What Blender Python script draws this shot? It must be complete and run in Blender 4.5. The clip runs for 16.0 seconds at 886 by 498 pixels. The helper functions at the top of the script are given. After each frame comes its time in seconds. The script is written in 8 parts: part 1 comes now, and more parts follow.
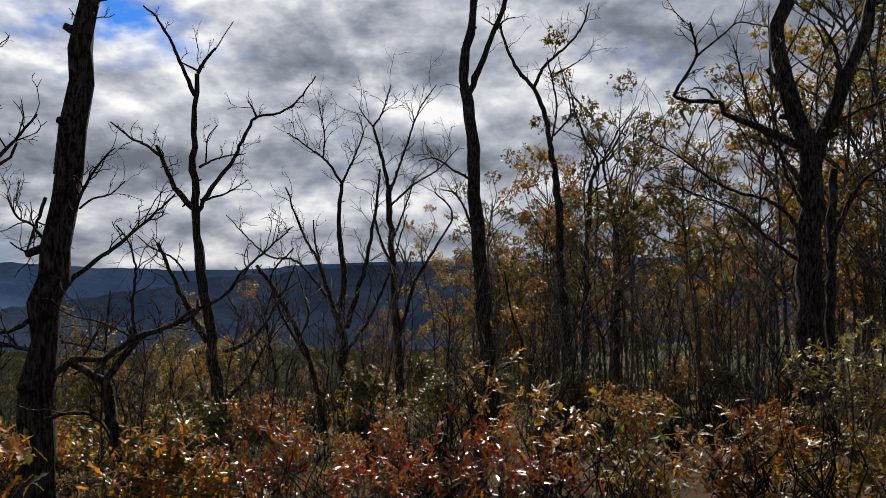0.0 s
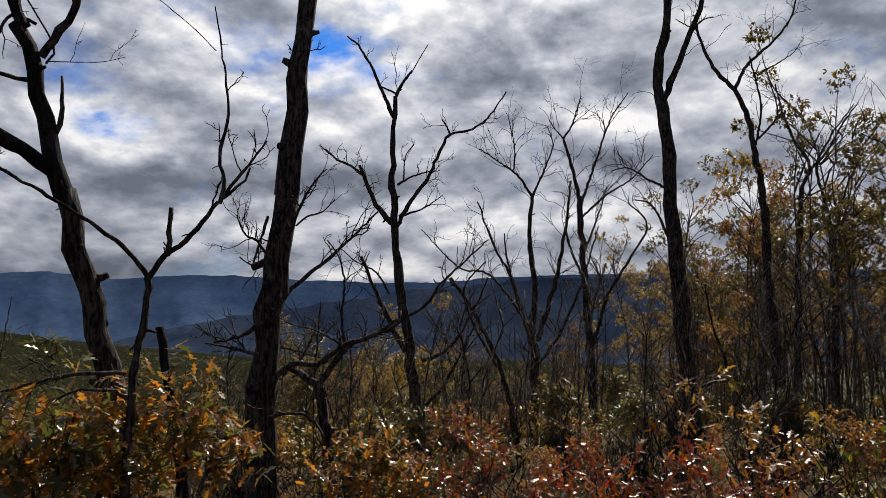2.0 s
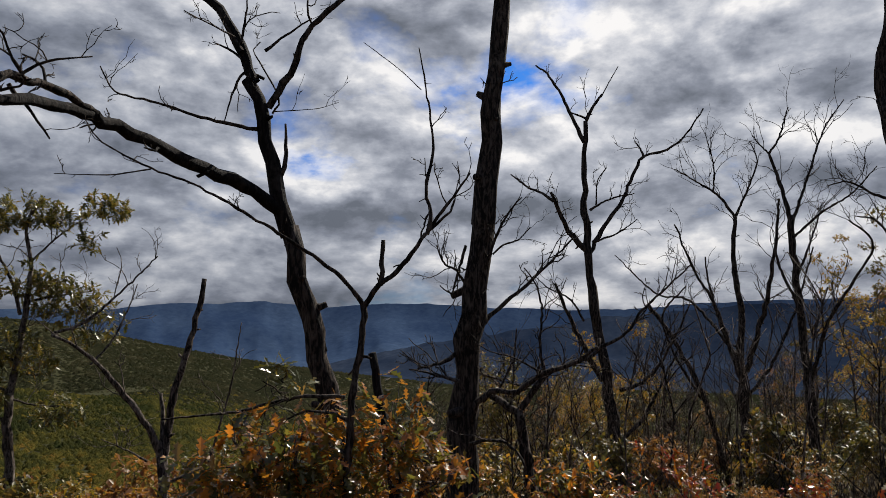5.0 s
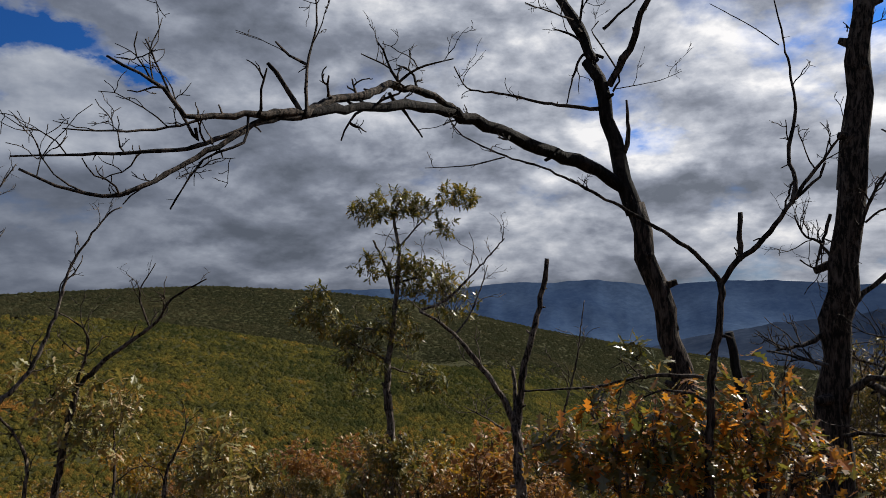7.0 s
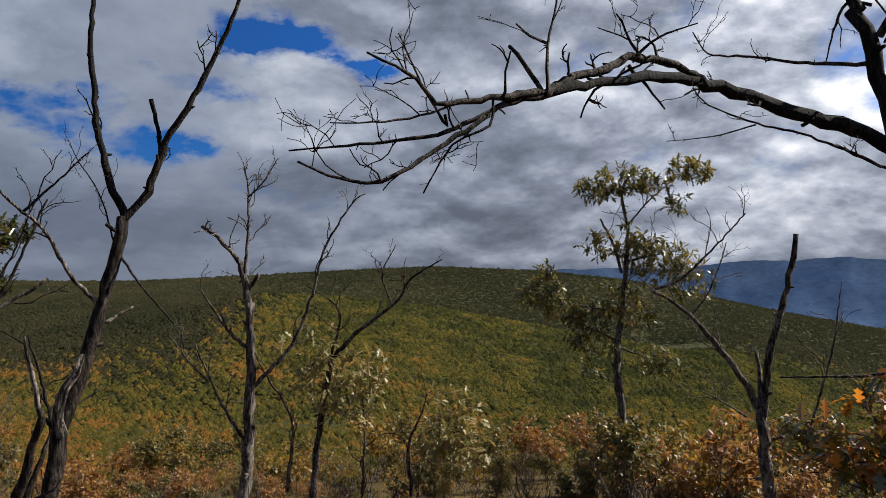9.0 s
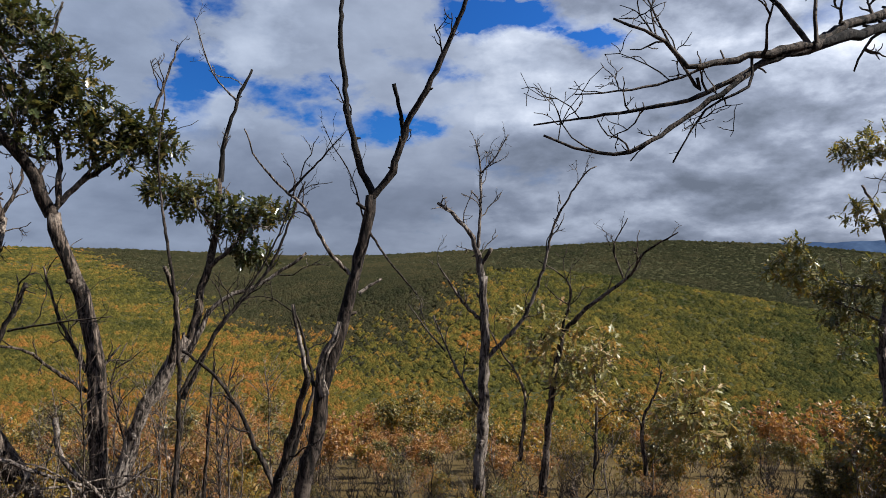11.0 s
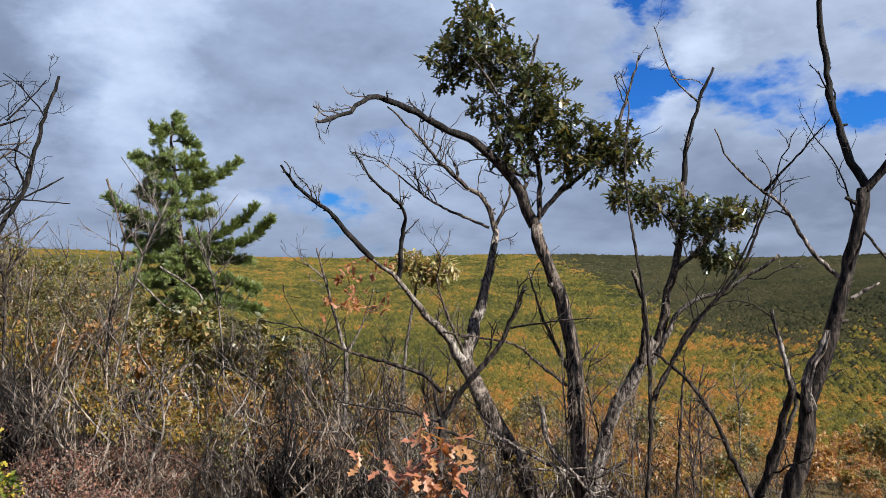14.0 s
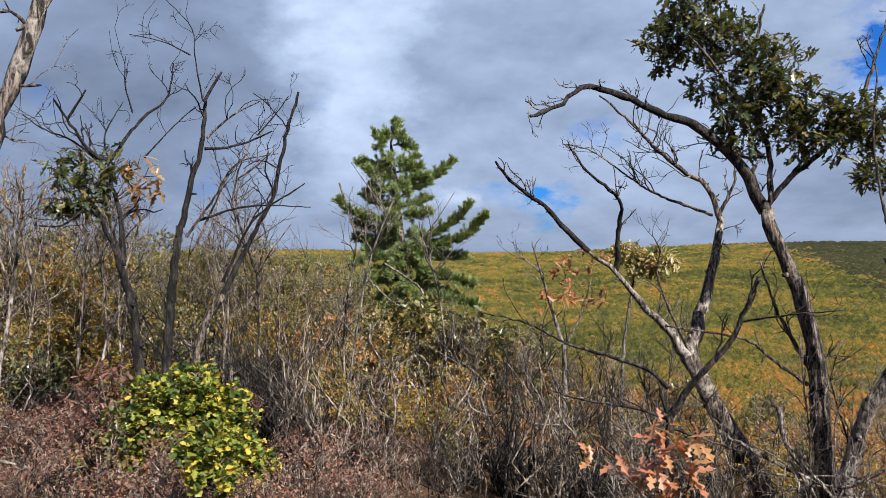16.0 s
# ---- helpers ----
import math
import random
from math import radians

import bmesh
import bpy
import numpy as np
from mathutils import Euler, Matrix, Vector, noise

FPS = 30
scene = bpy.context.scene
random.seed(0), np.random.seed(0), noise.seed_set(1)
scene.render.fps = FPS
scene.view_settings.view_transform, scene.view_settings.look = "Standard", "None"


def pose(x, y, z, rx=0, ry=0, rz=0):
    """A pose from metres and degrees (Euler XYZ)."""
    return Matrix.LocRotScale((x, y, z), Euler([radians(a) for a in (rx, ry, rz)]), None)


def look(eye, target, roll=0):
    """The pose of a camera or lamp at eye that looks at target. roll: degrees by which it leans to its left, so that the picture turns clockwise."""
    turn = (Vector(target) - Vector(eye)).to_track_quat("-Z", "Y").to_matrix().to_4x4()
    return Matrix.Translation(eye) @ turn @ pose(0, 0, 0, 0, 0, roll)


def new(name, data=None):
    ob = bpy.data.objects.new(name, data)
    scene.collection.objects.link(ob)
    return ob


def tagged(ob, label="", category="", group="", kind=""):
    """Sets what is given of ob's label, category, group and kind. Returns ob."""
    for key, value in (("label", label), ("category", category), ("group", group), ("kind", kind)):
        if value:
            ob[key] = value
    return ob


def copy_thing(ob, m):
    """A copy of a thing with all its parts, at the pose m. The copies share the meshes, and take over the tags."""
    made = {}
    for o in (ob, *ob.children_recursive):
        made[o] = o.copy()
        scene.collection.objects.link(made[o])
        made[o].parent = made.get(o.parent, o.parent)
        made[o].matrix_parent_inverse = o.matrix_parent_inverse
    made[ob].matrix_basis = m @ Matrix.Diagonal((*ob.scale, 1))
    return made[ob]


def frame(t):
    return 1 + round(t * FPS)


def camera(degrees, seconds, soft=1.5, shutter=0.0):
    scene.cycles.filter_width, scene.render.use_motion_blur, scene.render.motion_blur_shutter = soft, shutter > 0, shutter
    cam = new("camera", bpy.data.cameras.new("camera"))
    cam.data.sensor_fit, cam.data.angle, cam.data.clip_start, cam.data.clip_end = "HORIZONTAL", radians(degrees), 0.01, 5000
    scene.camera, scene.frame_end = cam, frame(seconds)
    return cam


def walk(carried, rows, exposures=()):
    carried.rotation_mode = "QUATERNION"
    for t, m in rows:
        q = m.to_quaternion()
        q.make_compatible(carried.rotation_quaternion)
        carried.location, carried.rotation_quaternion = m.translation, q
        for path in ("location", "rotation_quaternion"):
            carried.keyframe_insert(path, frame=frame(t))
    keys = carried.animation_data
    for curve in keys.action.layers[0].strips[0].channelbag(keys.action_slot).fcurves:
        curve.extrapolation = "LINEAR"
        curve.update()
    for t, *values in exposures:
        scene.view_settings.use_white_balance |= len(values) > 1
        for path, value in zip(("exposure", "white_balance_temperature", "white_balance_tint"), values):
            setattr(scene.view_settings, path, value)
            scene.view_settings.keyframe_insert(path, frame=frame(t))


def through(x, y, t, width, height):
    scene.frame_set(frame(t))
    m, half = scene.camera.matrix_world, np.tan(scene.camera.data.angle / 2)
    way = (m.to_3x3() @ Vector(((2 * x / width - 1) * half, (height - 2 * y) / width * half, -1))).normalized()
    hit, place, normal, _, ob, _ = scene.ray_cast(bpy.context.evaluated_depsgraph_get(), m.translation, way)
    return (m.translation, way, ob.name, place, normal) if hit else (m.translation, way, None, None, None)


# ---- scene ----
# A phone panned at arm's length from the top of a ridge.
cam = camera(61.77, 16.0, soft=0.35)
# seconds, x, y, z, and the turn about x, y and z in degrees
ROWS = [
    (0, -0.0004, 0.0015, 1.6003, 92.5, 0.3, 0.012),
    (0.5, -0.0122, 0.0023, 1.5992, 92.88, 0.127, 2.617),
    (1, -0.0297, -0.0001, 1.5971, 93.091, -0.051, 6.352),
    (1.5, -0.0504, -0.0106, 1.5958, 93.305, -0.032, 10.247),
    (2, -0.0735, -0.0249, 1.5947, 93.525, -0.037, 14.474),
    (2.5, -0.0888, -0.0371, 1.5943, 93.772, 0.111, 16.577),
    (3, -0.0976, -0.0437, 1.5943, 94.038, 0.241, 17.886),
    (3.2, -0.1021, -0.0448, 1.5944, 94.162, 0.255, 18.476),
    (5.3, -0.1863, -0.0641, 1.597, 96.013, 0.208, 33.066),
    (5.5, -0.2005, -0.0737, 1.5964, 96.044, 0.395, 36.248),
    (6, -0.2192, -0.0925, 1.5956, 95.531, 0.375, 42.725),
    (6.5, -0.2331, -0.1155, 1.5951, 94.617, 0.168, 48.702),
    (7, -0.2486, -0.1483, 1.595, 93.989, 0.108, 54.288),
    (7.5, -0.2639, -0.1777, 1.5943, 93.344, 0.049, 58.645),
    (8, -0.2777, -0.2049, 1.5948, 92.911, 0.002, 63.044),
    (8.2, -0.2832, -0.2139, 1.5944, 92.738, 0.031, 64.751),
    (10.3, -0.326, -0.3037, 1.5901, 91.629, 0.051, 81.684),
    (10.5, -0.3283, -0.3136, 1.5903, 91.264, 0.051, 83.397),
    (11, -0.3335, -0.3436, 1.5895, 90.517, 0.147, 88.38),
    (11.5, -0.3335, -0.3742, 1.5908, 90.514, 0.105, 93.477),
    (12, -0.3273, -0.4029, 1.5922, 90.762, 0.339, 99.861),
    (12.5, -0.311, -0.4381, 1.5914, 90.922, 0.604, 107.77),
    (13, -0.2959, -0.4578, 1.5912, 90.748, 0.719, 112.992),
    (13.5, -0.2811, -0.4724, 1.5911, 90.832, 0.974, 118.368),
    (14, -0.2672, -0.4885, 1.5946, 91.173, 1.11, 122.43),
    (14.5, -0.2557, -0.5028, 1.5955, 91.514, 1.188, 125.746),
    (15, -0.2465, -0.5161, 1.5939, 91.854, 1.428, 129.425),
    (15.5, -0.2353, -0.5264, 1.5918, 91.924, 1.953, 134.998),
    (16, -0.2276, -0.5334, 1.5902, 91.167, 2.261, 138.652),]
EXPOSURES = [(0.0, 0.16, 6550, 10), (3.0, 0.14, 6550, 10), (5.5, 0.06, 6550, 10), (8.0, 0.31, 6450, 10), (10.5, 0.82, 6250, 10), (12.0, 1.12, 6100, 10), (14.0, 1.28, 6000, 9), (16.0, 1.38, 6000, 9)]
walk(cam, [(t, pose(x, y, z, rx, ry, rz)) for t, x, y, z, rx, ry, rz in ROWS], EXPOSURES)

# ---------------------------------------------------------------- sun and sky
SUN_AZ, SUN_EL = -4.0, 41.0    # degrees to the left of +y, degrees up


def toward(az, el=0.0):
    a, e = radians(az), radians(el)
    return Vector((-math.sin(a) * math.cos(e), math.cos(a) * math.cos(e), math.sin(e)))


sun = new("sun", bpy.data.lights.new("sun", "SUN"))
sun.data.energy, sun.data.angle, sun.data.color = 5.0, radians(0.55), (1.0, 0.93, 0.82)
sun.matrix_world = look(toward(SUN_AZ, SUN_EL) * 60, (0, 0, 0))

world = bpy.data.worlds.new("sky")
scene.world = world
world.use_nodes = True


class Nodes:
    """Short hand for wiring a node tree."""

    def __init__(self, tree):
        self.tree = tree
        tree.nodes.clear()

    def add(self, kind, **inputs):
        n = self.tree.nodes.new(kind)
        for k, v in inputs.items():
            self.put(n.inputs[int(k[1:])] if k[0] == "i" and k[1:].isdigit() else n.inputs[k.replace("_", " ")], v)
        return n

    def put(self, socket, v):
        if isinstance(v, bpy.types.NodeSocket):
            self.tree.links.new(v, socket)
        else:
            socket.default_value = v

    def math(self, op, a, b=0.0, clamp=False):
        n = self.tree.nodes.new("ShaderNodeMath")
        n.operation, n.use_clamp = op, clamp
        self.put(n.inputs[0], a), self.put(n.inputs[1], b)
        return n.outputs[0]

    def vec(self, op, a, b=(0, 0, 0)):
        n = self.tree.nodes.new("ShaderNodeVectorMath")
        n.operation = op
        self.put(n.inputs[0], a), self.put(n.inputs[1], b)
        return n

    def noise(self, vector, scale, detail=6.0, rough=0.55, w=0.0, warp=0.0):
        n = self.tree.nodes.new("ShaderNodeTexNoise")
        n.noise_dimensions = "4D"
        for k, v in (("Vector", vector), ("Scale", scale), ("Detail", detail), ("Roughness", rough), ("W", w), ("Distortion", warp)):
            self.put(n.inputs[k], v)
        return n.outputs["Fac"]

    def ramp(self, fac, *stops):
        n = self.tree.nodes.new("ShaderNodeValToRGB")
        self.put(n.inputs[0], fac)
        e = n.color_ramp.elements
        while len(e) < len(stops):
            e.new(0.5)
        for el, (p, c) in zip(e, stops):
            el.position, el.color = p, (*c, 1) if not isinstance(c, float) else (c, c, c, 1)
        return n.outputs[0]

    def mix(self, fac, a, b, blend="MIX"):
        n = self.tree.nodes.new("ShaderNodeMix")
        n.data_type, n.blend_type = "RGBA", blend
        self.put(n.inputs[0], fac)
        for s, v in ((n.inputs[6], a), (n.inputs[7], b)):
            self.put(s, v if isinstance(v, bpy.types.NodeSocket) else (*v, 1))
        return n.outputs[2]


# cloud forms: azimuth, height, half width and half height in degrees, added light, opening
CLOUDS = [
    # towards the sun: a white bank under a dark one, pale blue rifts between
    (23, 17.6, 4.5, 2.2, 0.0, 0.55), (15.5, 16.2, 4.5, 1.3, 0.0, 0.5), (31, 17.5, 4.0, 2.0, 0.0, 0.5), (38.5, 12.2, 2.6, 1.2, 0.0, 0.6), (28, 14.6, 2.2, 2.2, 0.0, 0.5),
    (6, 17.5, 9.0, 4.5, -0.2, 0.0), (17, 13.4, 15.0, 2.0, 0.26, -0.2), (35, 8.8, 3.2, 1.8, -0.2, 0.0), (14, 8.6, 14.0, 1.5, -0.12, 0.0), (18, 5.0, 22.0, 1.7, 0.2, -0.2),
    (-9, 13.0, 7.0, 4.0, 0.14, 0.0), (16, 22.5, 9.0, 3.0, 0.2, -0.2), (36, 12.5, 6.0, 2.6, 0.2, 0.0), (44, 20.0, 8.0, 3.5, 0.08, 0.0), (-24, 14.0, 8.0, 8.0, -0.08, 0.0),
    # the dark layer over the hill
    (61, 8.5, 11.0, 5.5, -0.2, -0.2), (74, 20.0, 9.0, 2.6, -0.14, -0.2), (80, 6.0, 13.0, 3.0, -0.14, -0.2), (46, 9.0, 5.0, 5.0, 0.12, 0.0),
    # broken cumulus with strong blue between
    (81, 17.0, 6.5, 1.7, 0.0, 1.0), (86.5, 18.4, 3.0, 1.6, 0.0, 0.9), (76, 15.6, 3.2, 1.3, 0.0, 0.9), (101, 12.2, 5.0, 1.6, 0.0, 1.1), (94.5, 9.8, 4.5, 1.7, 0.0, 1.0), (107, 13.2, 2.4, 3.0, 0.0, 1.0), (107.5, 19.4, 3.0, 1.6, 0.0, 0.9),
    (110, 16.5, 1.8, 3.0, 0.0, 0.5), (91, 14.5, 3.0, 1.3, 0.0, 0.8),
    (84, 12.6, 6.0, 3.4, 0.22, -0.3), (103, 16.2, 3.6, 1.8, 0.26, -0.3), (106.5, 10.0, 3.2, 1.5, 0.22, -0.2), (70, 11.5, 8.0, 3.0, 0.06, -0.2), (103, 5.0, 8.0, 3.0, -0.14, -0.2), (90, 4.4, 9.0, 1.8, -0.12, -0.2), (70, 3.4, 7.0, 1.0, 0.16, -0.2), (96, 18.5, 5.0, 3.0, 0.04, -0.2),
    # soft veil behind the pine
    (145, 16.0, 5.0, 9.0, 0.26, -0.3), (162, 14.0, 12.0, 11.0, -0.26, -0.3), (131, 14.0, 8.0, 6.0, -0.06, -0.2), (135, 5.2, 4.6, 1.3, 0.0, 0.7), (129.5, 4.6, 2.4, 1.3, 0.0, 0.7), (138, 4.6, 2.0, 1.0, 0.2, -0.2), (126, 10.0, 3.0, 1.8, 0.0, 0.5), (133, 12.5, 2.0, 1.8, 0.0, 0.4), (119, 8.0, 5.0, 3.0, 0.08, 0.0)]


def build_sky():
    n = Nodes(world.node_tree)
    way = n.vec("NORMALIZE", n.add("ShaderNodeTexCoord").outputs["Generated"]).outputs[0]
    x, y, z = n.add("ShaderNodeSeparateXYZ", Vector=way).outputs
    sky = n.tree.nodes.new("ShaderNodeTexSky")
    sky.sky_type, sky.sun_disc = "NISHITA", False
    sky.sun_elevation, sky.sun_rotation, sky.altitude, sky.ozone_density = radians(SUN_EL), radians(-SUN_AZ), 500, 2.5
    blue = n.mix(1.0, sky.outputs[0], (0.016, 0.05, 0.105), "MULTIPLY")
    # the clouds flatten into bands towards the horizon
    up = n.math("MAXIMUM", z, 0.0)
    flat = n.add("ShaderNodeCombineXYZ", X=x, Y=y, Z=n.math("ADD", n.math("MULTIPLY", up, 1.5), n.math("MULTIPLY", n.math("SQRT", up), 0.35))).outputs[0]
    big = n.noise(flat, 2.4, 3.0, 0.5, 3.1, 0.2)
    puff = n.noise(flat, 6.4, 8.0, 0.56, 8.4, 0.1)
    # forms with ragged outlines
    rag_a = n.math("MULTIPLY", n.math("SUBTRACT", n.noise(flat, 7.0, 6.0, 0.6, 1.3), 0.5), 16.0)
    rag_e = n.math("MULTIPLY", n.math("SUBTRACT", n.noise(flat, 7.0, 6.0, 0.6, 9.9), 0.5), 8.0)
    az = n.math("ADD", n.math("MULTIPLY", n.math("ARCTAN2", n.math("MULTIPLY", x, -1.0), y), 57.2958), rag_a)
    el = n.math("ADD", n.math("MULTIPLY", n.math("ARCSINE", z), 57.2958), rag_e)
    light = gap = None
    for a, e, wa, we, add_light, opening in CLOUDS:
        u, v = n.math("DIVIDE", n.math("SUBTRACT", az, a), wa * 1.35), n.math("DIVIDE", n.math("SUBTRACT", el, e), we * 1.35)
        near = n.math("SUBTRACT", 1.0, n.math("ADD", n.math("MULTIPLY", u, u), n.math("MULTIPLY", v, v)), True)
        if add_light:
            bit = n.math("MULTIPLY", near, add_light)
            light = bit if light is None else n.math("ADD", light, bit)
        if opening:
            bit = n.math("MULTIPLY", near, opening * (1.2 if opening > 0 else 1.0))
            gap = bit if gap is None else n.math("ADD", gap, bit)
    # overhead the cloud is broken and the sun shines through
    gap = n.math("MAXIMUM", gap, n.ramp(z, (0.5, 0.0), (0.72, 1.0)))
    cover = n.math("SUBTRACT", n.math("ADD", n.math("ADD", n.math("MULTIPLY", big, 0.25), n.math("MULTIPLY", puff, 0.75)), 0.18), n.math("MULTIPLY", gap, 0.22))
    thick = cover
    cover = n.ramp(cover, (0.44, 0.0), (0.52, 0.7), (0.6, 1.0))
    # thin edges are white, thick bellies grey; brighter round the hidden sun
    lit = n.noise(flat, 3.2, 5.0, 0.5, 5.7, 0.15)
    lump = n.noise(n.vec("ADD", flat, (0.0, 0.0, 0.045)).outputs[0], 6.4, 8.0, 0.56, 8.4, 0.1)
    glow = n.math("POWER", n.math("MAXIMUM", n.vec("DOT_PRODUCT", way, toward(SUN_AZ - 4, SUN_EL - 12)).outputs["Value"], 0.0), 11.0)
    body = n.math("ADD", n.math("MULTIPLY", n.math("SUBTRACT", lit, 0.5), 1.1), n.math("MULTIPLY", n.math("SUBTRACT", puff, lump), 3.2))
    # away from the sun the cloud is lit from the front and looks softer
    soft = n.ramp(n.vec("DOT_PRODUCT", way, toward(SUN_AZ)).outputs["Value"], (-0.75, 0.22), (-0.3, 0.5), (0.5, 1.0))
    body = n.math("MULTIPLY", body, soft)
    body = n.math("SUBTRACT", body, n.math("MULTIPLY", n.math("SUBTRACT", thick, 0.64), n.math("MULTIPLY", soft, 0.8)))
    body = n.math("ADD", body, light)
    body = n.math("ADD", body, n.math("ADD", 0.475, n.math("MULTIPLY", glow, 0.22)), True)
    cloud = n.ramp(body, (0.0, (0.14, 0.16, 0.2)), (0.3, (0.245, 0.272, 0.335)), (0.58, (0.425, 0.458, 0.53)), (0.8, (0.63, 0.655, 0.71)), (1.0, (0.88, 0.885, 0.9)))
    # the side of the sky towards the sun is the brighter
    side = n.math("MAXIMUM", n.vec("DOT_PRODUCT", way, toward(18, 18)).outputs["Value"], 0.0)
    bright = n.math("ADD", 0.5, n.math("MULTIPLY", n.math("POWER", side, 2.2), 0.515))
    bright = n.math("MULTIPLY", bright, n.ramp(z, (0.0, 0.8), (0.16, 1.0)))
    # the white of the clouds is warmer on that side
    cloud = n.mix(1.0, cloud, n.mix(side, (0.92, 1.0, 1.12), (1.02, 1.0, 0.98)), "MULTIPLY")
    out = n.mix(cover, blue, cloud)
    bg = n.add("ShaderNodeBackground", Color=out, Strength=bright)
    n.tree.links.new(bg.outputs[0], n.add("ShaderNodeOutputWorld").inputs[0])


build_sky()

# ---------------------------------------------------------------- materials
def material(name):
    m = bpy.data.materials.new(name)
    m.use_nodes = True
    n = Nodes(m.node_tree)
    return m, n


def finish(n, shader, bump=None):
    n.tree.links.new(shader.outputs[0], n.add("ShaderNodeOutputMaterial").inputs[0])


def bark(name, dark, mid, pale, weathered=0.0, scale=1.0):
    """Furrowed bark: ridges run up the limb, lichen and bare wood in patches."""
    m, n = material(name)
    co = n.add("ShaderNodeTexCoord").outputs["Object"]
    long = n.add("ShaderNodeMapping", Vector=co, Scale=(1, 1, 0.22)).outputs[0]
    ridge = n.noise(long, 30 * scale, 8, 0.68, 1.0, 0.6)
    patch = n.noise(co, 3.3, 5, 0.6, 2.0)
    spot = n.noise(co, 26, 3, 0.5, 4.0)
    col = n.ramp(ridge, (0.455, dark), (0.53, mid), (0.63, tuple(0.5 * (a + b) for a, b in zip(mid, pale))))
    grey = n.ramp(n.math("ADD", n.math("MULTIPLY", patch, 0.7), n.math("MULTIPLY", spot, 0.3)), (0.56 - 0.22 * weathered, 0.0), (0.66 - 0.16 * weathered, 1.0))
    col = n.mix(n.math("MULTIPLY", grey, 0.75), col, pale)
    b = n.add("ShaderNodeBump", Strength=1.0, Distance=0.03, Height=ridge)
    s = n.add("ShaderNodeBsdfPrincipled", Base_Color=col, Roughness=0.88, Normal=b.outputs[0])
    s.inputs["Specular IOR Level"].default_value = 0.2
    finish(n, s)
    return m


BARK_BLACK = bark("bark_black_oak", (0.008, 0.007, 0.006), (0.066, 0.05, 0.04), (0.17, 0.142, 0.12))
BARK_DARK = bark("bark_dark_brown", (0.005, 0.004, 0.0035), (0.028, 0.02, 0.016), (0.13, 0.104, 0.085), 0.05)
BARK_GREY = bark("bark_grey_oak", (0.007, 0.0055, 0.0045), (0.07, 0.051, 0.039), (0.26, 0.212, 0.175), 0.1)
BARK_PALE = bark("bark_weathered", (0.016, 0.013, 0.011), (0.13, 0.102, 0.083), (0.4, 0.35, 0.305), 0.2)
BARK_THIN = bark("bark_thin_stems", (0.022, 0.018, 0.015), (0.115, 0.092, 0.077), (0.29, 0.25, 0.215), 0.2)
BARK_BRUSH = bark("bark_brush", (0.022, 0.017, 0.013), (0.12, 0.088, 0.064), (0.4, 0.325, 0.26), 0.2)
BARK_NEAR_BLACK = bark("bark_near_black", (0.004, 0.0035, 0.003), (0.013, 0.0105, 0.009), (0.055, 0.046, 0.039), 0.05)
BARK_CHAR = bark("charred_wood", (0.004, 0.004, 0.004), (0.012, 0.011, 0.011), (0.04, 0.038, 0.036))


def leaf(name, stops, gloss=0.42, through=0.45, wax=0.7):
    """Leaf blades: each blade its own tone, light shines through them."""
    m, n = material(name)
    rnd = n.add("ShaderNodeNewGeometry").outputs["Random Per Island"]
    co = n.add("ShaderNodeTexCoord").outputs["Object"]
    tone = n.math("ADD", n.math("MULTIPLY", rnd, 0.75), n.math("MULTIPLY", n.noise(co, 1.7, 3), 0.5))
    tone = n.math("SUBTRACT", tone, 0.12)
    col = n.ramp(tone, *stops)
    blot = n.noise(co, 38, 3, 0.6)
    col = n.mix(n.ramp(blot, (0.55, 0.0), (0.72, 0.55)), col, (0.10, 0.06, 0.02))
    s = n.add("ShaderNodeBsdfPrincipled", Base_Color=col, Roughness=gloss)
    s.inputs["Specular IOR Level"].default_value = wax
    t = n.add("ShaderNodeBsdfTranslucent", Color=n.mix(1.0, col, (1.25, 1.1, 0.6), "MULTIPLY"))
    mixed = n.add("ShaderNodeMixShader", Fac=through, i1=s.outputs[0], i2=t.outputs[0])
    finish(n, mixed)
    return m


GREEN, OLIVE, YELLOW = (0.06, 0.088, 0.026), (0.14, 0.135, 0.04), (0.38, 0.27, 0.03)
ORANGE, RUST, RED, TAN = (0.46, 0.17, 0.02), (0.3, 0.09, 0.022), (0.3, 0.04, 0.022), (0.38, 0.24, 0.11)
LEAF_OAK = leaf("leaf_oak_green", ((0.1, (0.03, 0.044, 0.017)), (0.5, (0.058, 0.07, 0.026)), (0.75, (0.11, 0.105, 0.04)), (0.97, (0.2, 0.14, 0.05))), 0.25, 0.3)
LEAF_GLOSSY = leaf("leaf_oak_glossy", ((0.12, (0.07, 0.085, 0.03)), (0.42, (0.17, 0.165, 0.05)), (0.58, (0.34, 0.17, 0.045)), (0.75, (0.52, 0.2, 0.035)), (1.0, (0.48, 0.33, 0.045))), 0.26, 0.5, 1.0)
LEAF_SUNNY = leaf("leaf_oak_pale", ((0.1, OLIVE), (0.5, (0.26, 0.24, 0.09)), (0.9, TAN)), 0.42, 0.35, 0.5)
LEAF_HEATH = leaf("leaf_heath", ((0.1, (0.05, 0.02, 0.014)), (0.5, (0.12, 0.045, 0.03)), (0.9, (0.24, 0.125, 0.066))), 0.55, 0.3)
LEAF_YELLOW = leaf("leaf_yellow", ((0.1, (0.085, 0.09, 0.028)), (0.4, (0.23, 0.185, 0.035)), (0.7, (0.34, 0.21, 0.03)), (1.0, (0.32, 0.13, 0.025))), 0.45, 0.52)
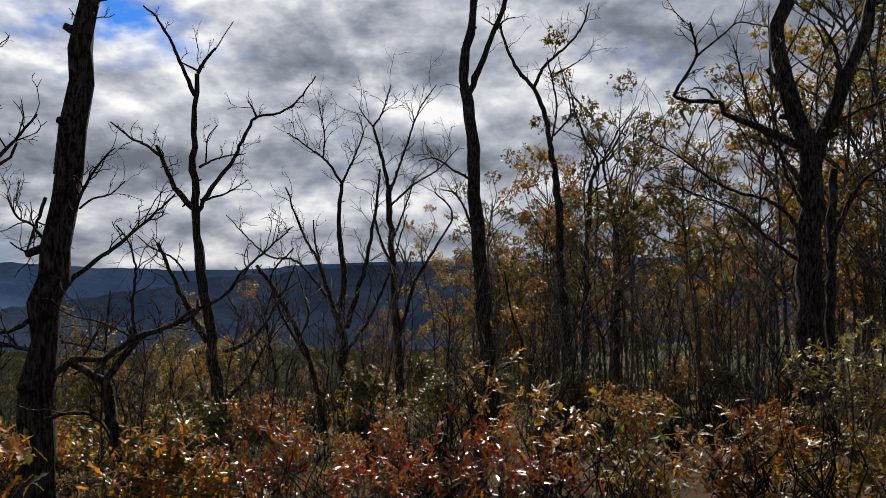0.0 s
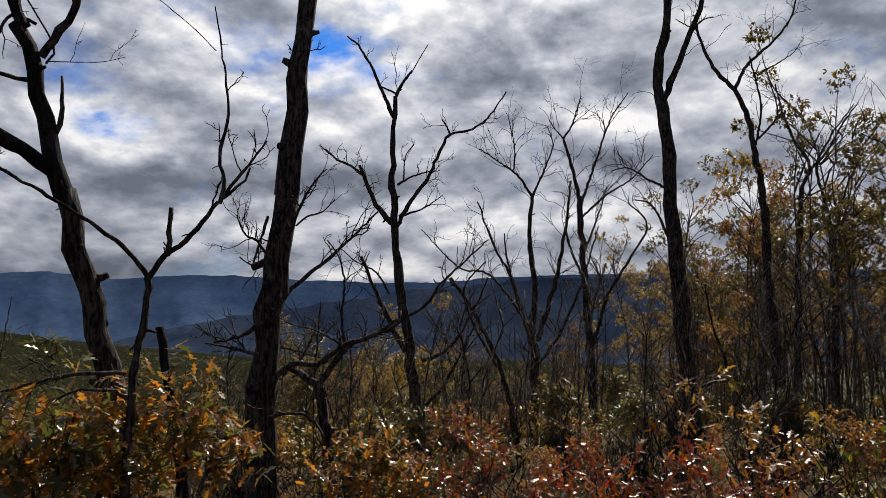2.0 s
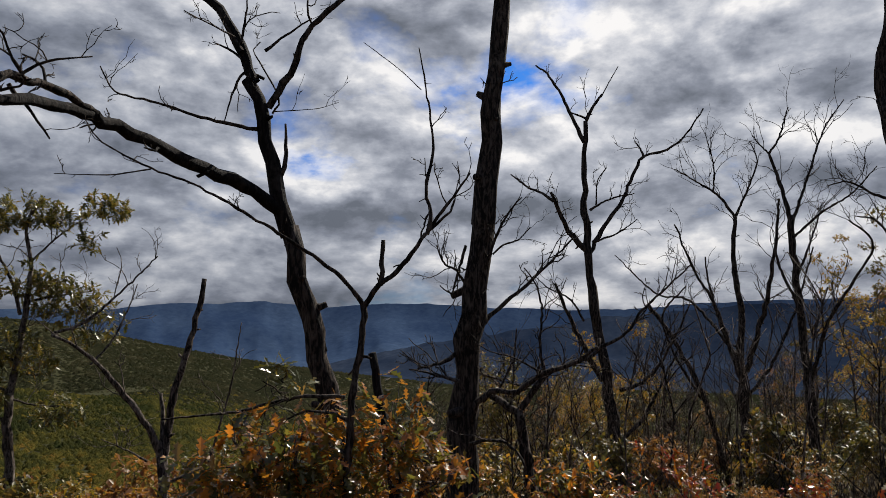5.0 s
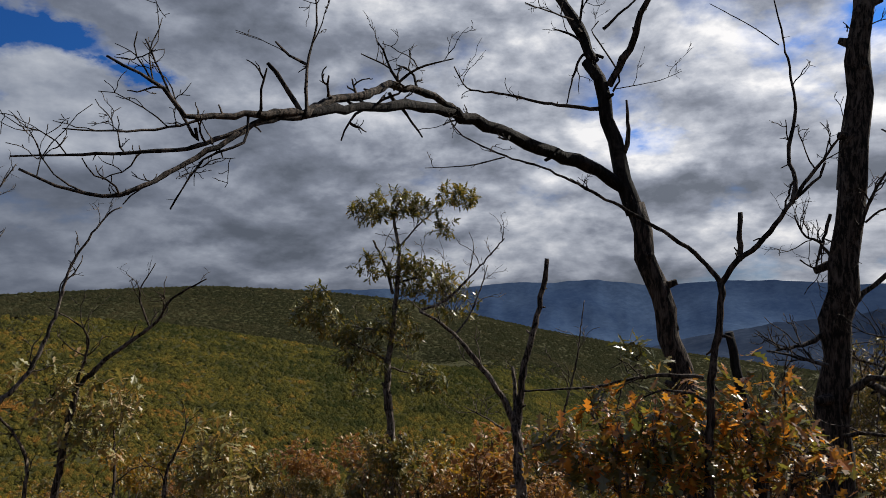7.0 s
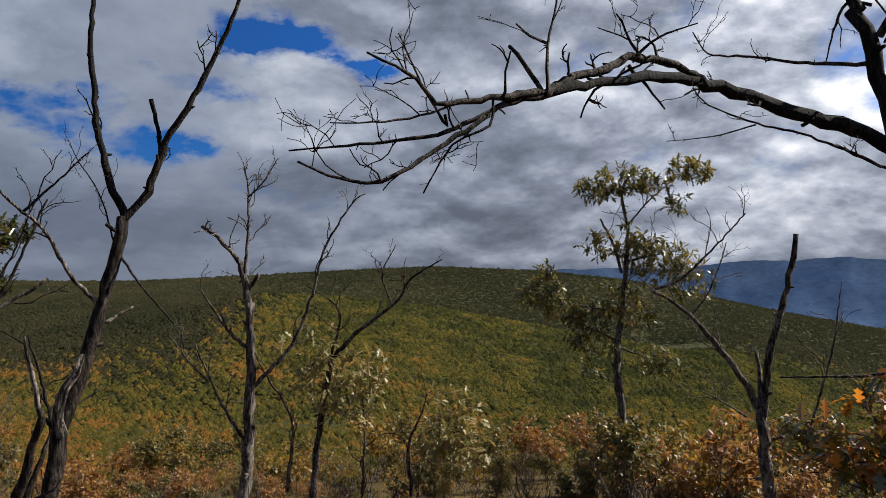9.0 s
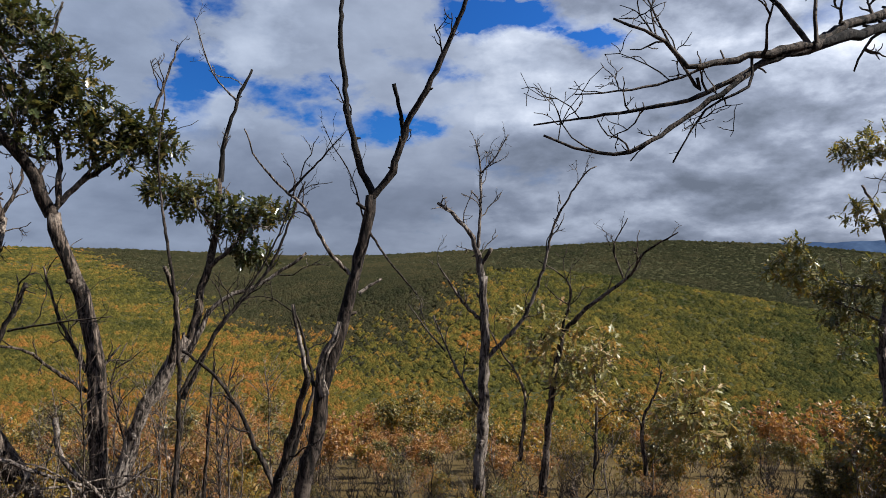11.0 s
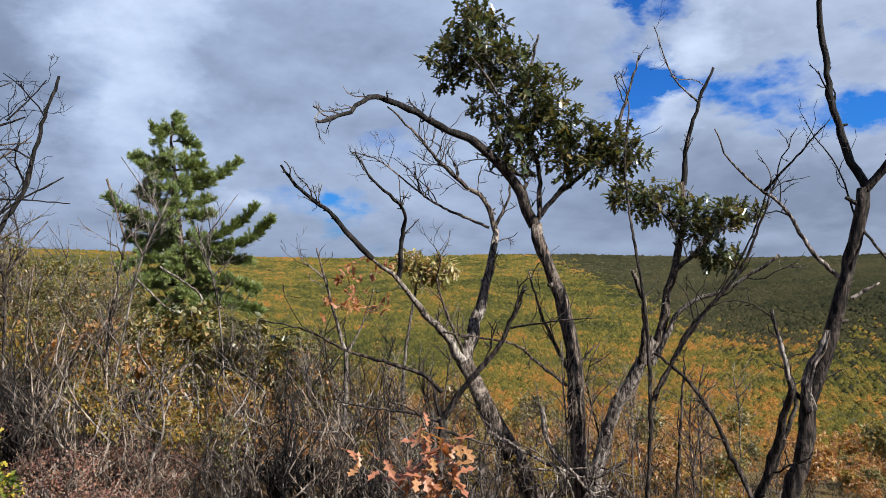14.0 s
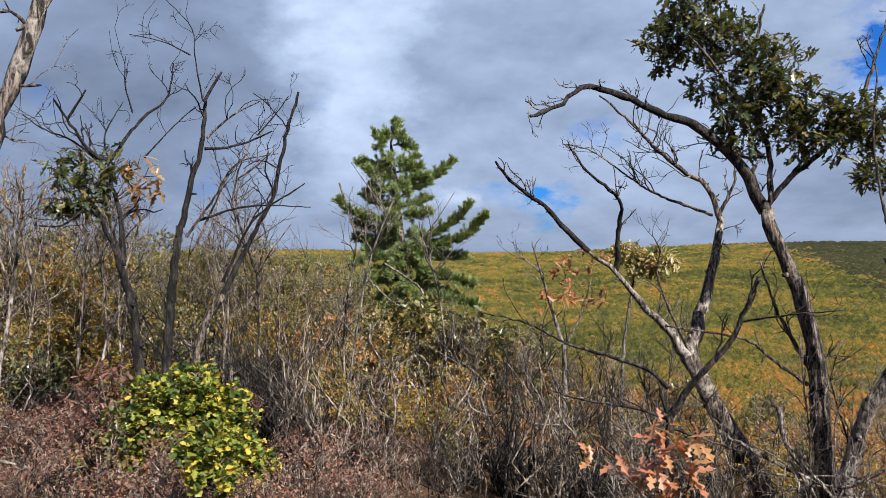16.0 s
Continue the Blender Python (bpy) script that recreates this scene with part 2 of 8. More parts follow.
LEAF_RED = leaf("leaf_red", ((0.1, (0.1, 0.045, 0.025)), (0.3, RED), (0.5, RUST), (0.68, ORANGE), (0.82, (0.14, 0.12, 0.03)), (0.95, (0.3, 0.2, 0.045))), 0.27, 0.33)
LEAF_ORANGE = leaf("leaf_orange", ((0.1, (0.2, 0.085, 0.03)), (0.5, (0.3, 0.145, 0.042)), (0.9, (0.36, 0.235, 0.085))), 0.42, 0.45)
LEAF_COPPER = leaf("leaf_copper", ((0.1, (0.27, 0.09, 0.045)), (0.6, (0.38, 0.16, 0.08)), (1.0, (0.34, 0.19, 0.065))), 0.5, 0.4)
LEAF_BUSH = leaf("leaf_bush", ((0.1, (0.022, 0.045, 0.011)), (0.38, (0.07, 0.112, 0.018)), (0.6, (0.2, 0.22, 0.03)), (0.88, (0.46, 0.34, 0.042))), 0.5, 0.42, 0.35)
LEAF_MIXED = leaf("leaf_mixed", ((0.1, (0.045, 0.065, 0.018)), (0.4, (0.11, 0.11, 0.028)), (0.7, (0.2, 0.145, 0.03)), (1.0, (0.24, 0.1, 0.022))), 0.45, 0.36)
LEAF_YOUNG = leaf("leaf_young_oak", ((0.1, (0.055, 0.068, 0.021)), (0.45, (0.13, 0.13, 0.038)), (0.75, (0.25, 0.21, 0.065)), (1.0, (0.33, 0.19, 0.06))), 0.3, 0.38)
LEAF_OLIVE = leaf("leaf_olive", ((0.1, (0.045, 0.055, 0.017)), (0.45, (0.125, 0.118, 0.034)), (0.75, (0.22, 0.17, 0.048)), (1.0, (0.3, 0.165, 0.05))), 0.42, 0.42)
NEEDLE = leaf("pine_needles", ((0.1, (0.055, 0.085, 0.03)), (0.45, (0.12, 0.17, 0.05)), (0.95, (0.28, 0.31, 0.085))), 0.4, 0.25)


def canopy_material(name, stops, valley):
    """Far broadleaf crowns: each its own autumn tone, with stands of one kind."""
    m, n = material(name)
    rnd = n.add("ShaderNodeNewGeometry").outputs["Random Per Island"]
    co = n.add("ShaderNodeTexCoord").outputs["Object"]
    stand = n.noise(co, 0.0055, 4, 0.5, 2.0, 0.6)
    group = n.noise(co, 0.026, 6, 0.62, 7.0, 0.8)
    far = n.vec("LENGTH", co).outputs["Value"]
    low = n.ramp(n.math("MULTIPLY", far, 0.001), (0.3, valley), (0.56, 0.0))
    tone = n.math("ADD", n.math("ADD", n.math("MULTIPLY", rnd, 0.3), 0.0), n.math("ADD", n.math("MULTIPLY", n.math("SUBTRACT", group, 0.5), 1.5), n.math("MULTIPLY", n.math("SUBTRACT", stand, 0.3), 0.9)))
    # towards +y the tone turns darker and greener, cloud shade put into the colour
    bearing = n.math("DIVIDE", n.add("ShaderNodeSeparateXYZ", Vector=co).outputs[1], far)
    tone = n.math("ADD", tone, n.ramp(bearing, (-0.6, 0.06), (0.0, 0.05), (0.3, 0.0)))
    tone = n.math("SUBTRACT", n.math("ADD", tone, low), n.ramp(bearing, (-0.05, 0.0), (0.45, 0.12)))
    col = n.ramp(tone, *stops)
    # noise puts dark shaded gaps between leaf clumps into the colour
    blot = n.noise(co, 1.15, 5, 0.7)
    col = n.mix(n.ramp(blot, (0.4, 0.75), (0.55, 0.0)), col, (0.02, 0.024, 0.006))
    b = n.add("ShaderNodeBump", Strength=1.0, Distance=2.0, Height=n.noise(co, 0.9, 6, 0.74))
    s = n.add("ShaderNodeBsdfPrincipled", Base_Color=col, Roughness=0.9, Normal=b.outputs[0])
    s.inputs["Specular IOR Level"].default_value = 0.0
    finish(n, s)
    return m


def ground_material():
    m, n = material("forest_floor")
    co = n.add("ShaderNodeTexCoord").outputs["Object"]
    a, b = n.noise(co, 0.7, 6), n.noise(co, 14, 8, 0.7)
    col = n.ramp(n.math("ADD", n.math("MULTIPLY", a, 0.5), n.math("MULTIPLY", b, 0.5)), (0.3, (0.018, 0.013, 0.009)), (0.5, (0.06, 0.036, 0.022)), (0.62, (0.11, 0.058, 0.036)), (0.75, (0.16, 0.115, 0.07)))
    # past the clearing low growth covers the soil, and further down the valley's green understorey
    away = n.math("MULTIPLY", n.vec("LENGTH", co).outputs["Value"], 0.01)
    col = n.mix(n.ramp(away, (0.08, 0.0), (0.15, 0.75)), col, n.mix(b, (0.05, 0.036, 0.014), (0.14, 0.1, 0.03)))
    # this green is also darkened by leaf shade put into its colour
    col = n.mix(n.ramp(away, (0.4, 0.0), (0.7, 0.9)), col, n.mix(a, (0.024, 0.03, 0.011), (0.05, 0.05, 0.017)))
    bump = n.add("ShaderNodeBump", Strength=1.0, Distance=0.05, Height=b)
    s = n.add("ShaderNodeBsdfPrincipled", Base_Color=col, Roughness=0.95, Normal=bump.outputs[0])
    s.inputs["Specular IOR Level"].default_value = 0.1
    finish(n, s)
    return m


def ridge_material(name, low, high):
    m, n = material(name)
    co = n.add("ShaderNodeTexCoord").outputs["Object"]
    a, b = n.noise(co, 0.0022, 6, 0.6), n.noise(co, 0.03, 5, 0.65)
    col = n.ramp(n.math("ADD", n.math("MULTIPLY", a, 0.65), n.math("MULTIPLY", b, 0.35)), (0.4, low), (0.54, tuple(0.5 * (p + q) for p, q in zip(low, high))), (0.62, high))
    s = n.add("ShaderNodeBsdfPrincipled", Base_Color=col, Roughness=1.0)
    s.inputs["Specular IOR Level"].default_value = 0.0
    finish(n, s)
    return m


# the second canopy is the same wood with cloud shade put into its colour
CANOPY, CANOPY_SHADED, FLOOR = canopy_material("hill_canopy", ((0.0, (0.03, 0.036, 0.014)), (0.22, (0.066, 0.064, 0.02)), (0.42, (0.122, 0.104, 0.024)), (0.56, (0.18, 0.12, 0.028)), (0.7, (0.29, 0.133, 0.032)), (1.0, (0.25, 0.094, 0.036))), 0.26), \
    canopy_material("hill_canopy_shaded", ((0.1, (0.025, 0.026, 0.016)), (0.5, (0.048, 0.043, 0.024)), (0.9, (0.082, 0.062, 0.031))), 0.0), ground_material()
# aerial haze is mixed into these base colours, bluer and paler with distance
RIDGE_FAR_HAZED = ridge_material("ridge_far_hazed", (0.029, 0.053, 0.11), (0.066, 0.104, 0.175))
RIDGE_MID_HAZED = ridge_material("ridge_mid_hazed", (0.016, 0.027, 0.053), (0.048, 0.064, 0.095))

# ---------------------------------------------------------------- the land
def table(x, *pairs):
    return float(np.interp(x, pairs[0::2], pairs[1::2]))


def near_slope(az):
    """How steeply the ridge top falls away, by azimuth (degrees to the left of +y)."""
    return table((az + 180) % 360 - 180, -180, 0.02, -120, 0.05, -40, 0.06, 0, 0.12, 40, 0.2, 115, 0.21, 135, 0.13, 155, 0.03, 180, 0.02)


def crest(az):
    """Height in degrees of the opposite hill's skyline."""
    return table((az + 180) % 360 - 180, -180, 2, -60, 1.0, -10, -5.5, 28, -4.9, 37, -3.8, 42, -3.1, 47, -2.2, 52, -1.1, 57, 0.0, 60.4, 0.4, 64, 0.75, 71.6, 1.1, 78, 0.85, 85, 0.45, 94, 0.0, 100, 0.0, 112, 0.5, 119, 0.65, 130, 0.55, 136, 0.75, 149, 1.5, 180, 2)


def land(x, y):
    """Height of the ground."""
    d = math.hypot(x, y)
    az = math.degrees(math.atan2(-x, y))
    s = near_slope(az)
    here = -s * d if d < 30 else -s * 30 - (d - 30) * table(s, 0.0, 0.2, 0.2, 0.33)
    top = 1.6 + 1500 * math.tan(radians(crest(az)))
    floor = min(-86.0, top - 25) if crest(az) > -1.5 else top - 60
    w = table(az, 44, 0, 56, 1, 86, 1, 102, 0)
    spur = 1.6 + 780 * math.tan(radians(table(az, 50, -5.4, 60, -4.1, 66, -3.2, 70, -2.6, 75, -1.9, 81, -1.3, 86, -1.0, 102, -0.3)))
    half = floor * 0.74 + top * 0.26
    half += (spur - half) * w
    behind = half * 0.6 + top * 0.4
    behind += (spur - 34 - behind) * w
    there = table(d, 0, 0, 260, floor - 12 * w, 450, floor * 0.92 + half * 0.08 - 8 * w, 780, half, 1000, behind, 1500, top, 1800, top - 25, 2600, top - 150, 4900, top - 420)
    mix = min(max((d - 90) / 150, 0), 1)
    z = here * (1 - mix) + there * mix if d < 240 else there
    bump = noise.noise((x * 0.0035, y * 0.0035, 0.3)) * min(max((d - 60) * 0.02, 0), 9)
    small = noise.noise((x * 0.35, y * 0.35, 1.7)) * 0.12 * min(d / 4, 1)
    return z + (bump if d < 1350 else bump * max(0, (1500 - d) / 150)) + small


def mesh_from(name, verts, faces, mat, smooth=True):
    me = bpy.data.meshes.new(name)
    me.from_pydata([tuple(v) for v in verts], [], faces)
    me.materials.append(mat)
    if smooth:
        me.polygons.foreach_set("use_smooth", [True] * len(me.polygons))
    me.update()
    return me


def build_ground():
    rings = [0.0] + [0.6 * 1.075 ** i for i in range(126)]
    rings = [r for r in rings if r < 4950] + [4950]
    n = 240
    verts, faces = [(0, 0, land(0, 0.01))], []
    for r in rings[1:]:
        for k in range(n):
            a = 2 * math.pi * k / n
            x, y = -r * math.sin(a), r * math.cos(a)
            verts.append((x, y, land(x, y)))
    for k in range(n):
        faces.append((0, 1 + k, 1 + (k + 1) % n))
    for i in range(len(rings) - 2):
        a, b = 1 + i * n, 1 + (i + 1) * n
        for k in range(n):
            j = (k + 1) % n
            faces.append((a + k, b + k, b + j, a + j))
    tagged(new("ground", mesh_from("ground", verts, faces, FLOOR)), "brown leaf-littered ridge top falling away into a wooded valley", "ground", kind="structure")


build_ground()


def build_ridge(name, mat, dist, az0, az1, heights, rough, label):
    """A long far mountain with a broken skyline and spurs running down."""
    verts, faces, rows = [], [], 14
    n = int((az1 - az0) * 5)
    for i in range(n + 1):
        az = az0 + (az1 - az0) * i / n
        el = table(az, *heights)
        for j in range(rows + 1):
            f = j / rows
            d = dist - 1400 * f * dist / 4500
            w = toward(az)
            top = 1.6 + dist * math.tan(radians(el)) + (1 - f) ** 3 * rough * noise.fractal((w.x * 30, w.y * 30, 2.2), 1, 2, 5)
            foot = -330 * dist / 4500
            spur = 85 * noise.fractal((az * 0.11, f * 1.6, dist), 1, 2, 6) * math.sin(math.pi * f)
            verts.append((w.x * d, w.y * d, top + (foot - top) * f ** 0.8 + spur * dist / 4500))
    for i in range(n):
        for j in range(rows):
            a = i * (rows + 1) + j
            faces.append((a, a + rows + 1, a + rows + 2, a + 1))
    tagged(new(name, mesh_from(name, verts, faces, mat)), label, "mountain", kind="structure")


build_ridge("backdrop_far_ridge", RIDGE_FAR_HAZED, 4500, -60, 75, (-60, 2, 0, 1.6, 3.7, 1.5, 9.7, 1.35, 16.3, 0.9, 24, 1.0, 29, 1.35, 33, 1.4, 37.9, 1.1, 42.5, 1.5, 48.4, 1.4, 53, 0.95, 75, 0.7), 9, "long mountain ridge hazed blue far across the valley")
build_ridge("backdrop_middle_ridge", RIDGE_MID_HAZED, 3000, -60, 40, (-60, 1.3, 7, 1.2, 11, 0.8, 14.8, 0.5, 18.2, 0.25, 21.6, -0.5, 25.7, -1.0, 30, -1.6, 36, -2.8, 40, -3.6), 9, "dark wooded ridge hazed blue in the middle distance")


GRID_AZ, GRID_D = np.arange(-33, 192, 0.75), np.array([50 * 1.03 ** i for i in range(120)])
HEIGHTS = np.array([[land(-d * math.sin(radians(az)), d * math.cos(radians(az))) for d in GRID_D] for az in GRID_AZ])


def heights(az, d):
    """Ground heights for many crowns at once."""
    u, w = np.clip((az + 33) / 0.75, 0, len(GRID_AZ) - 1.001), np.clip(np.log(d / 50) / math.log(1.03), 0, len(GRID_D) - 1.001)
    i, j = u.astype(int), w.astype(int)
    u, w = u - i, w - j
    return (HEIGHTS[i, j] * (1 - w) + HEIGHTS[i, j + 1] * w) * (1 - u) + (HEIGHTS[i + 1, j] * (1 - w) + HEIGHTS[i + 1, j + 1] * w) * u


def build_canopy(name, mat, beyond, label):
    """Crowns of the wood on the opposite hill: one dome a tree."""
    rng = np.random.default_rng(5)
    ring = 6
    dome = [(0, 0, 1.0)] + [(math.cos(2 * math.pi * k / ring), math.sin(2 * math.pi * k / ring), 0.2) for k in range(ring)]
    tri = [(0, 1 + k, 1 + (k + 1) % ring) for k in range(ring)]
    dome, tri = np.array(dome), np.array(tri)
    place, d = [], 56.0
    while d < 1640:
        gap = 1.32 * (1.5 + d * 0.0019 + max(0, d - 900) * 0.0015)
        step = math.degrees(gap / d)
        az = np.arange(-30 if d < 420 else -8, 186 if d < 260 else 160, step)
        # the boundary follows a cloud's shadow; crowns past it get the darkened colour
        az = az[(d + 110 * np.sin(az * 2.3 + d * 0.03) * np.sin(az * 5.1 - d * 0.07) >= np.interp(az, (80, 85, 90, 97, 104, 109, 115, 120), (930, 760, 580, 610, 750, 1000, 1450, 1700))) == beyond]
        az, r = az + rng.uniform(-1.5, 1.5, len(az)) * step, d + rng.uniform(-1.0, 1.0, len(az)) * gap
        place.append(np.stack([-r * np.sin(np.radians(az)), r * np.cos(np.radians(az)), np.full(len(az), gap), heights(az, r)], 1))
        d += gap * 0.85
    place = np.concatenate(place)
    z = place[:, 3]
    n, k = len(place), len(dome)
    size = place[:, 2] * rng.uniform(0.48, 0.95, n)
    tall = size * rng.uniform(0.9, 1.5, n) * np.interp(np.hypot(place[:, 0], place[:, 1]), (500, 1200), (1.0, 0.55))
    v = np.repeat(dome[None], n, 0) * rng.uniform(0.78, 1.22, (n, k, 3))
    v[:, :, :2] *= size[:, None, None]
    v[:, :, 2] *= tall[:, None]
    v[:, :, 0] += place[:, 0, None]
    v[:, :, 1] += place[:, 1, None]
    v[:, :, 2] += (z - 0.2 * size)[:, None]
    f = (tri[None] + (np.arange(n) * k)[:, None, None]).reshape(-1)
    me = bpy.data.meshes.new("canopy")
    me.vertices.add(n * k)
    me.vertices.foreach_set("co", v.reshape(-1).astype(np.float32))
    me.loops.add(len(f))
    me.loops.foreach_set("vertex_index", f.astype(np.int32))
    me.polygons.add(len(f) // 3)
    me.polygons.foreach_set("loop_start", np.arange(0, len(f), 3, dtype=np.int32))
    me.materials.append(mat)
    me.update(calc_edges=True)
    me.polygons.foreach_set("use_smooth", [True] * len(me.polygons))
    tagged(new(name, me), label, "woods", kind="stuff")


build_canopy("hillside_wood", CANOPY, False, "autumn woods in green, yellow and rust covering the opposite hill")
build_canopy("far_hillside_wood", CANOPY_SHADED, True, "woods on the opposite hill darkened by painted cloud shade")

# ---------------------------------------------------------------- how trees are built
class Bunch:
    """Gathers vertices and faces for one mesh."""

    def __init__(self):
        self.v, self.f = [], []

    def tube(self, pts, r0, r1, rng, knob=0.12, closed=True):
        pts = [Vector(p) for p in pts]
        length = sum((b - a).length for a, b in zip(pts, pts[1:]))
        if length < 1e-4:
            return
        sides = 9 if r0 > 0.06 else 7 if r0 > 0.03 else 5 if r0 > 0.011 else 3
        base, t0, side = len(self.v), None, None
        k, run = len(pts), 0.0
        for i, p in enumerate(pts):
            t = (pts[min(i + 1, k - 1)] - pts[max(i - 1, 0)]).normalized()
            if side is None:
                side = t.orthogonal().normalized()
            side = (side - t * side.dot(t)).normalized()
            up = t.cross(side)
            if i:
                run += (p - pts[i - 1]).length
            r = r0 + (r1 - r0) * run / length
            for s in range(sides):
                a = 2 * math.pi * s / sides
                w = r * (1 + knob * rng.uniform(-1, 1))
                self.v.append(p + side * (w * math.cos(a)) + up * (w * math.sin(a)))
        for i in range(k - 1):
            a, b = base + i * sides, base + (i + 1) * sides
            for s in range(sides):
                j = (s + 1) % sides
                self.f.append((a + s, a + j, b + j, b + s))
        self.f.append(tuple(base + (k - 1) * sides + s for s in range(sides)))

    def blade(self, p, way, up, length, width, lobes, curl):
        """A leaf: a strip to each side of its midrib. lobes: 0 plain, 1 toothed, 2 deeply lobed."""
        way = way.normalized()
        side = way.cross(up)
        if side.length < 1e-3:
            side = way.orthogonal()
        side.normalize()
        up = side.cross(way)
        if lobes < 0:
            base, mid = len(self.v), p + way * (0.5 * length)
            self.v += [p, mid + side * (width * 1.35) + up * (0.3 * width), p + way * length - up * (curl * length), mid - side * (width * 1.35) + up * (0.3 * width)]
            self.f += [(base, base + 1, base + 2), (base, base + 2, base + 3)]
            return
        prof = (((0, .06), (.45, 1), (1, 0)), ((0, .08), (.3, .85), (.5, .5), (.75, .9), (1, 0)),
                ((0, .05), (.2, .55), (.3, .2), (.48, 1), (.6, .28), (.78, .75), (.87, .22), (1, 0)))[lobes]
        base = len(self.v)
        for s, w in prof:
            mid = p + way * (s * length) - up * (curl * length * s * s)
            self.v += [mid, mid + side * (w * width) + up * (0.22 * w * width), mid - side * (w * width) + up * (0.22 * w * width)]
        for i in range(len(prof) - 1):
            a, b = base + 3 * i, base + 3 * i + 3
            self.f += [(a, b, b + 1, a + 1), (a, a + 2, b + 2, b)]

    def mesh(self, name, mat, smooth=True):
        return mesh_from(name, self.v, self.f, mat, smooth)


def part(name, bunch, mat, parent, label="", smooth=True):
    ob = new(name, bunch.mesh(name, mat, smooth))
    ob.parent = parent
    return tagged(ob, label)


def smoothed(pts, step):
    """Catmull-Rom through the given bends, with steps of about that length."""
    pts = [Vector(p) for p in pts]
    if len(pts) < 3:
        a, b = pts
        n = max(2, int((b - a).length / step))
        return [a.lerp(b, i / n) for i in range(n + 1)]
    ext = [pts[0] * 2 - pts[1]] + pts + [pts[-1] * 2 - pts[-2]]
    out = []
    for i in range(len(pts) - 1):
        a, b, c, d = ext[i:i + 4]
        n = max(1, min(14, int((c - b).length / step)))
        for k in range(n):
            t = k / n
            out.append(0.5 * ((2 * b) + (c - a) * t + (2 * a - 5 * b + 4 * c - d) * t * t + (3 * b - a - 3 * c + d) * t ** 3))
    return out + [pts[-1]]


def spin(rng):
    while True:
        v = Vector((rng.uniform(-1, 1), rng.uniform(-1, 1), rng.uniform(-1, 1)))
        if 0.05 < v.length < 1:
            return v.normalized()


class Tree:
    """A tree, bush or stump at an azimuth and distance. Bends of its limbs are given as right, away and height over the datum."""

    def __init__(self, name, az, dist, label, mat, category="tree", group="", seed=None, coarse=False):
        w = toward(az) * dist
        self.z = land(w.x, w.y)
        self.root = tagged(new(name), label, category, group)
        self.root.empty_display_size = 0.3
        self.root.matrix_world = pose(w.x, w.y, self.z, 0, 0, az)
        self.mat, self.rng = mat, random.Random(seed if seed is not None else int(az * 100) + int(dist * 10))
        self.fine, self.coarse = Bunch(), coarse

    def local(self, p):
        return Vector((p[0], p[1], p[2] - self.z))

    def trunk(self, r0, r1, *bends, mat=None, name="trunk", twigs=0, size=0.5):
        pts = [self.local(p) for p in bends]
        low = pts[0]
        if low.z > 0.05:
            lean = (pts[0] - pts[1]) * (low.z / max(0.3, (pts[1] - pts[0]).z)) * 0.35
            pts.insert(0, Vector((low.x + lean.x, low.y + lean.y, -0.12)))
        b = Bunch()
        path = self.wobbled(smoothed(pts, 0.35 if self.coarse else max(0.06, 1.6 * r0)), r0 * 0.22)
        b.tube(path, r0 * 1.12, r1, self.rng, 0.2)
        self.snags(b, path, r0, r1)
        ob = part(name, b, mat or self.mat, self.root)
        self.sprout(path, r0, r1, twigs, size)
        return ob

    def limb(self, r0, r1, *bends, mat=None, twigs=3, size=0.5, name="limb", into=None):
        pts = [self.local(p) for p in bends]
        path = self.wobbled(smoothed(pts, 0.22 if self.coarse else max(0.05, 2.2 * r0)), r0 * 0.3)
        b = into or Bunch()
        b.tube(path, r0, r1, self.rng, 0.18)
        self.snags(b, path, r0, r1)
        self.sprout(path, r0, r1, twigs, size)
        return None if into else part(name, b, mat or self.mat, self.root)

    def snags(self, b, path, r0, r1):
        """Broken stubs and knots along a stem."""
        r = self.rng
        if self.coarse or len(path) < 4:
            return
        length = sum((q - p).length for p, q in zip(path, path[1:]))
        for _ in range(min(7, int(length * 2.2 + r.random()))):
            f = r.uniform(0.12, 0.98)
            i = min(len(path) - 2, int(f * (len(path) - 1)))
            rad = r0 + (r1 - r0) * f
            way = ((path[i + 1] - path[i]).normalized() * 0.5 + spin(r)).normalized()
            reach = rad + r.uniform(0.015, 0.03 + 1.4 * rad)
            tip = path[i] + way * reach
            b.tube([path[i], path[i].lerp(tip, 0.6), tip + spin(r) * reach * 0.15], rad * 0.5, rad * 0.26, r, 0.25)

    def wobbled(self, path, amount):
        r = self.rng
        return [p if i in (0,) else p + Vector((r.gauss(0, amount), r.gauss(0, amount), r.gauss(0, amount))) * 0.6 for i, p in enumerate(path)]

    def sprout(self, path, r0, r1, count, size):
        r = self.rng
        for _ in range(count):
            f = r.uniform(0.25, 1) if count > 1 else 1.0
            i = min(len(path) - 2, int(f * (len(path) - 1)))
            t = (path[i + 1] - path[i]).normalized()
            way = (t * 0.7 + spin(r) * 0.8 + Vector((0, 0, 0.8 if self.coarse else 0.45))).normalized()
            rad = min(0.011, (r0 + (r1 - r0) * f) * 0.6)
            self.twig(path[i], way, size * r.uniform(0.5, 1.25), max(0.003, rad), 1 if self.coarse else 2)

    def twig(self, p, way, length, rad, depth):
        r = self.rng
        path, n = [p.copy()], (3 if depth else 2) if self.coarse else 5
        for k in range(n):
            way = (way + spin(r) * (0.45 if self.coarse else 0.5) + Vector((0, 0, 0.07))).normalized()
            p = p + way * (length / n)
            path.append(p)
        self.fine.tube(path, rad, max(0.0018, rad * 0.5), r, 0.15)
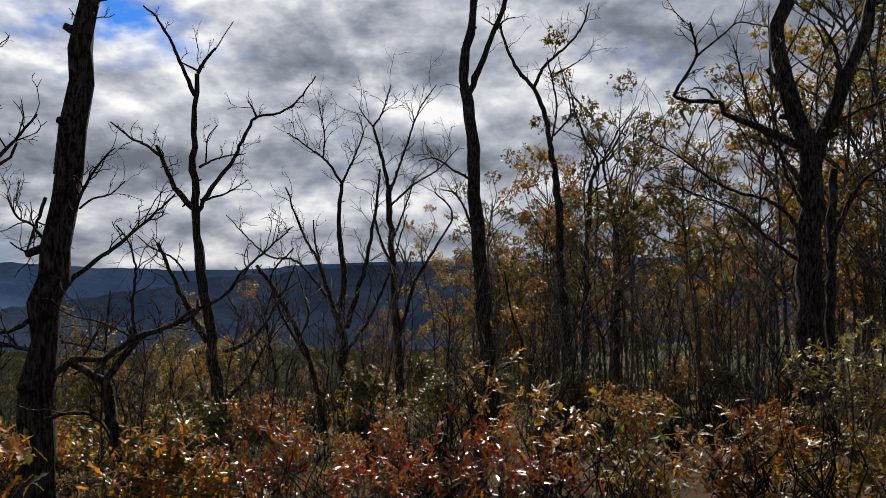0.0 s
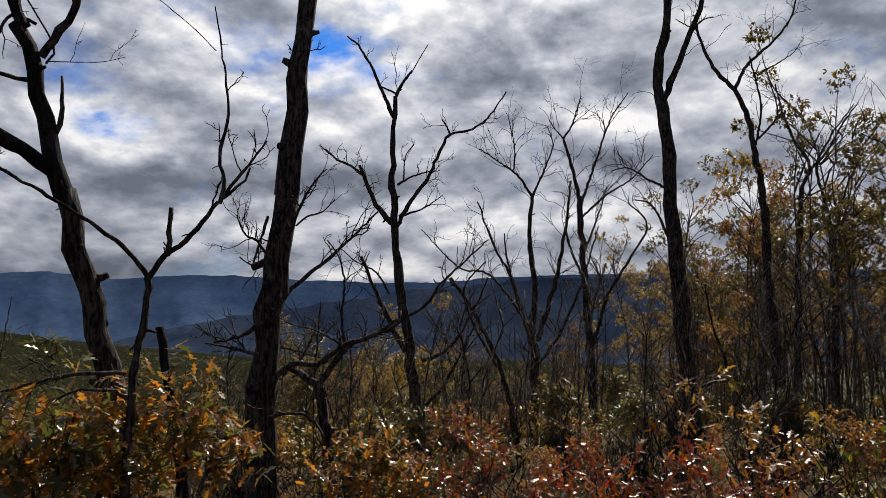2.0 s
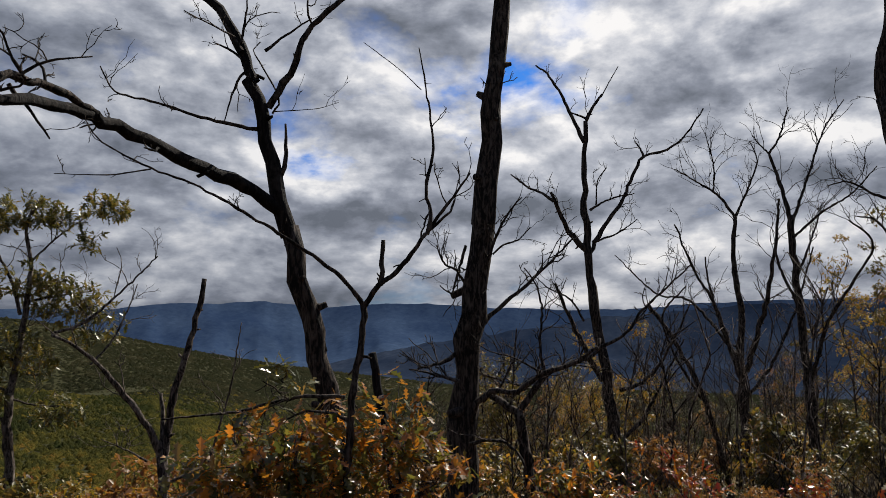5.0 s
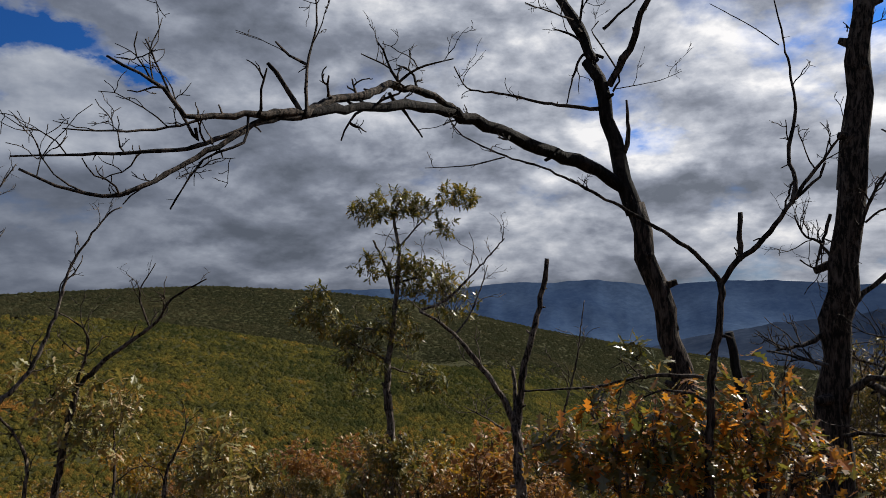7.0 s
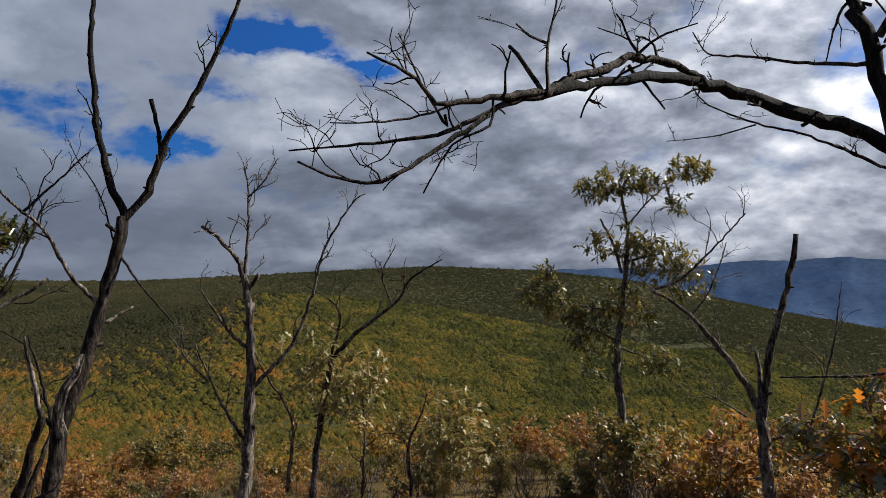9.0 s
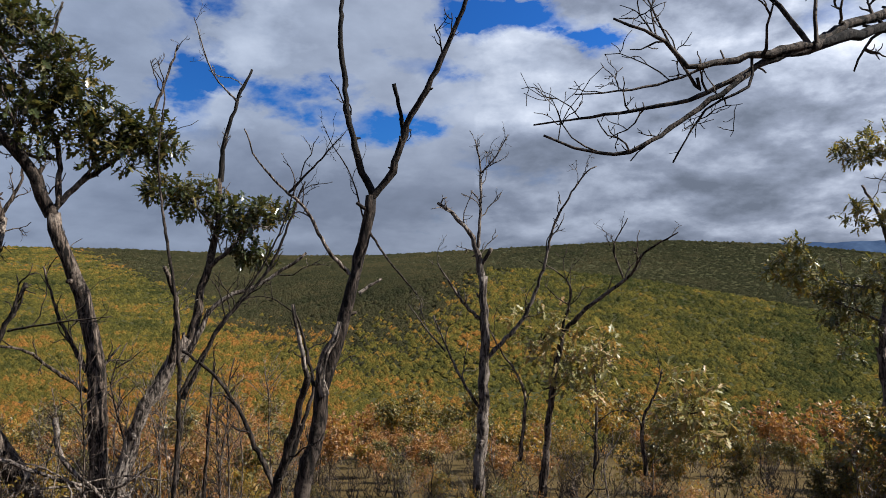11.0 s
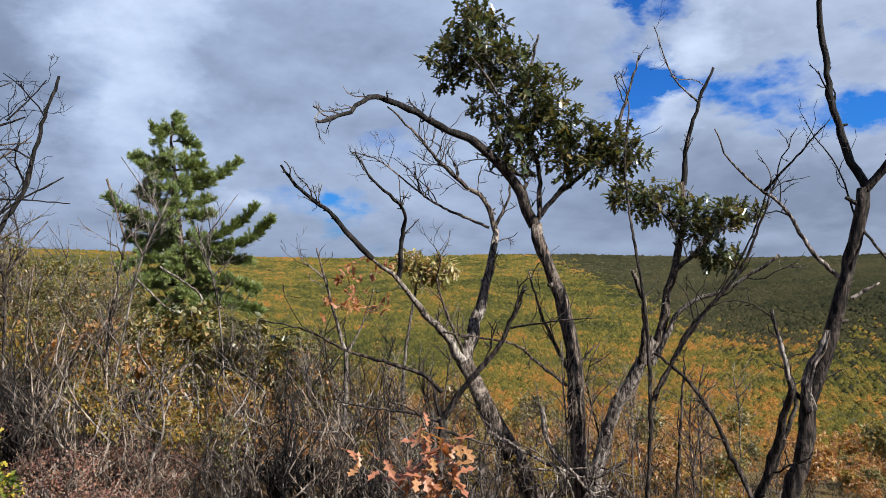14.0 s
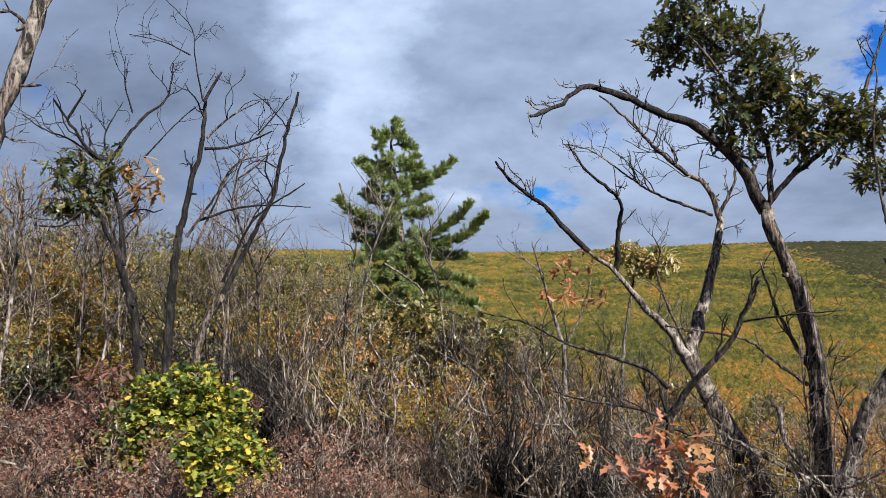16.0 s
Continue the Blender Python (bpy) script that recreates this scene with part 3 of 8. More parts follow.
        if depth:
            for k in range(r.choice((2, 2, 3, 4) if self.coarse else (1, 2, 2, 3))):
                i = r.randrange(1, n)
                t = (path[i + 1] - path[i]).normalized()
                self.twig(path[i], (t * 0.8 + spin(r) * 0.9).normalized(), length * r.uniform(0.25, 0.55), max(0.0018, rad * 0.62), depth - 1)

    def clump(self, mat, centre, radii, sprays, length=0.13, lobes=1, rosette=7, stem=None, droop=0.35, name="foliage", into=None, wide=1.0):
        """A spray of leafy shoots: rosettes of leaves on thin twigs that spring from the clump's heart."""
        r, b = self.rng, into or Bunch()
        c = self.local(centre)
        heart = self.local(stem) if stem else c - Vector((0, 0, radii[2] * 0.7))
        for _ in range(sprays):
            d = spin(r)
            f = r.uniform(0.45, 1.05)
            tip = c + Vector((d.x * radii[0], d.y * radii[1], d.z * radii[2])) * f
            if r.random() < (0.2 if self.coarse else 0.5):
                mid = heart.lerp(tip, 0.55) + spin(r) * 0.06
                self.fine.tube([heart.lerp(tip, r.uniform(0.0, 0.4)), mid, tip], 0.005, 0.0022, r, 0.1)
            out = (tip - heart).normalized()
            for _ in range(max(2, int(rosette * r.uniform(0.6, 1.3)))):
                way = (out * 0.5 + spin(r) + Vector((0, 0, -droop))).normalized()
                up = (Vector((0, 0, 1)) + spin(r) * 0.5).normalized()
                le = length * r.uniform(0.6, 1.25)
                b.blade(tip + spin(r) * 0.03, way, up, le, le * wide * r.uniform(0.17, 0.28), lobes, r.uniform(-0.1, 0.35))
        return None if into else tagged(part(name, b, mat, self.root, smooth=False), kind="stuff")

    def bough(self, r0, r1, *bends):
        """A pine bough: a limb with side shoots that end in tufts of needles."""
        r = self.rng
        pts = smoothed([self.local(p) for p in bends], 0.09)
        b, n = Bunch(), Bunch()
        b.tube(pts, r0, r1, r, 0.1)
        for i, p in enumerate(pts):
            f = i / (len(pts) - 1)
            if f < 0.08:
                continue
            t = (pts[min(i + 1, len(pts) - 1)] - pts[max(0, i - 1)]).normalized()
            for _ in range(8):
                way = (t * 0.8 + spin(r) * 0.9 + Vector((0, 0, 0.5))).normalized()
                tip = p + way * (r.uniform(0.06, 0.3) * (1.15 - 0.5 * f))
                b.tube([p, tip], 0.005, 0.003, r, 0.1)
                for _ in range(42):
                    d = (way + spin(r) * 0.8 + Vector((0, 0, 0.2))).normalized()
                    n.blade(tip - way * r.uniform(0, 0.16), d, spin(r), r.uniform(0.08, 0.14), 0.006, -1, 0.1)
        ob = part("bough", b, self.mat, self.root)
        tagged(part("needle_growth", n, NEEDLE, ob, smooth=False), kind="stuff")

    def done(self):
        if self.fine.v:
            tagged(part("twig_growth", self.fine, self.mat, self.root), kind="stuff")
            self.fine = Bunch()
        return self.root

# ---------------------------------------------------------------- trees along the ridge
t = Tree("dead_tree", 28.6, 9.4, "thick dark dead trunk with a broken knob and flaking bark", BARK_BLACK)
t.trunk(0.193, 0.138, (-0.02, 0, -0.87), (0, 0, -0.13), (0.01, 0, 0.49), (0.08, 0, 1.36), (0.16, 0, 1.99), (0.23, -0, 2.57), (0.29, -0, 2.99), (0.32, -0, 3.35), twigs=2, size=0.31)
t.limb(0.149, 0.094, (0.28, -0, 2.83), (0.32, -0, 3.35), (0.36, -0.01, 3.88), (0.36, -0.01, 4.28), (0.39, -0.01, 4.61), (0.45, -0.01, 4.88), (0.51, -0.01, 5.43), (0.58, -0.02, 6.26), twigs=6, size=0.42)
t.limb(0.072, 0.033, (0.37, -0.01, 4.41), (0.29, -0, 4.5), (0.19, -0, 4.54), twigs=0)
t.limb(0.028, 0.008, (0.23, -0, 2.15), (0.32, -0.13, 2.34), (0.43, -0.26, 2.68), (0.59, -0.39, 2.96), (0.71, -0.52, 3.09), twigs=8, size=0.52)
t.limb(0.014, 0.006, (0.39, -0.01, 2.45), (0.53, -0.06, 2.57), (0.7, -0.12, 2.62), (0.86, -0.17, 2.78), twigs=4, size=0.52)
t.limb(0.033, 0.011, (0.18, -0, 1.48), (0.46, 0.11, 1.77), (0.77, 0.21, 2.01), (1.12, 0.3, 2.33), (1.49, 0.37, 2.71), twigs=10, size=0.52)
t.limb(0.025, 0.008, (0.2, -0, 1.8), (-0.06, -0.03, 2.24), (-0.22, -0.07, 2.32), (-0.32, -0.1, 2.56), twigs=8, size=0.52)
t.limb(0.022, 0.008, (0.05, 0, 2.56), (-0.08, -0.08, 2.11), (-0.13, -0.16, 1.95), (-0.27, -0.24, 2.04), twigs=6, size=0.52)
t.limb(0.033, 0.014, (0.07, 0, 1.36), (-0.15, -0.07, 1.15), (-0.36, -0.15, 1.07), (-0.56, -0.24, 1.03), twigs=4, size=0.52)
t.limb(0.022, 0.008, (0.18, -0, 1.17), (-0.04, 0.18, 1.04), (0.13, 0.36, 0.96), (0.81, 0.5, 0.75), twigs=4, size=0.52)
t.limb(0.066, 0.028, (-0.01, 0, -0.81), (0.06, 0.1, -0.28), (0.11, 0.2, 0.07), (0.1, 0.3, 0.32), twigs=4, size=0.52)
t.done()

t = Tree("crooked_tree", 23.3, 9, "crooked dead tree with low arching limbs", BARK_BLACK)
t.trunk(0.069, 0.058, (0.08, 0, -0.89), (-0.04, 0, -0.26), (-0.13, 0, 0.3), (-0.17, -0, 0.55))
t.limb(0.048, 0.032, (-0.17, -0, 0.52), (-0.38, 0.06, 0.65), (-0.56, 0.12, 0.72), (-0.69, 0.18, 0.62), (-0.75, 0.25, 0.37), size=0.5)
t.limb(0.037, 0.021, (-0.6, -0.02, 0.67), (-0.49, -0.07, 0.78), (-0.18, -0.12, 0.79), (0.04, -0.17, 0.96), (0.21, -0.23, 1.05), (0.47, -0.3, 1.12), (0.72, -0.38, 1.32), twigs=8, size=0.5)
t.limb(0.042, 0.021, (-0.15, 0, 0.57), (-0.01, 0.04, 0.76), (0.16, 0.07, 0.97), (0.37, 0.11, 1.07), (0.67, 0.12, 1.16), (0.8, 0.15, 1.26), (0.8, 0.19, 1.4), twigs=6, size=0.5)
t.limb(0.024, 0.008, (0.75, -0.03, 1.27), (1.1, -0.06, 1.47), (1.28, -0.07, 1.73), (1.54, -0.1, 1.97), (1.86, -0.16, 2.27), twigs=9, size=0.5)
t.limb(0.024, 0.013, (-0.75, -0.03, 0.16), (-0.53, -0.11, 0.22), (-0.31, -0.2, 0.2), (-0.17, -0.3, 0.08), (-0.11, -0.4, -0.02), twigs=2, size=0.5)
t.limb(0.021, 0.008, (0.13, 0, 0.98), (0.09, -0.01, 1.35), (0.12, -0.01, 1.73), (0.05, -0.02, 2.05), (-0.09, -0.03, 2.24), twigs=6, size=0.5)
t.limb(0.026, 0.008, (-0.87, -0.04, 0.89), (-1.07, -0.07, 0.94), (-1.27, -0.11, 1), (-1.46, -0.15, 1.04), twigs=6, size=0.5)
t.limb(0.016, 0.005, (-0.49, -0.01, 0.69), (-0.33, 0.1, 0.92), (-0.22, 0.22, 1.23), (-0.4, 0.32, 1.35), twigs=6, size=0.5)
t.limb(0.016, 0.005, (0.13, 0, 0.98), (-0.22, 0.03, 1.17), (-0.5, 0.05, 1.24), (-0.72, 0.07, 1.37), twigs=6, size=0.5)
t.done()

t = Tree("dead_tree", 16, 16, "slender black dead tree forking at its top", BARK_BLACK)
t.trunk(0.141, 0.047, (0.02, 0, -3.02), (-0.09, 0, -1.76), (-0.24, -0, -0.6), (-0.39, -0, 0.56), (-0.59, -0.01, 1.84), (-0.7, -0.01, 3), (-0.74, -0.02, 3.93), (-0.75, -0.02, 4.87), (-0.7, -0.01, 5.52), (-0.68, -0.01, 5.94))
t.limb(0.042, 0.023, (-0.68, -0.01, 5.94), (-0.52, 0.02, 6.26), (-0.33, 0.06, 6.52), twigs=2, size=0.82)
t.limb(0.014, 0.009, (-0.35, -0, 6.44), (-0.13, 0.01, 6.85), (0.02, 0.01, 7.1), twigs=0)
t.limb(0.047, 0.019, (-0.74, -0.02, 5.46), (-0.96, 0.05, 5.99), (-1.27, 0.1, 6.69), (-1.53, 0.15, 7.1), (-1.76, 0.21, 7.34), size=0.49)
t.limb(0.028, 0.014, (-0.68, -0.01, 5.99), (-0.85, -0.07, 6.05), (-1.01, -0.14, 6.11), twigs=0)
t.limb(0.066, 0.033, (-0.75, -0.02, 3.14), (-1.09, -0.2, 3.52), (-1.27, -0.38, 3.97), (-1.43, -0.56, 4.29), twigs=4, size=0.65)
t.limb(0.033, 0.014, (-1.41, -0.06, 4.19), (-1.65, -0.03, 4.38), (-1.95, -0, 4.52), (-2.34, 0, 4.84), twigs=4, size=0.65)
t.limb(0.052, 0.014, (-0.66, -0.01, 3.06), (-0.35, 0.07, 3.63), (0.03, 0.14, 4.16), (0.26, 0.21, 4.73), (0.52, 0.28, 5.15), (1, 0.33, 5.28), (1.43, 0.37, 5.63), (1.78, 0.41, 6.17), twigs=9, size=0.65)
t.limb(0.023, 0.014, (0.51, -0.01, 5.06), (0.42, 0.07, 5.31), (0.32, 0.16, 5.47), twigs=2, size=0.82)
t.limb(0.028, 0.009, (-0.64, -0.01, 3.97), (-0.35, -0.1, 4.13), (-0.05, -0.19, 4.22), (0.28, -0.29, 4.25), size=0.49)
t.limb(0.019, 0.009, (-0.51, -0.01, 4.08), (-0.47, -0.09, 4.57), (-0.28, -0.18, 4.84), size=0.49)
t.limb(0.028, 0.009, (-0.61, -0.01, 3.29), (-0.16, -0.12, 3.41), (0.34, -0.25, 3.72), twigs=4, size=0.65)
t.limb(0.047, 0.014, (-0.1, 0, 0.18), (0.36, -0.23, 0.38), (0.69, -0.46, 0.79), (1.01, -0.7, 1.37), (1.24, -0.94, 1.93), twigs=8, size=0.98)
t.limb(0.042, 0.014, (-0.07, 0, -0.78), (0.26, 0.14, -0.52), (0.61, 0.26, 0.04), (0.97, 0.38, 0.75), (1.24, 0.5, 1.23), twigs=6, size=0.98)
t.limb(0.061, 0.028, (-0.47, -0.01, 0.39), (-0.68, -0.25, 0.81), (-1.03, -0.51, 1.55), (-1.22, -0.76, 2.1), (-1.33, -1, 2.36), twigs=6, size=0.82)
t.limb(0.028, 0.009, (-0.81, -0.02, 1.61), (-1.08, -0.1, 2.07), (-1.5, -0.19, 2.29), (-1.81, -0.29, 2.56), twigs=4, size=0.82)
t.done()

t = Tree("bare_tree", 7.8, 20, "dark many-stemmed bare tree with fine upper twigs", BARK_BLACK)
t.trunk(0.153, 0.076, (-0.06, 0, -4.36), (-0.01, 0, -2.3), (0.08, 0, -0.52), (0.01, 0, 0.68), (0.08, 0, 1.89))
t.limb(0.076, 0.047, (0.08, 0, 1.81), (-0.04, 0, 2.65), (-0.07, 0, 3.56), (0, 0, 4.24), size=0.99)
t.limb(0.041, 0.012, (0, 0, 4.24), (-0.34, 0.01, 4.77), (-0.9, 0, 5.22), (-1.44, -0.02, 5.59), twigs=9, size=0.99)
t.limb(0.035, 0.012, (0, 0, 4.24), (0.31, -0.09, 4.89), (0.56, -0.18, 5.6), (0.41, -0.26, 6.11), twigs=9, size=0.99)
t.limb(0.023, 0.012, (-0.49, -0, 4.89), (-0.47, 0.26, 5.66), (-0.66, 0.52, 6.61), twigs=8, size=0.99)
t.limb(0.076, 0.023, (0.11, 0, 0.38), (0.45, -0.19, 1.44), (0.74, -0.39, 2.63), (0.93, -0.58, 3.81), (0.98, -0.77, 4.52), twigs=9, size=0.99)
t.limb(0.059, 0.018, (-0.04, 0, 0.23), (-0.48, -0.24, 1.81), (-1.01, -0.5, 2.91), (-1.43, -0.76, 4.05), twigs=9, size=0.99)
t.limb(0.047, 0.012, (-0.07, 0, 0.69), (-0.68, 0.36, 1.59), (-1.3, 0.7, 2.21), (-2.09, 1.01, 2.38), (-3.2, 1.24, 3.49), twigs=9, size=0.99)
t.limb(0.053, 0.018, (0.05, 0, 0.08), (-0.37, 0.05, 1.29), (-0.67, 0.09, 2.5), (-0.75, 0.14, 3.26), twigs=8, size=0.99)
t.limb(0.047, 0.018, (0.16, 0, -0.22), (0.69, 0.16, 0.52), (1.31, 0.3, 1.89), (1.79, 0.44, 3.46), twigs=9, size=0.99)
t.limb(0.082, 0.053, (-0.28, -0, -4.35), (-0.43, -0.15, -2.26), (-0.87, -0.32, -0.32), (-1.65, -0.52, 1.31), (-2.13, -0.72, 2.03), size=0.99, mat=BARK_GREY)
t.limb(0.041, 0.018, (-0.95, -0.02, -0.34), (-1.51, -0.46, 0.72), (-1.76, -0.89, 1.74), (-1.18, -1.25, 2.44), twigs=8, size=0.99)
t.done()

t = Tree("bare_tree", 3.1, 19, "straight dark bare tree with upswept twigs", BARK_BLACK)
t.trunk(0.123, 0.067, (0.11, 0, -4.12), (-0.03, 0, -1.86), (-0.17, 0, 0.43), (-0.28, -0, 2.3), (-0.36, -0, 4.05))
t.limb(0.056, 0.033, (-0.36, -0, 3.98), (-0.62, -0.01, 5.14), (-0.76, -0.01, 5.58), size=0.94)
t.limb(0.028, 0.011, (-0.76, -0.01, 5.58), (-0.53, 0.09, 5.97), (-0.3, 0.18, 6.74), twigs=6, size=0.94)
t.limb(0.022, 0.011, (-0.75, -0.01, 5.58), (-0.98, -0.02, 5.87), (-1.12, -0.02, 6.09), twigs=4, size=0.94)
t.limb(0.039, 0.011, (-0.33, -0, 3.9), (0.08, 0.33, 5.1), (0.45, 0.64, 6.18), (0.92, 0.95, 6.96), twigs=12, size=0.94)
t.limb(0.033, 0.011, (-0.33, -0, 3.54), (0.32, -0.01, 4.12), (0.91, -0.04, 4.48), (1.45, -0.09, 5.07), twigs=9, size=0.94)
t.limb(0.033, 0.011, (-0.26, -0, 2.67), (0.1, 0.08, 3.62), (0.33, 0.16, 4.37), twigs=8, size=0.94)
t.limb(0.039, 0.017, (-0.31, -0, 2.02), (-0.7, 0.09, 3.18), (-0.6, 0.2, 4.22), twigs=8, size=0.94)
t.limb(0.050, 0.017, (-0.12, 0, 0.14), (0.31, -0.35, 1.58), (0.79, -0.71, 2.41), (1.2, -1.08, 3.22), (0.77, -1.41, 3.73), twigs=9, size=0.94)
t.done()

t = Tree("bare_tree", -4, 17, "tall dark forked trunk with bare wood showing", BARK_BLACK)
t.trunk(0.180, 0.125, (0.24, -0, -3.52), (0.05, 0, -2.01), (-0.17, 0, -0.23), (-0.31, -0, 1.57), (-0.43, -0, 3.26), (-0.49, -0.01, 4.97), (-0.62, -0.01, 6.02), twigs=1, size=0.69)
t.limb(0.115, 0.075, (-0.62, -0.01, 5.89), (-0.69, -0.01, 6.62), (-0.53, -0.01, 7.35), (-0.46, -0, 8.15), (-0.41, -0, 9.22), (-0.32, -0, 10.3), twigs=2, size=0.69)
t.limb(0.080, 0.045, (-0.57, -0.01, 5.96), (-0.27, 0.07, 6.68), (0.1, 0.15, 7.59), (0.33, 0.22, 8.21), (0.58, 0.29, 9.04), size=0.69)
t.limb(0.040, 0.015, (-0.43, -0, 2.61), (-0.82, 0.12, 3.54), (-1.25, 0.24, 3.76), twigs=6, size=0.86)
t.limb(0.045, 0.015, (-0.07, 0, -0.48), (0.39, -0.16, -0.21), (0.6, -0.32, 0.18), (0.36, -0.47, 0.88), (0.21, -0.62, 1.82), twigs=6, size=0.86)
t.limb(0.035, 0.010, (-0.48, -0.01, 3.92), (-0.96, -0.1, 4.17), (-1.35, -0.2, 4.42), (-1.72, -0.3, 4.35), twigs=9, size=0.86)
t.done()

t = Tree("bare_tree", -9.4, 21, "dark bare tree with a crooked top, leaning", BARK_BLACK)
t.trunk(0.148, 0.080, (0.2, 0, -2.51), (0.05, 0, -0.33), (-0.14, 0, 2.03), (-0.18, 0, 3.78), (-0.36, -0, 5.3))
t.limb(0.080, 0.031, (-0.34, -0, 5.25), (-0.52, 0.13, 6.3), (-0.84, 0.25, 7.13), (-1.21, 0.36, 7.59), (-1.54, 0.47, 8.21), (-1.81, 0.58, 9.04), (-1.95, 0.7, 9.37), twigs=4, size=1.03)
t.limb(0.025, 0.012, (-1.76, -0.07, 8.84), (-2.02, -0.05, 9), (-2.31, -0.04, 9.22), twigs=2, size=1.03)
t.limb(0.031, 0.012, (-1.76, -0.07, 8.81), (-1.68, -0.17, 9), (-1.32, -0.25, 9.08), twigs=2, size=1.03)
t.limb(0.049, 0.019, (-0.83, -0.01, 7.1), (-0.46, 0.22, 7.84), (0.06, 0.45, 8.33), (0.55, 0.66, 8.98), (0.78, 0.87, 9.77), twigs=10, size=1.03)
t.limb(0.031, 0.019, (-0.35, -0, 5.54), (-0.2, -0.28, 6.52), (-0.44, -0.56, 7.77), twigs=6, size=1.03)
t.limb(0.031, 0.012, (-0.29, -0, 5.7), (0.16, 0.09, 6.22), (0.17, 0.18, 6.69), (0.04, 0.27, 7.21), twigs=6, size=1.03)
t.limb(0.025, 0.006, (-0.19, 0, 7.47), (0.53, 0.17, 7.89), (0.89, 0.33, 8.36), twigs=4, size=1.03)
t.clump(LEAF_YELLOW, (-0.93, -0.02, 5.16), (0.38, 0.35, 0.35), 24, 0.13, 1)
t.clump(LEAF_YELLOW, (-0.53, -0.01, 4.91), (0.38, 0.35, 0.35), 24, 0.13, 1)
t.clump(LEAF_YELLOW, (-1.09, -0.03, 4.6), (0.38, 0.35, 0.35), 24, 0.13, 1)
t.done()

t = Tree("bare_tree", -10.7, 23, "thin dark bare tree with twisted top", BARK_BLACK)
t.trunk(0.108, 0.068, (-0.1, 0, -2.89), (0.04, 0, -0.17), (0.11, 0, 2.24), (0.27, -0, 4.65))
t.limb(0.054, 0.020, (0.27, -0, 4.62), (0.49, 0.24, 5.29), (0.11, 0.48, 6.06), (-0.18, 0.73, 6.97), (-0.35, 0.97, 7.91), twigs=6, size=1.11)
t.limb(0.041, 0.014, (0.35, -0, 5), (0.86, -0.14, 5.48), (1.28, -0.29, 6.21), (1.69, -0.44, 6.78), twigs=8, size=1.11)
t.clump(LEAF_YELLOW, (-0.36, -0, 2.93), (0.7, 0.63, 0.88), 40, 0.13, 1)
t.clump(LEAF_YELLOW, (0.49, -0, 3.26), (0.49, 0.44, 0.61), 20, 0.13, 1)
t.done()

t = Tree("bare_tree", -13, 24, "thin dark bare tree with upswept branches", BARK_BLACK)
t.trunk(0.127, 0.063, (-0.06, 0, -3.05), (0.06, 0, -0.23), (0.1, 0, 2.61), (-0.12, 0, 4.41))
t.limb(0.049, 0.014, (-0.1, 0, 4.32), (-0.28, -0.14, 5.3), (0.12, -0.28, 6.15), (0.73, -0.43, 6.98), twigs=9, size=1.15)
t.limb(0.042, 0.014, (0.07, 0, 2.97), (0.43, -0.3, 4.53), (0.95, -0.62, 5.69), twigs=9, size=1.15)
t.done()

t = Tree("big_tree", -26.2, 13, "large dark tree forking low into heavy crooked limbs", BARK_BLACK)
t.trunk(0.206, 0.176, (-0.04, 0, -1.96), (0.03, 0, -0.38), (0.03, 0, 0.85), (0.03, 0, 2), (0.04, 0, 3.07))
t.limb(0.160, 0.092, (0.03, 0, 2.98), (0, 0, 3.79), (-0.16, 0, 4.52), (-0.35, -0, 5.34), (-0.24, -0, 6.06), (-0.1, 0, 6.83), twigs=4, size=0.68)
t.limb(0.137, 0.076, (0.05, 0, 2.98), (0.26, 0.08, 3.83), (0.49, 0.15, 4.49), (0.8, 0.22, 5.17), (1.03, 0.28, 5.9), (1.17, 0.35, 6.62), twigs=4, size=0.68)
t.limb(0.076, 0.038, (-0.01, 0, 3.72), (-0.35, -0.2, 3.86), (-0.89, -0.43, 4.12), (-1.12, -0.65, 4.19), (-1.15, -0.85, 4.37), twigs=9, size=0.68)
t.limb(0.038, 0.015, (-1.15, -0.85, 4.37), (-1.59, -0.96, 4.41), (-1.83, -1.06, 4.49), (-1.75, -1.11, 4.61), (-1.47, -1.13, 5.05), (-1.53, -1.2, 5.57), twigs=8, size=0.68)
t.limb(0.019, 0.008, (-1.47, -1.09, 5.06), (-1.06, -1.16, 5.33), (-0.82, -1.25, 5.44), (-0.43, -1.35, 5.28), twigs=8, size=0.68)
t.limb(0.023, 0.011, (-1.26, -0.66, 4.47), (-1.39, -0.6, 4.65), (-1.58, -0.54, 4.72), size=0.68)
t.limb(0.061, 0.042, (-0, 0, 4.15), (-0.25, -0.1, 4.52), (-0.5, -0.21, 4.97), twigs=0, mat=BARK_GREY)
t.limb(0.038, 0.011, (-0.04, 0, 3.08), (-0.36, 0.08, 3.66), (-0.77, 0.15, 4.36), (-1.02, 0.23, 5.55), twigs=12, size=0.68)
t.limb(0.034, 0.008, (-0.02, 0, 2.27), (-0.45, -0.28, 2.8), (-1.17, -0.59, 3.08), (-1.88, -0.95, 3.62), (-2.33, -1.3, 3.87), twigs=12, size=1.09)
t.limb(0.034, 0.008, (-0.03, 0, 1.82), (-0.55, -0.23, 2.27), (-1.02, -0.48, 2.72), (-1.66, -0.77, 3), (-2.21, -1.07, 3.27), twigs=12, size=1.09)
t.limb(0.031, 0.008, (0.02, 0, 2.62), (-0.28, -0.32, 3.32), (-0.41, -0.65, 4.16), (-0.61, -0.98, 4.8), twigs=12, size=1.09)
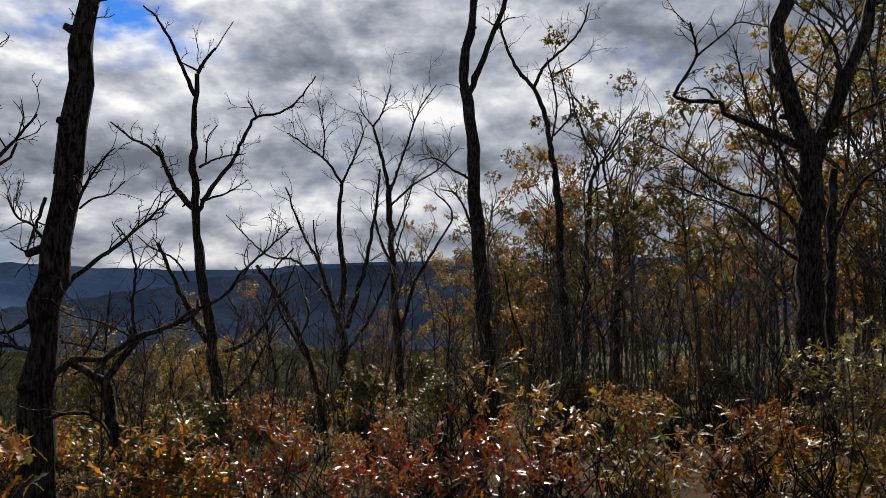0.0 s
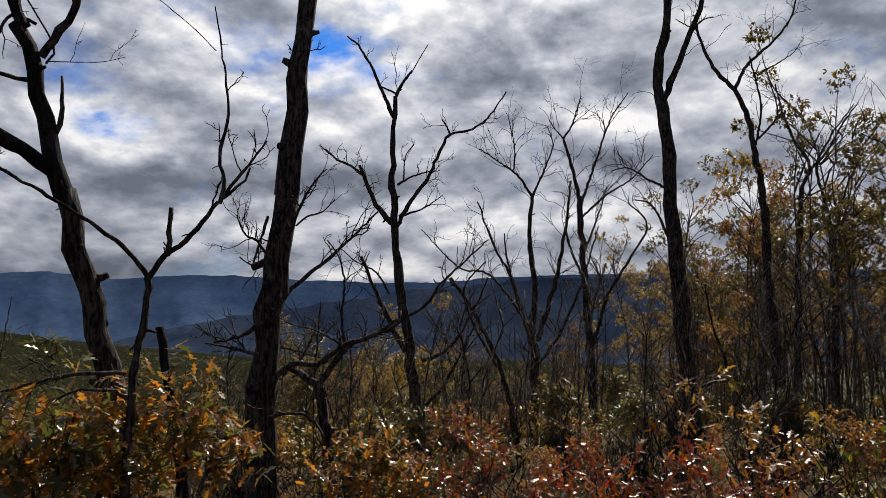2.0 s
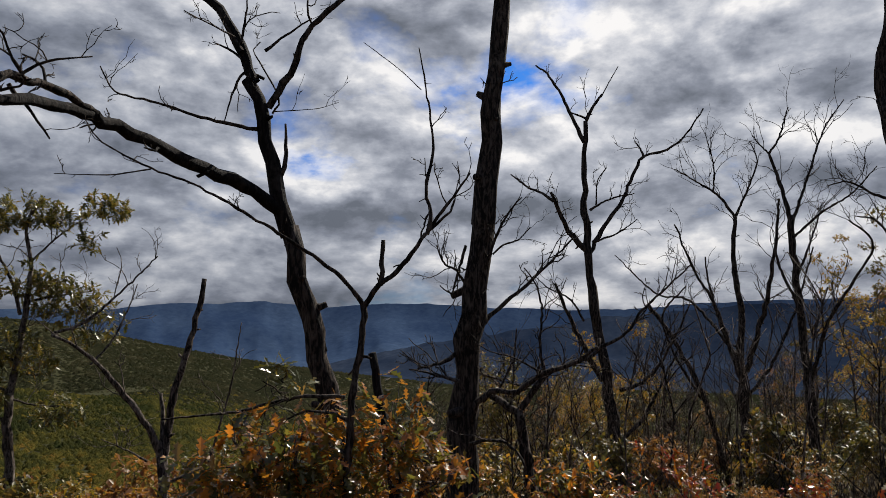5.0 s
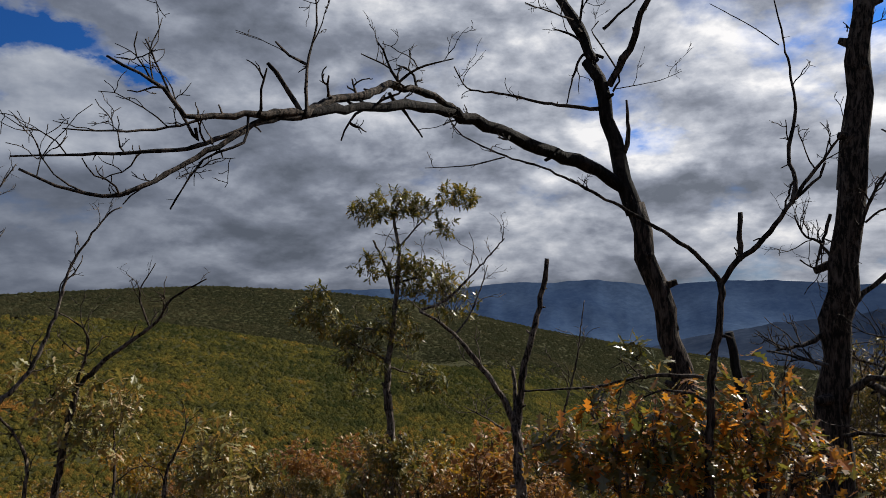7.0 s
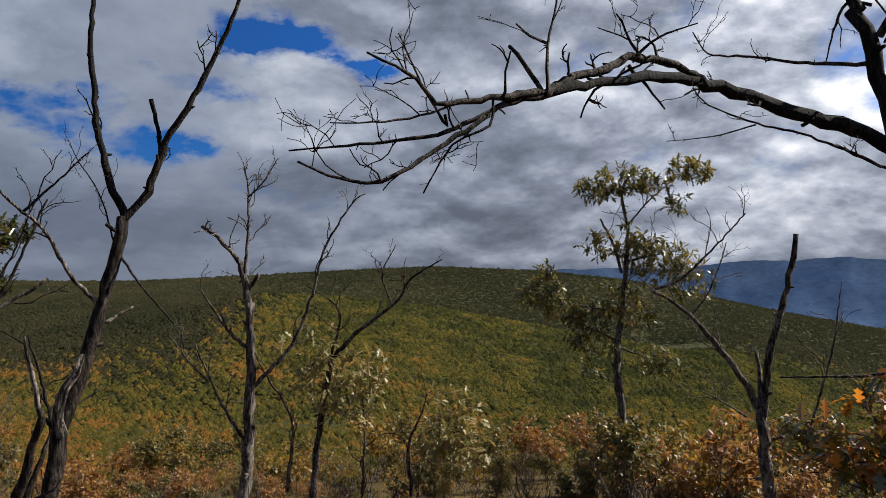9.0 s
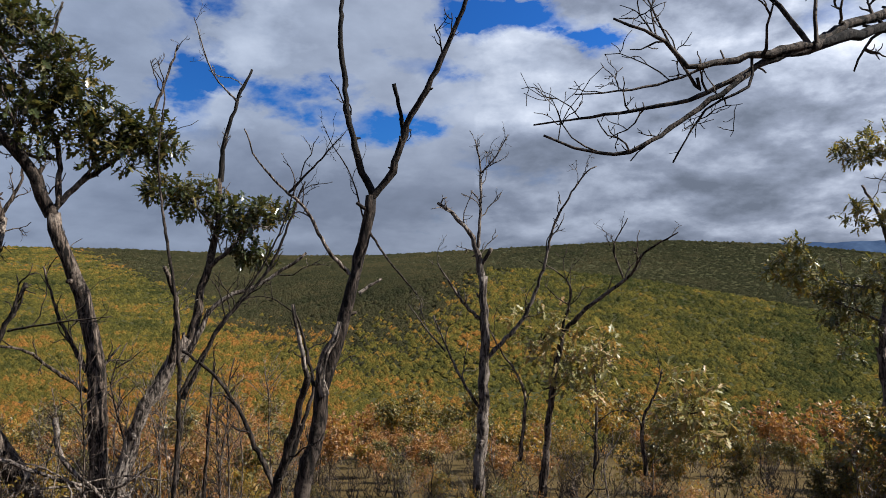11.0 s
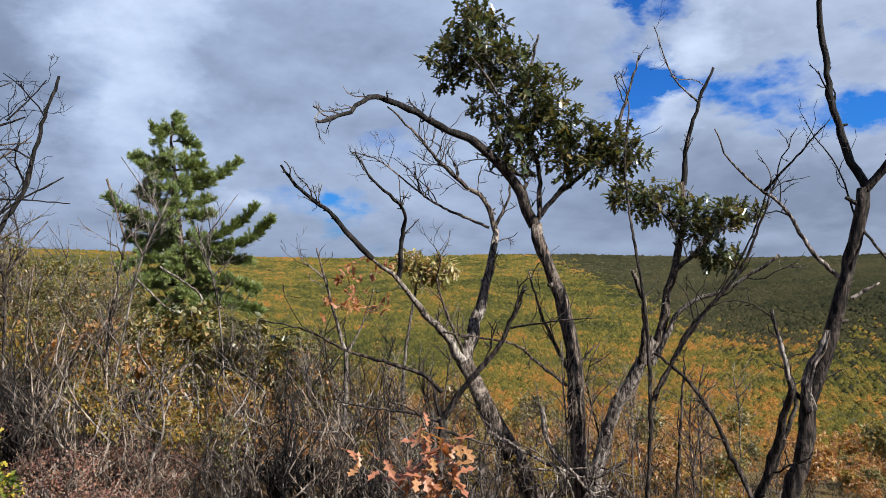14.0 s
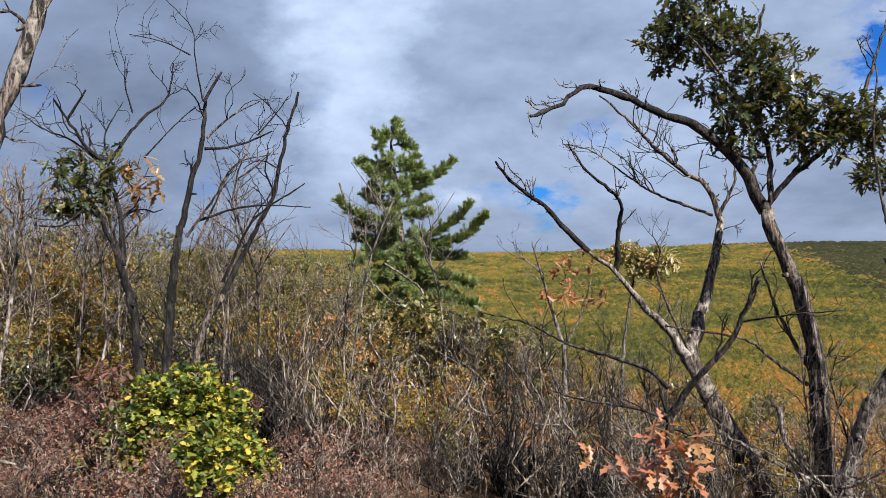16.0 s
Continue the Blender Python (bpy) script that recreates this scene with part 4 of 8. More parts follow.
t.limb(0.038, 0.019, (0.45, -0.01, 4.46), (0.52, 0.03, 5), (0.37, 0.08, 5.49), (0.24, 0.13, 5.7), twigs=6, size=0.68)
t.limb(0.038, 0.011, (0.29, -0, 3.86), (0.69, 0.02, 4.18), (1.07, 0.03, 4.31), (1.37, 0.03, 4.54), twigs=9, size=0.96)
t.limb(0.092, 0.061, (0.23, -0, -1.75), (0.3, 0.16, 0.31), (0.34, 0.33, 2.09), (0.44, 0.49, 3.38), twigs=4, size=0.68)
t.limb(0.046, 0.015, (0.36, -0, 2.26), (0.74, -0.01, 3.03), (1.12, -0.03, 3.34), (1.49, -0.06, 3.74), twigs=9, size=1.09)
t.done()

t = Tree("leaning_tree", 38, 6.2, "dark leaning tree with one long arching limb", BARK_BLACK)
t.trunk(0.108, 0.075, (0, -0.04, 0.16), (-0.06, -0.04, 0.64), (-0.14, -0.04, 1.09), (-0.25, -0.03, 1.5), (-0.37, -0.04, 1.94), (-0.46, -0.04, 2.32), twigs=1, size=0.3)
t.limb(0.077, 0.050, (-0.46, -0.04, 2.3), (-0.52, -0.04, 2.58), (-0.6, -0.04, 2.89), (-0.69, -0.05, 3.24), (-0.8, -0.06, 3.58), twigs=1, size=0.3, mat=BARK_NEAR_BLACK)
t.limb(0.047, 0.025, (-0.77, -0.06, 3.55), (-0.9, -0.01, 3.89), (-1.08, 0.02, 4.19), (-1.38, 0.03, 4.42), (-1.72, 0.02, 4.66), (-2.06, -0.01, 4.85), twigs=2, size=0.4, mat=BARK_NEAR_BLACK)
t.limb(0.029, 0.018, (-0.88, -0.07, 3.8), (-1.04, 0.03, 4.12), (-1.18, 0.14, 4.36), (-1.28, 0.25, 4.68), (-1.4, 0.36, 5.05), twigs=2, size=0.4)
t.limb(0.032, 0.016, (-0.65, -0.05, 3.35), (-0.49, -0.12, 3.62), (-0.35, -0.19, 3.94), (-0.12, -0.26, 4.17), (0.21, -0.35, 4.45), size=0.4)
t.limb(0.025, 0.009, (-0.54, -0.04, 2.79), (-0.5, -0.02, 2.99), (-0.52, 0.01, 3.24), twigs=0, mat=BARK_GREY)
t.limb(0.018, 0.005, (-0.7, -0.05, 3.16), (-1.01, -0.05, 3.21), (-1.29, -0.05, 3.28), (-1.57, -0.07, 3.36), (-1.84, -0.1, 3.42), (-1.96, -0.09, 3.62), twigs=5, size=0.35)
t.limb(0.014, 0.005, (-0.69, -0.05, 3.59), (-0.85, -0.07, 3.63), (-0.94, -0.09, 3.43), (-0.99, -0.1, 3.21), twigs=2, size=0.3)
t.limb(0.014, 0.005, (-0.85, -0.07, 3.73), (-0.98, -0.05, 3.83), (-1.11, -0.04, 3.88), twigs=2, size=0.3)
t.limb(0.011, 0.005, (-0.93, -0.08, 3.92), (-1.13, -0.14, 4), (-1.32, -0.2, 4.07), twigs=2, size=0.3)
t.limb(0.013, 0.005, (-0.88, -0.07, 3.88), (-0.85, -0.07, 4.12), (-0.83, -0.07, 4.35), twigs=2, size=0.3)
t.limb(0.014, 0.005, (-0.69, -0.05, 3.83), (-0.45, -0.08, 4.02), (-0.31, -0.12, 4.11), size=0.3)
t.limb(0.011, 0.005, (-0.62, -0.05, 3.3), (-0.57, -0.08, 3.44), (-0.78, -0.12, 3.81), (-0.72, -0.15, 3.87), twigs=1, size=0.3)
t.limb(0.005, 0.003, (-0.62, -0.05, 3.32), (-0.41, -0.02, 3.35), (-0.24, -0, 3.38), (-0.08, 0.01, 3.44), twigs=2, size=0.3)
t.limb(0.047, 0.029, (-0.25, -0.03, 1.48), (-0.2, -0.03, 1.44), (-0.17, -0.04, 1.36), twigs=0)
t.limb(0.054, 0.039, (-0.53, -0.07, 2.49), (-0.73, -0.18, 2.63), (-0.97, -0.44, 2.7), (-1.21, -0.83, 2.76), (-1.43, -1.17, 2.82), (-1.58, -1.5, 2.84), twigs=2, size=0.3, mat=BARK_NEAR_BLACK)
t.limb(0.036, 0.022, (-1.58, -1.5, 2.84), (-1.69, -1.85, 2.8), (-1.8, -2.19, 2.72), (-1.89, -2.55, 2.63), (-1.94, -2.79, 2.55), (-1.98, -2.92, 2.5), size=0.3, mat=BARK_NEAR_BLACK)
t.limb(0.023, 0.025, (-1.56, -1.46, 2.86), (-1.67, -1.73, 2.91), (-1.77, -1.98, 2.89), (-1.81, -2.09, 2.89), (-1.85, -2.32, 2.76), (-1.95, -2.58, 2.67), (-1.96, -2.91, 2.51), size=0.35)
t.limb(0.022, 0.005, (-1.97, -2.91, 2.52), (-2.05, -3.18, 2.45), (-2.16, -3.36, 2.41), (-2.2, -3.5, 2.38), (-2.27, -3.55, 2.48), (-2.28, -3.69, 2.51), (-2.38, -3.77, 2.57), twigs=4, size=0.3)
t.limb(0.018, 0.005, (-1.97, -2.91, 2.5), (-2.06, -3.13, 2.43), (-2.11, -3.33, 2.3), (-2.23, -3.52, 2.15), (-2.29, -3.69, 2.04), (-2.38, -3.77, 2.01), (-2.5, -3.88, 2.04), (-2.59, -3.97, 2.09), twigs=4, size=0.3)
t.limb(0.014, 0.004, (-2.04, -3.07, 2.47), (-2.16, -3.26, 2.34), (-2.25, -3.42, 2.26), (-2.44, -3.57, 2.22), (-2.6, -3.72, 2.19), (-2.75, -3.86, 2.17), twigs=4, size=0.3)
t.limb(0.009, 0.004, (-2.15, -3.36, 2.41), (-2.31, -3.47, 2.34), (-2.48, -3.6, 2.31), (-2.62, -3.73, 2.3), twigs=5, size=0.3)
t.limb(0.009, 0.004, (-2.08, -3.2, 2.46), (-2.05, -3.29, 2.3), (-2.19, -3.38, 2.21), (-2.35, -3.39, 2), twigs=4, size=0.25)
t.limb(0.014, 0.011, (-1.96, -2.91, 2.51), (-2.04, -2.95, 2.66), (-2.11, -2.99, 2.76), twigs=0)
t.limb(0.011, 0.004, (-1.94, -2.9, 2.53), (-1.94, -2.9, 2.75), (-1.9, -2.88, 2.97), (-1.91, -2.88, 3.12), size=0.3)
t.limb(0.009, 0.005, (-1.94, -2.9, 2.76), (-2.02, -2.94, 2.8), (-2.08, -2.97, 2.87), twigs=1, size=0.25)
t.limb(0.011, 0.005, (-1.77, -2.08, 2.88), (-1.65, -2.03, 2.99), (-1.47, -1.88, 3.07), size=0.25)
t.limb(0.007, 0.004, (-1.77, -1.98, 2.89), (-1.84, -2, 3.01), (-2.04, -1.97, 3.13), size=0.25)
t.limb(0.014, 0.005, (-1.81, -2.09, 2.83), (-1.74, -1.97, 2.72), (-1.65, -1.94, 2.58), twigs=2, size=0.2)
t.limb(0.009, 0.004, (-2.22, -3.4, 2.35), (-2.21, -3.4, 2.29), (-2.3, -3.46, 2.48), (-2.39, -3.53, 2.72), size=0.25)
t.done()

t = Tree("forked_sapling", 37.9, 5.1, "thin forked dead sapling with a broken stub", BARK_BLACK)
t.trunk(0.032, 0.023, (-0.02, -0.04, 0.42), (-0.01, -0.04, 0.82), (0.01, -0.04, 1.15), (0.06, -0.04, 1.44), (0.08, -0.04, 1.71))
t.limb(0.021, 0.013, (0.08, -0.04, 1.7), (0.18, -0.12, 1.84), (0.32, -0.2, 1.97), (0.47, -0.28, 2.18), twigs=1, size=0.3)
t.limb(0.019, 0.015, (0.19, -0.05, 1.84), (0.2, -0.05, 1.99), (0.2, -0.05, 2.15), twigs=0)
t.limb(0.015, 0.004, (0.5, -0.08, 2.19), (0.53, -0.05, 2.34), (0.5, -0, 2.52), (0.56, 0.03, 2.81), (0.53, 0.07, 3.15), (0.47, 0.12, 3.58), twigs=2, size=0.3)
t.limb(0.013, 0.007, (0.5, -0.08, 2.2), (0.63, -0.14, 2.39), (0.72, -0.19, 2.51), (0.77, -0.23, 2.59), twigs=5, size=0.3)
t.limb(0.012, 0.006, (0.52, -0.09, 2.22), (0.65, -0.14, 2.34), (0.68, -0.18, 2.42), twigs=1, size=0.2)
t.limb(0.004, 0.003, (0.46, -0.08, 3.2), (0.31, 0.03, 3.38), (0.07, 0.14, 3.6), twigs=0)
t.limb(0.016, 0.004, (0.08, -0.04, 1.7), (-0.04, -0.06, 1.86), (-0.22, -0.09, 2.01), (-0.49, -0.12, 2.18), (-0.75, -0.17, 2.33), (-1.02, -0.23, 2.47), (-1.26, -0.3, 2.55), (-1.52, -0.39, 2.68), (-1.6, -0.44, 2.79), twigs=4, size=0.3)
t.limb(0.007, 0.003, (-1.29, -0.15, 2.57), (-1.53, -0.23, 2.51), (-1.8, -0.34, 2.49), twigs=1, size=0.2)
t.limb(0.015, 0.006, (-0.04, -0.04, 1.1), (-0.25, 0.01, 1.11), (-0.46, 0.06, 1.08), (-0.76, 0.08, 1.01), (-1.22, 0.07, 0.97), size=0.4)
t.limb(0.013, 0.006, (0.01, -0.04, 0.93), (-0.12, -0.05, 1), (-0.3, -0.06, 1.02), (-0.41, -0.07, 0.97), twigs=2, size=0.5)
t.done()

t = Tree("charred_stump", 34.7, 6, "charred black snag standing among oak leaves", BARK_CHAR, category="stump")
t.trunk(0.060, 0.032, (0.05, 0.05, 0.18), (-0, 0.05, 0.49), (-0.06, 0.05, 0.84), (-0.12, 0.05, 1.19), (-0.14, 0.05, 1.36))
t.done()

t = Tree("young_oak", 59.1, 14.6, "young oak with clusters of olive leaves on thin branches", BARK_THIN)
t.trunk(0.102, 0.060, (0.05, 0.03, -2.36), (-0.01, 0.04, -1.19), (-0.12, 0.04, -0.12), (-0.07, 0.04, 0.75))
t.limb(0.060, 0.021, (-0.07, 0.04, 0.69), (0.06, 0.03, 1.73), (0.1, 0.03, 2.51), (0.01, 0.03, 3.28), (0.2, 0.03, 3.68), twigs=4, size=0.75)
t.limb(0.034, 0.021, (-0.02, 0.04, 1.73), (-0.16, 0.14, 2.29), (-0.41, 0.24, 2.8), twigs=2, size=0.75)
t.limb(0.030, 0.009, (-0.05, 0.04, 0.97), (-0.62, 0.23, 1.07), (-1.29, 0.39, 1.18), (-1.86, 0.54, 1.23), twigs=6, size=0.75)
t.limb(0.026, 0.009, (-0.07, 0.04, 0.42), (-0.5, -0.1, 0.65), (-1.03, -0.25, 0.88), twigs=4, size=0.75)
t.limb(0.026, 0.009, (0.04, 0.03, 1.95), (0.6, 0.16, 2.07), (1.17, 0.26, 2.18), twigs=4, size=0.75)
t.limb(0.021, 0.009, (0.08, 0.03, 2.62), (0.6, 0.22, 3.2), (1.18, 0.39, 3.68), twigs=4, size=0.75)
t.limb(0.021, 0.009, (-0.05, 0.04, 0.31), (0.26, 0.1, 0.2), (0.76, 0.14, 0.13), twigs=4, size=0.75)
t.limb(0.094, 0.060, (-0.06, 0.04, -1.3), (0.1, -0.07, -1.07), (0.23, -0.17, -0.95), twigs=0)
t.clump(LEAF_YOUNG, (-0.08, 0.04, 3.49), (0.66, 0.6, 0.33), 75, 0.15, 2)
t.clump(LEAF_YOUNG, (0.48, 0.02, 3.45), (0.53, 0.48, 0.27), 48, 0.15, 2)
t.clump(LEAF_YOUNG, (-0.52, 0.03, 3.34), (0.46, 0.42, 0.23), 37, 0.15, 2)
t.clump(LEAF_YOUNG, (1.2, -0.04, 3.64), (0.35, 0.32, 0.29), 40, 0.15, 2)
t.clump(LEAF_YOUNG, (0.98, -0.02, 3.01), (0.25, 0.22, 0.2), 20, 0.15, 2)
t.clump(LEAF_YOUNG, (1.48, -0.07, 3.68), (0.21, 0.19, 0.17), 14, 0.15, 2)
t.clump(LEAF_YOUNG, (-0.51, 0.03, 2.28), (0.32, 0.29, 0.32), 27, 0.15, 2)
t.clump(LEAF_YOUNG, (0.04, 0.03, 2.28), (0.4, 0.36, 0.4), 42, 0.15, 2)
t.clump(LEAF_YOUNG, (0.42, 0.02, 1.95), (0.4, 0.36, 0.4), 42, 0.15, 2)
t.clump(LEAF_YOUNG, (0.92, -0.01, 2.01), (0.49, 0.44, 0.4), 55, 0.15, 2)
t.clump(LEAF_YOUNG, (1.14, -0.03, 1.57), (0.49, 0.44, 0.4), 55, 0.15, 2)
t.clump(LEAF_YOUNG, (0.48, 0.02, 2.17), (0.39, 0.35, 0.32), 35, 0.15, 2)
t.clump(LEAF_YOUNG, (-1.48, -0.01, 1.41), (0.49, 0.44, 0.31), 50, 0.15, 2)
t.clump(LEAF_YOUNG, (-1.75, -0.04, 1.3), (0.34, 0.31, 0.22), 24, 0.15, 2)
t.clump(LEAF_YOUNG, (-1.16, 0.01, 1.08), (0.49, 0.44, 0.31), 50, 0.15, 2)
t.clump(LEAF_YOUNG, (-0.62, 0.03, 0.97), (0.49, 0.44, 0.31), 50, 0.15, 2)
t.clump(LEAF_YOUNG, (-1.43, -0.01, 1.79), (0.24, 0.22, 0.15), 12, 0.15, 2)
t.clump(LEAF_YOUNG, (-0.5, 0.03, 0.43), (0.4, 0.36, 0.33), 36, 0.15, 2)
t.clump(LEAF_YOUNG, (-0.78, 0.03, 0.59), (0.4, 0.36, 0.33), 36, 0.15, 2)
t.clump(LEAF_YOUNG, (0.26, 0.03, 0.91), (0.4, 0.36, 0.33), 36, 0.15, 2)
t.clump(LEAF_YOUNG, (-0.07, 0.04, 1.29), (0.4, 0.36, 0.33), 36, 0.15, 2)
t.clump(LEAF_YOUNG, (0.48, 0.02, 0.11), (0.4, 0.36, 0.33), 36, 0.15, 2)
t.clump(LEAF_YOUNG, (0.81, -0, 0.04), (0.28, 0.25, 0.23), 18, 0.15, 2)
t.clump(LEAF_YOUNG, (-0.61, 0.03, -0.11), (0.24, 0.22, 0.2), 13, 0.15, 2)
t.done()

t = Tree("dead_tree", 50, 11.6, "grey dead tree split into a leaning limb and a bare spike", BARK_THIN)
t.trunk(0.088, 0.074, (0.07, -0.01, -1.54), (0.01, -0.01, -0.7), (-0.03, -0.01, -0.28))
t.limb(0.061, 0.037, (-0.02, -0.01, -0.36), (0.1, 0.06, 0.49), (0.32, 0.11, 1.35), (0.5, 0.17, 2.25), twigs=0, mat=BARK_GREY)
t.limb(0.054, 0.020, (-0.03, -0.01, -0.32), (-0.29, -0.1, 0.24), (-0.71, -0.21, 0.8), (-1.06, -0.33, 1.19), (-1.46, -0.47, 1.45), twigs=4, size=0.62)
t.limb(0.024, 0.010, (-1.5, -0.07, 1.44), (-1.08, -0.03, 1.62), (-0.55, -0, 2.14), (-0.18, 0.01, 2.56), twigs=8, size=0.62)
t.limb(0.017, 0.007, (-1, -0.03, 1.01), (-0.74, 0.12, 1.35), (-0.52, 0.25, 1.88), (-0.45, 0.38, 2.16), twigs=6, size=0.62)
t.limb(0.041, 0.024, (-0.05, -0.01, -0.23), (-0.03, 0.1, 0.14), (-0.06, 0.2, 0.56), twigs=2, size=0.62)
t.limb(0.020, 0.007, (0.58, -0.04, -0.52), (0.71, -0.18, 0.01), (0.87, -0.32, 0.69), (0.98, -0.46, 1.59), twigs=6, size=0.62)
t.limb(0.024, 0.010, (0.1, -0.01, -0.66), (0.37, -0.03, -0.56), (0.59, -0.06, -0.35), size=0.62)
t.limb(0.020, 0.007, (-0.22, -0.01, -0.36), (-0.48, 0.08, -0.21), (-0.83, 0.15, -0.05), twigs=6, size=0.62)
t.done()

t = Tree("bare_tree", 87.5, 10.3, "thin bare forking tree on the slope", BARK_THIN)
t.trunk(0.082, 0.053, (-0.02, -0.03, -1.17), (0.03, -0.03, -0.27), (0.04, -0.03, 0.56), (0.02, -0.03, 1.3))
t.limb(0.050, 0.021, (0.02, -0.03, 1.27), (-0.11, -0.03, 1.82), (-0.31, -0.03, 2.08), (-0.57, -0.03, 2.3), twigs=4, size=0.44)
t.limb(0.012, 0.009, (-0.54, -0.03, 2.28), (-0.51, -0.04, 2.35), (-0.46, -0.05, 2.37), twigs=0)
t.limb(0.026, 0.009, (-0.04, -0.03, 1.69), (0, 0.04, 2.34), (-0.01, 0.1, 2.85), (-0.07, 0.17, 3.18), twigs=9, size=0.44)
t.limb(0.012, 0.006, (-0.01, -0.03, 2.69), (0.19, -0.08, 2.9), (0.36, -0.13, 3.2), twigs=6, size=0.44)
t.limb(0.032, 0.026, (0.01, -0.03, 1.48), (0.14, -0.1, 1.69), twigs=0)
t.limb(0.029, 0.009, (0.03, -0.03, 0.69), (-0.25, -0.05, 0.98), (-0.58, -0.08, 1.48), twigs=4, size=0.44)
t.limb(0.026, 0.009, (-0.01, -0.03, -0.48), (-0.35, -0.06, 0.1), (-0.64, -0.1, 0.8), twigs=4, size=0.44)
t.limb(0.015, 0.006, (-0.48, -0.03, 0.31), (-0.74, 0.07, 0.59), (-0.99, 0.17, 0.93), size=0.44)
t.limb(0.032, 0.009, (0.07, -0.03, 0.21), (0.56, -0.09, 0.76), (0.82, -0.14, 1.41), (0.96, -0.19, 1.99), (1.29, -0.27, 2.58), (1.49, -0.33, 2.76), twigs=8, size=0.44)
t.done()

t = Tree("bare_tree", 82.4, 10.7, "thin grey bare sapling with a drooping side branch", BARK_GREY)
t.trunk(0.056, 0.037, (-0.07, 0.05, -1.4), (0.04, 0.05, -0.35), (0.19, 0.04, 0.51))
t.limb(0.034, 0.009, (0.19, 0.04, 0.51), (0.51, -0.13, 0.86), (1.02, -0.33, 1.28), (1.23, -0.51, 1.62), (1.61, -0.73, 1.88), twigs=6, size=0.46)
t.limb(0.022, 0.006, (0.19, 0.04, 0.55), (0.29, -0.15, 1.17), (-0.15, -0.33, 1.53), twigs=6, size=0.46)
t.limb(0.015, 0.006, (1.02, -0.02, 1.27), (0.9, 0.02, 1.7), (1.09, 0.02, 2.1), twigs=4, size=0.46)
t.limb(0.031, 0.009, (-0.4, 0.05, -1.29), (-0.34, 0.12, -0.34), (-0.64, 0.18, 0.19), (-0.86, 0.24, 0.56), twigs=4, size=0.57, mat=BARK_BRUSH)
t.limb(0.028, 0.009, (0.62, 0.02, -1.37), (0.68, 0.3, -0.6), (0.66, 0.6, 0.16), twigs=4, size=0.57)
t.limb(0.034, 0.009, (1.3, -0.06, -1.41), (1.27, -0.02, -0.72), (1.46, -0.02, -0.27), (1.54, 0, 0.04), twigs=4, size=0.57, mat=BARK_GREY)
t.clump(LEAF_SUNNY, (-0.14, 0.05, 0.6), (0.5, 0.45, 0.4), 40, 0.15, 2, droop=.6)
t.clump(LEAF_SUNNY, (0.16, 0.04, 0.25), (0.5, 0.45, 0.4), 40, 0.15, 2, droop=.6)
t.clump(LEAF_SUNNY, (0.68, 0.01, 0.38), (0.4, 0.36, 0.32), 26, 0.15, 2, droop=.6)
t.clump(LEAF_SUNNY, (0.46, 0.03, -0.07), (0.5, 0.45, 0.4), 40, 0.15, 2, droop=.6)
t.clump(LEAF_SUNNY, (1.83, -0.16, -0.27), (0.5, 0.45, 0.4), 40, 0.15, 2, droop=.6)
t.clump(LEAF_SUNNY, (1.99, -0.19, -0.58), (0.5, 0.45, 0.4), 40, 0.15, 2, droop=.6)
t.clump(LEAF_SUNNY, (1.68, -0.13, -0.57), (0.4, 0.36, 0.32), 26, 0.15, 2, droop=.6)
t.done()

t = Tree("forked_tree", 100.8, 7.4, "weathered grey tree forking into two long bare stems", BARK_DARK)
t.trunk(0.078, 0.049, (-0.09, -0.01, -0.74), (0.05, -0.02, -0.07), (0.13, -0.02, 0.34), (0.24, -0.03, 0.76), (0.4, -0.04, 1.32), (0.5, -0.05, 1.81), (0.58, -0.06, 2.16))
t.limb(0.037, 0.016, (0.58, -0.06, 2.15), (0.46, -0.01, 2.45), (0.38, 0.03, 2.83), (0.32, 0.07, 3.33), (0.29, 0.1, 3.72), (0.31, 0.13, 4.05), (0.35, 0.16, 4.5), twigs=2, size=0.3, mat=BARK_NEAR_BLACK)
t.limb(0.039, 0.016, (0.58, -0.06, 2.15), (0.76, -0.11, 2.38), (0.85, -0.16, 2.72), (0.96, -0.21, 2.98), (1.11, -0.26, 3.24), (1.29, -0.33, 3.65), (1.41, -0.39, 3.95), (1.5, -0.44, 4.26), twigs=5, size=0.4)
t.limb(0.023, 0.019, (0.86, -0.1, 2.74), (0.82, -0.16, 2.95), (0.76, -0.22, 3.18), twigs=0, mat=BARK_NEAR_BLACK)
t.limb(0.021, 0.006, (0.36, -0.04, 1.42), (0.15, -0.1, 1.66), (-0.05, -0.17, 2.02), (-0.24, -0.25, 2.19), (-0.47, -0.33, 2.44), (-0.57, -0.41, 2.69), size=0.4, mat=BARK_PALE)
t.limb(0.014, 0.004, (-0.2, -0.01, 2.17), (0.03, -0.11, 2.41), (0.31, -0.22, 2.72), size=0.4)
t.limb(0.014, 0.006, (0.55, -0.06, 1.81), (0.72, -0.23, 1.53), (0.94, -0.42, 1.23), twigs=0)
t.limb(0.019, 0.010, (0.45, -0.05, 1.24), (0.56, -0.03, 1.31), (0.67, -0.02, 1.37), twigs=0, mat=BARK_PALE)
t.limb(0.010, 0.004, (0.5, -0.05, 1.93), (0.37, -0.08, 2.35), (0.21, -0.1, 2.6), (0.13, -0.13, 2.75), twigs=4, size=0.4)
t.limb(0.045, 0.031, (-0.36, -0.01, -0.67), (-0.19, -0.14, -0.13), (-0.08, -0.28, 0.35), (-0.04, -0.41, 0.54), twigs=2, size=0.5)
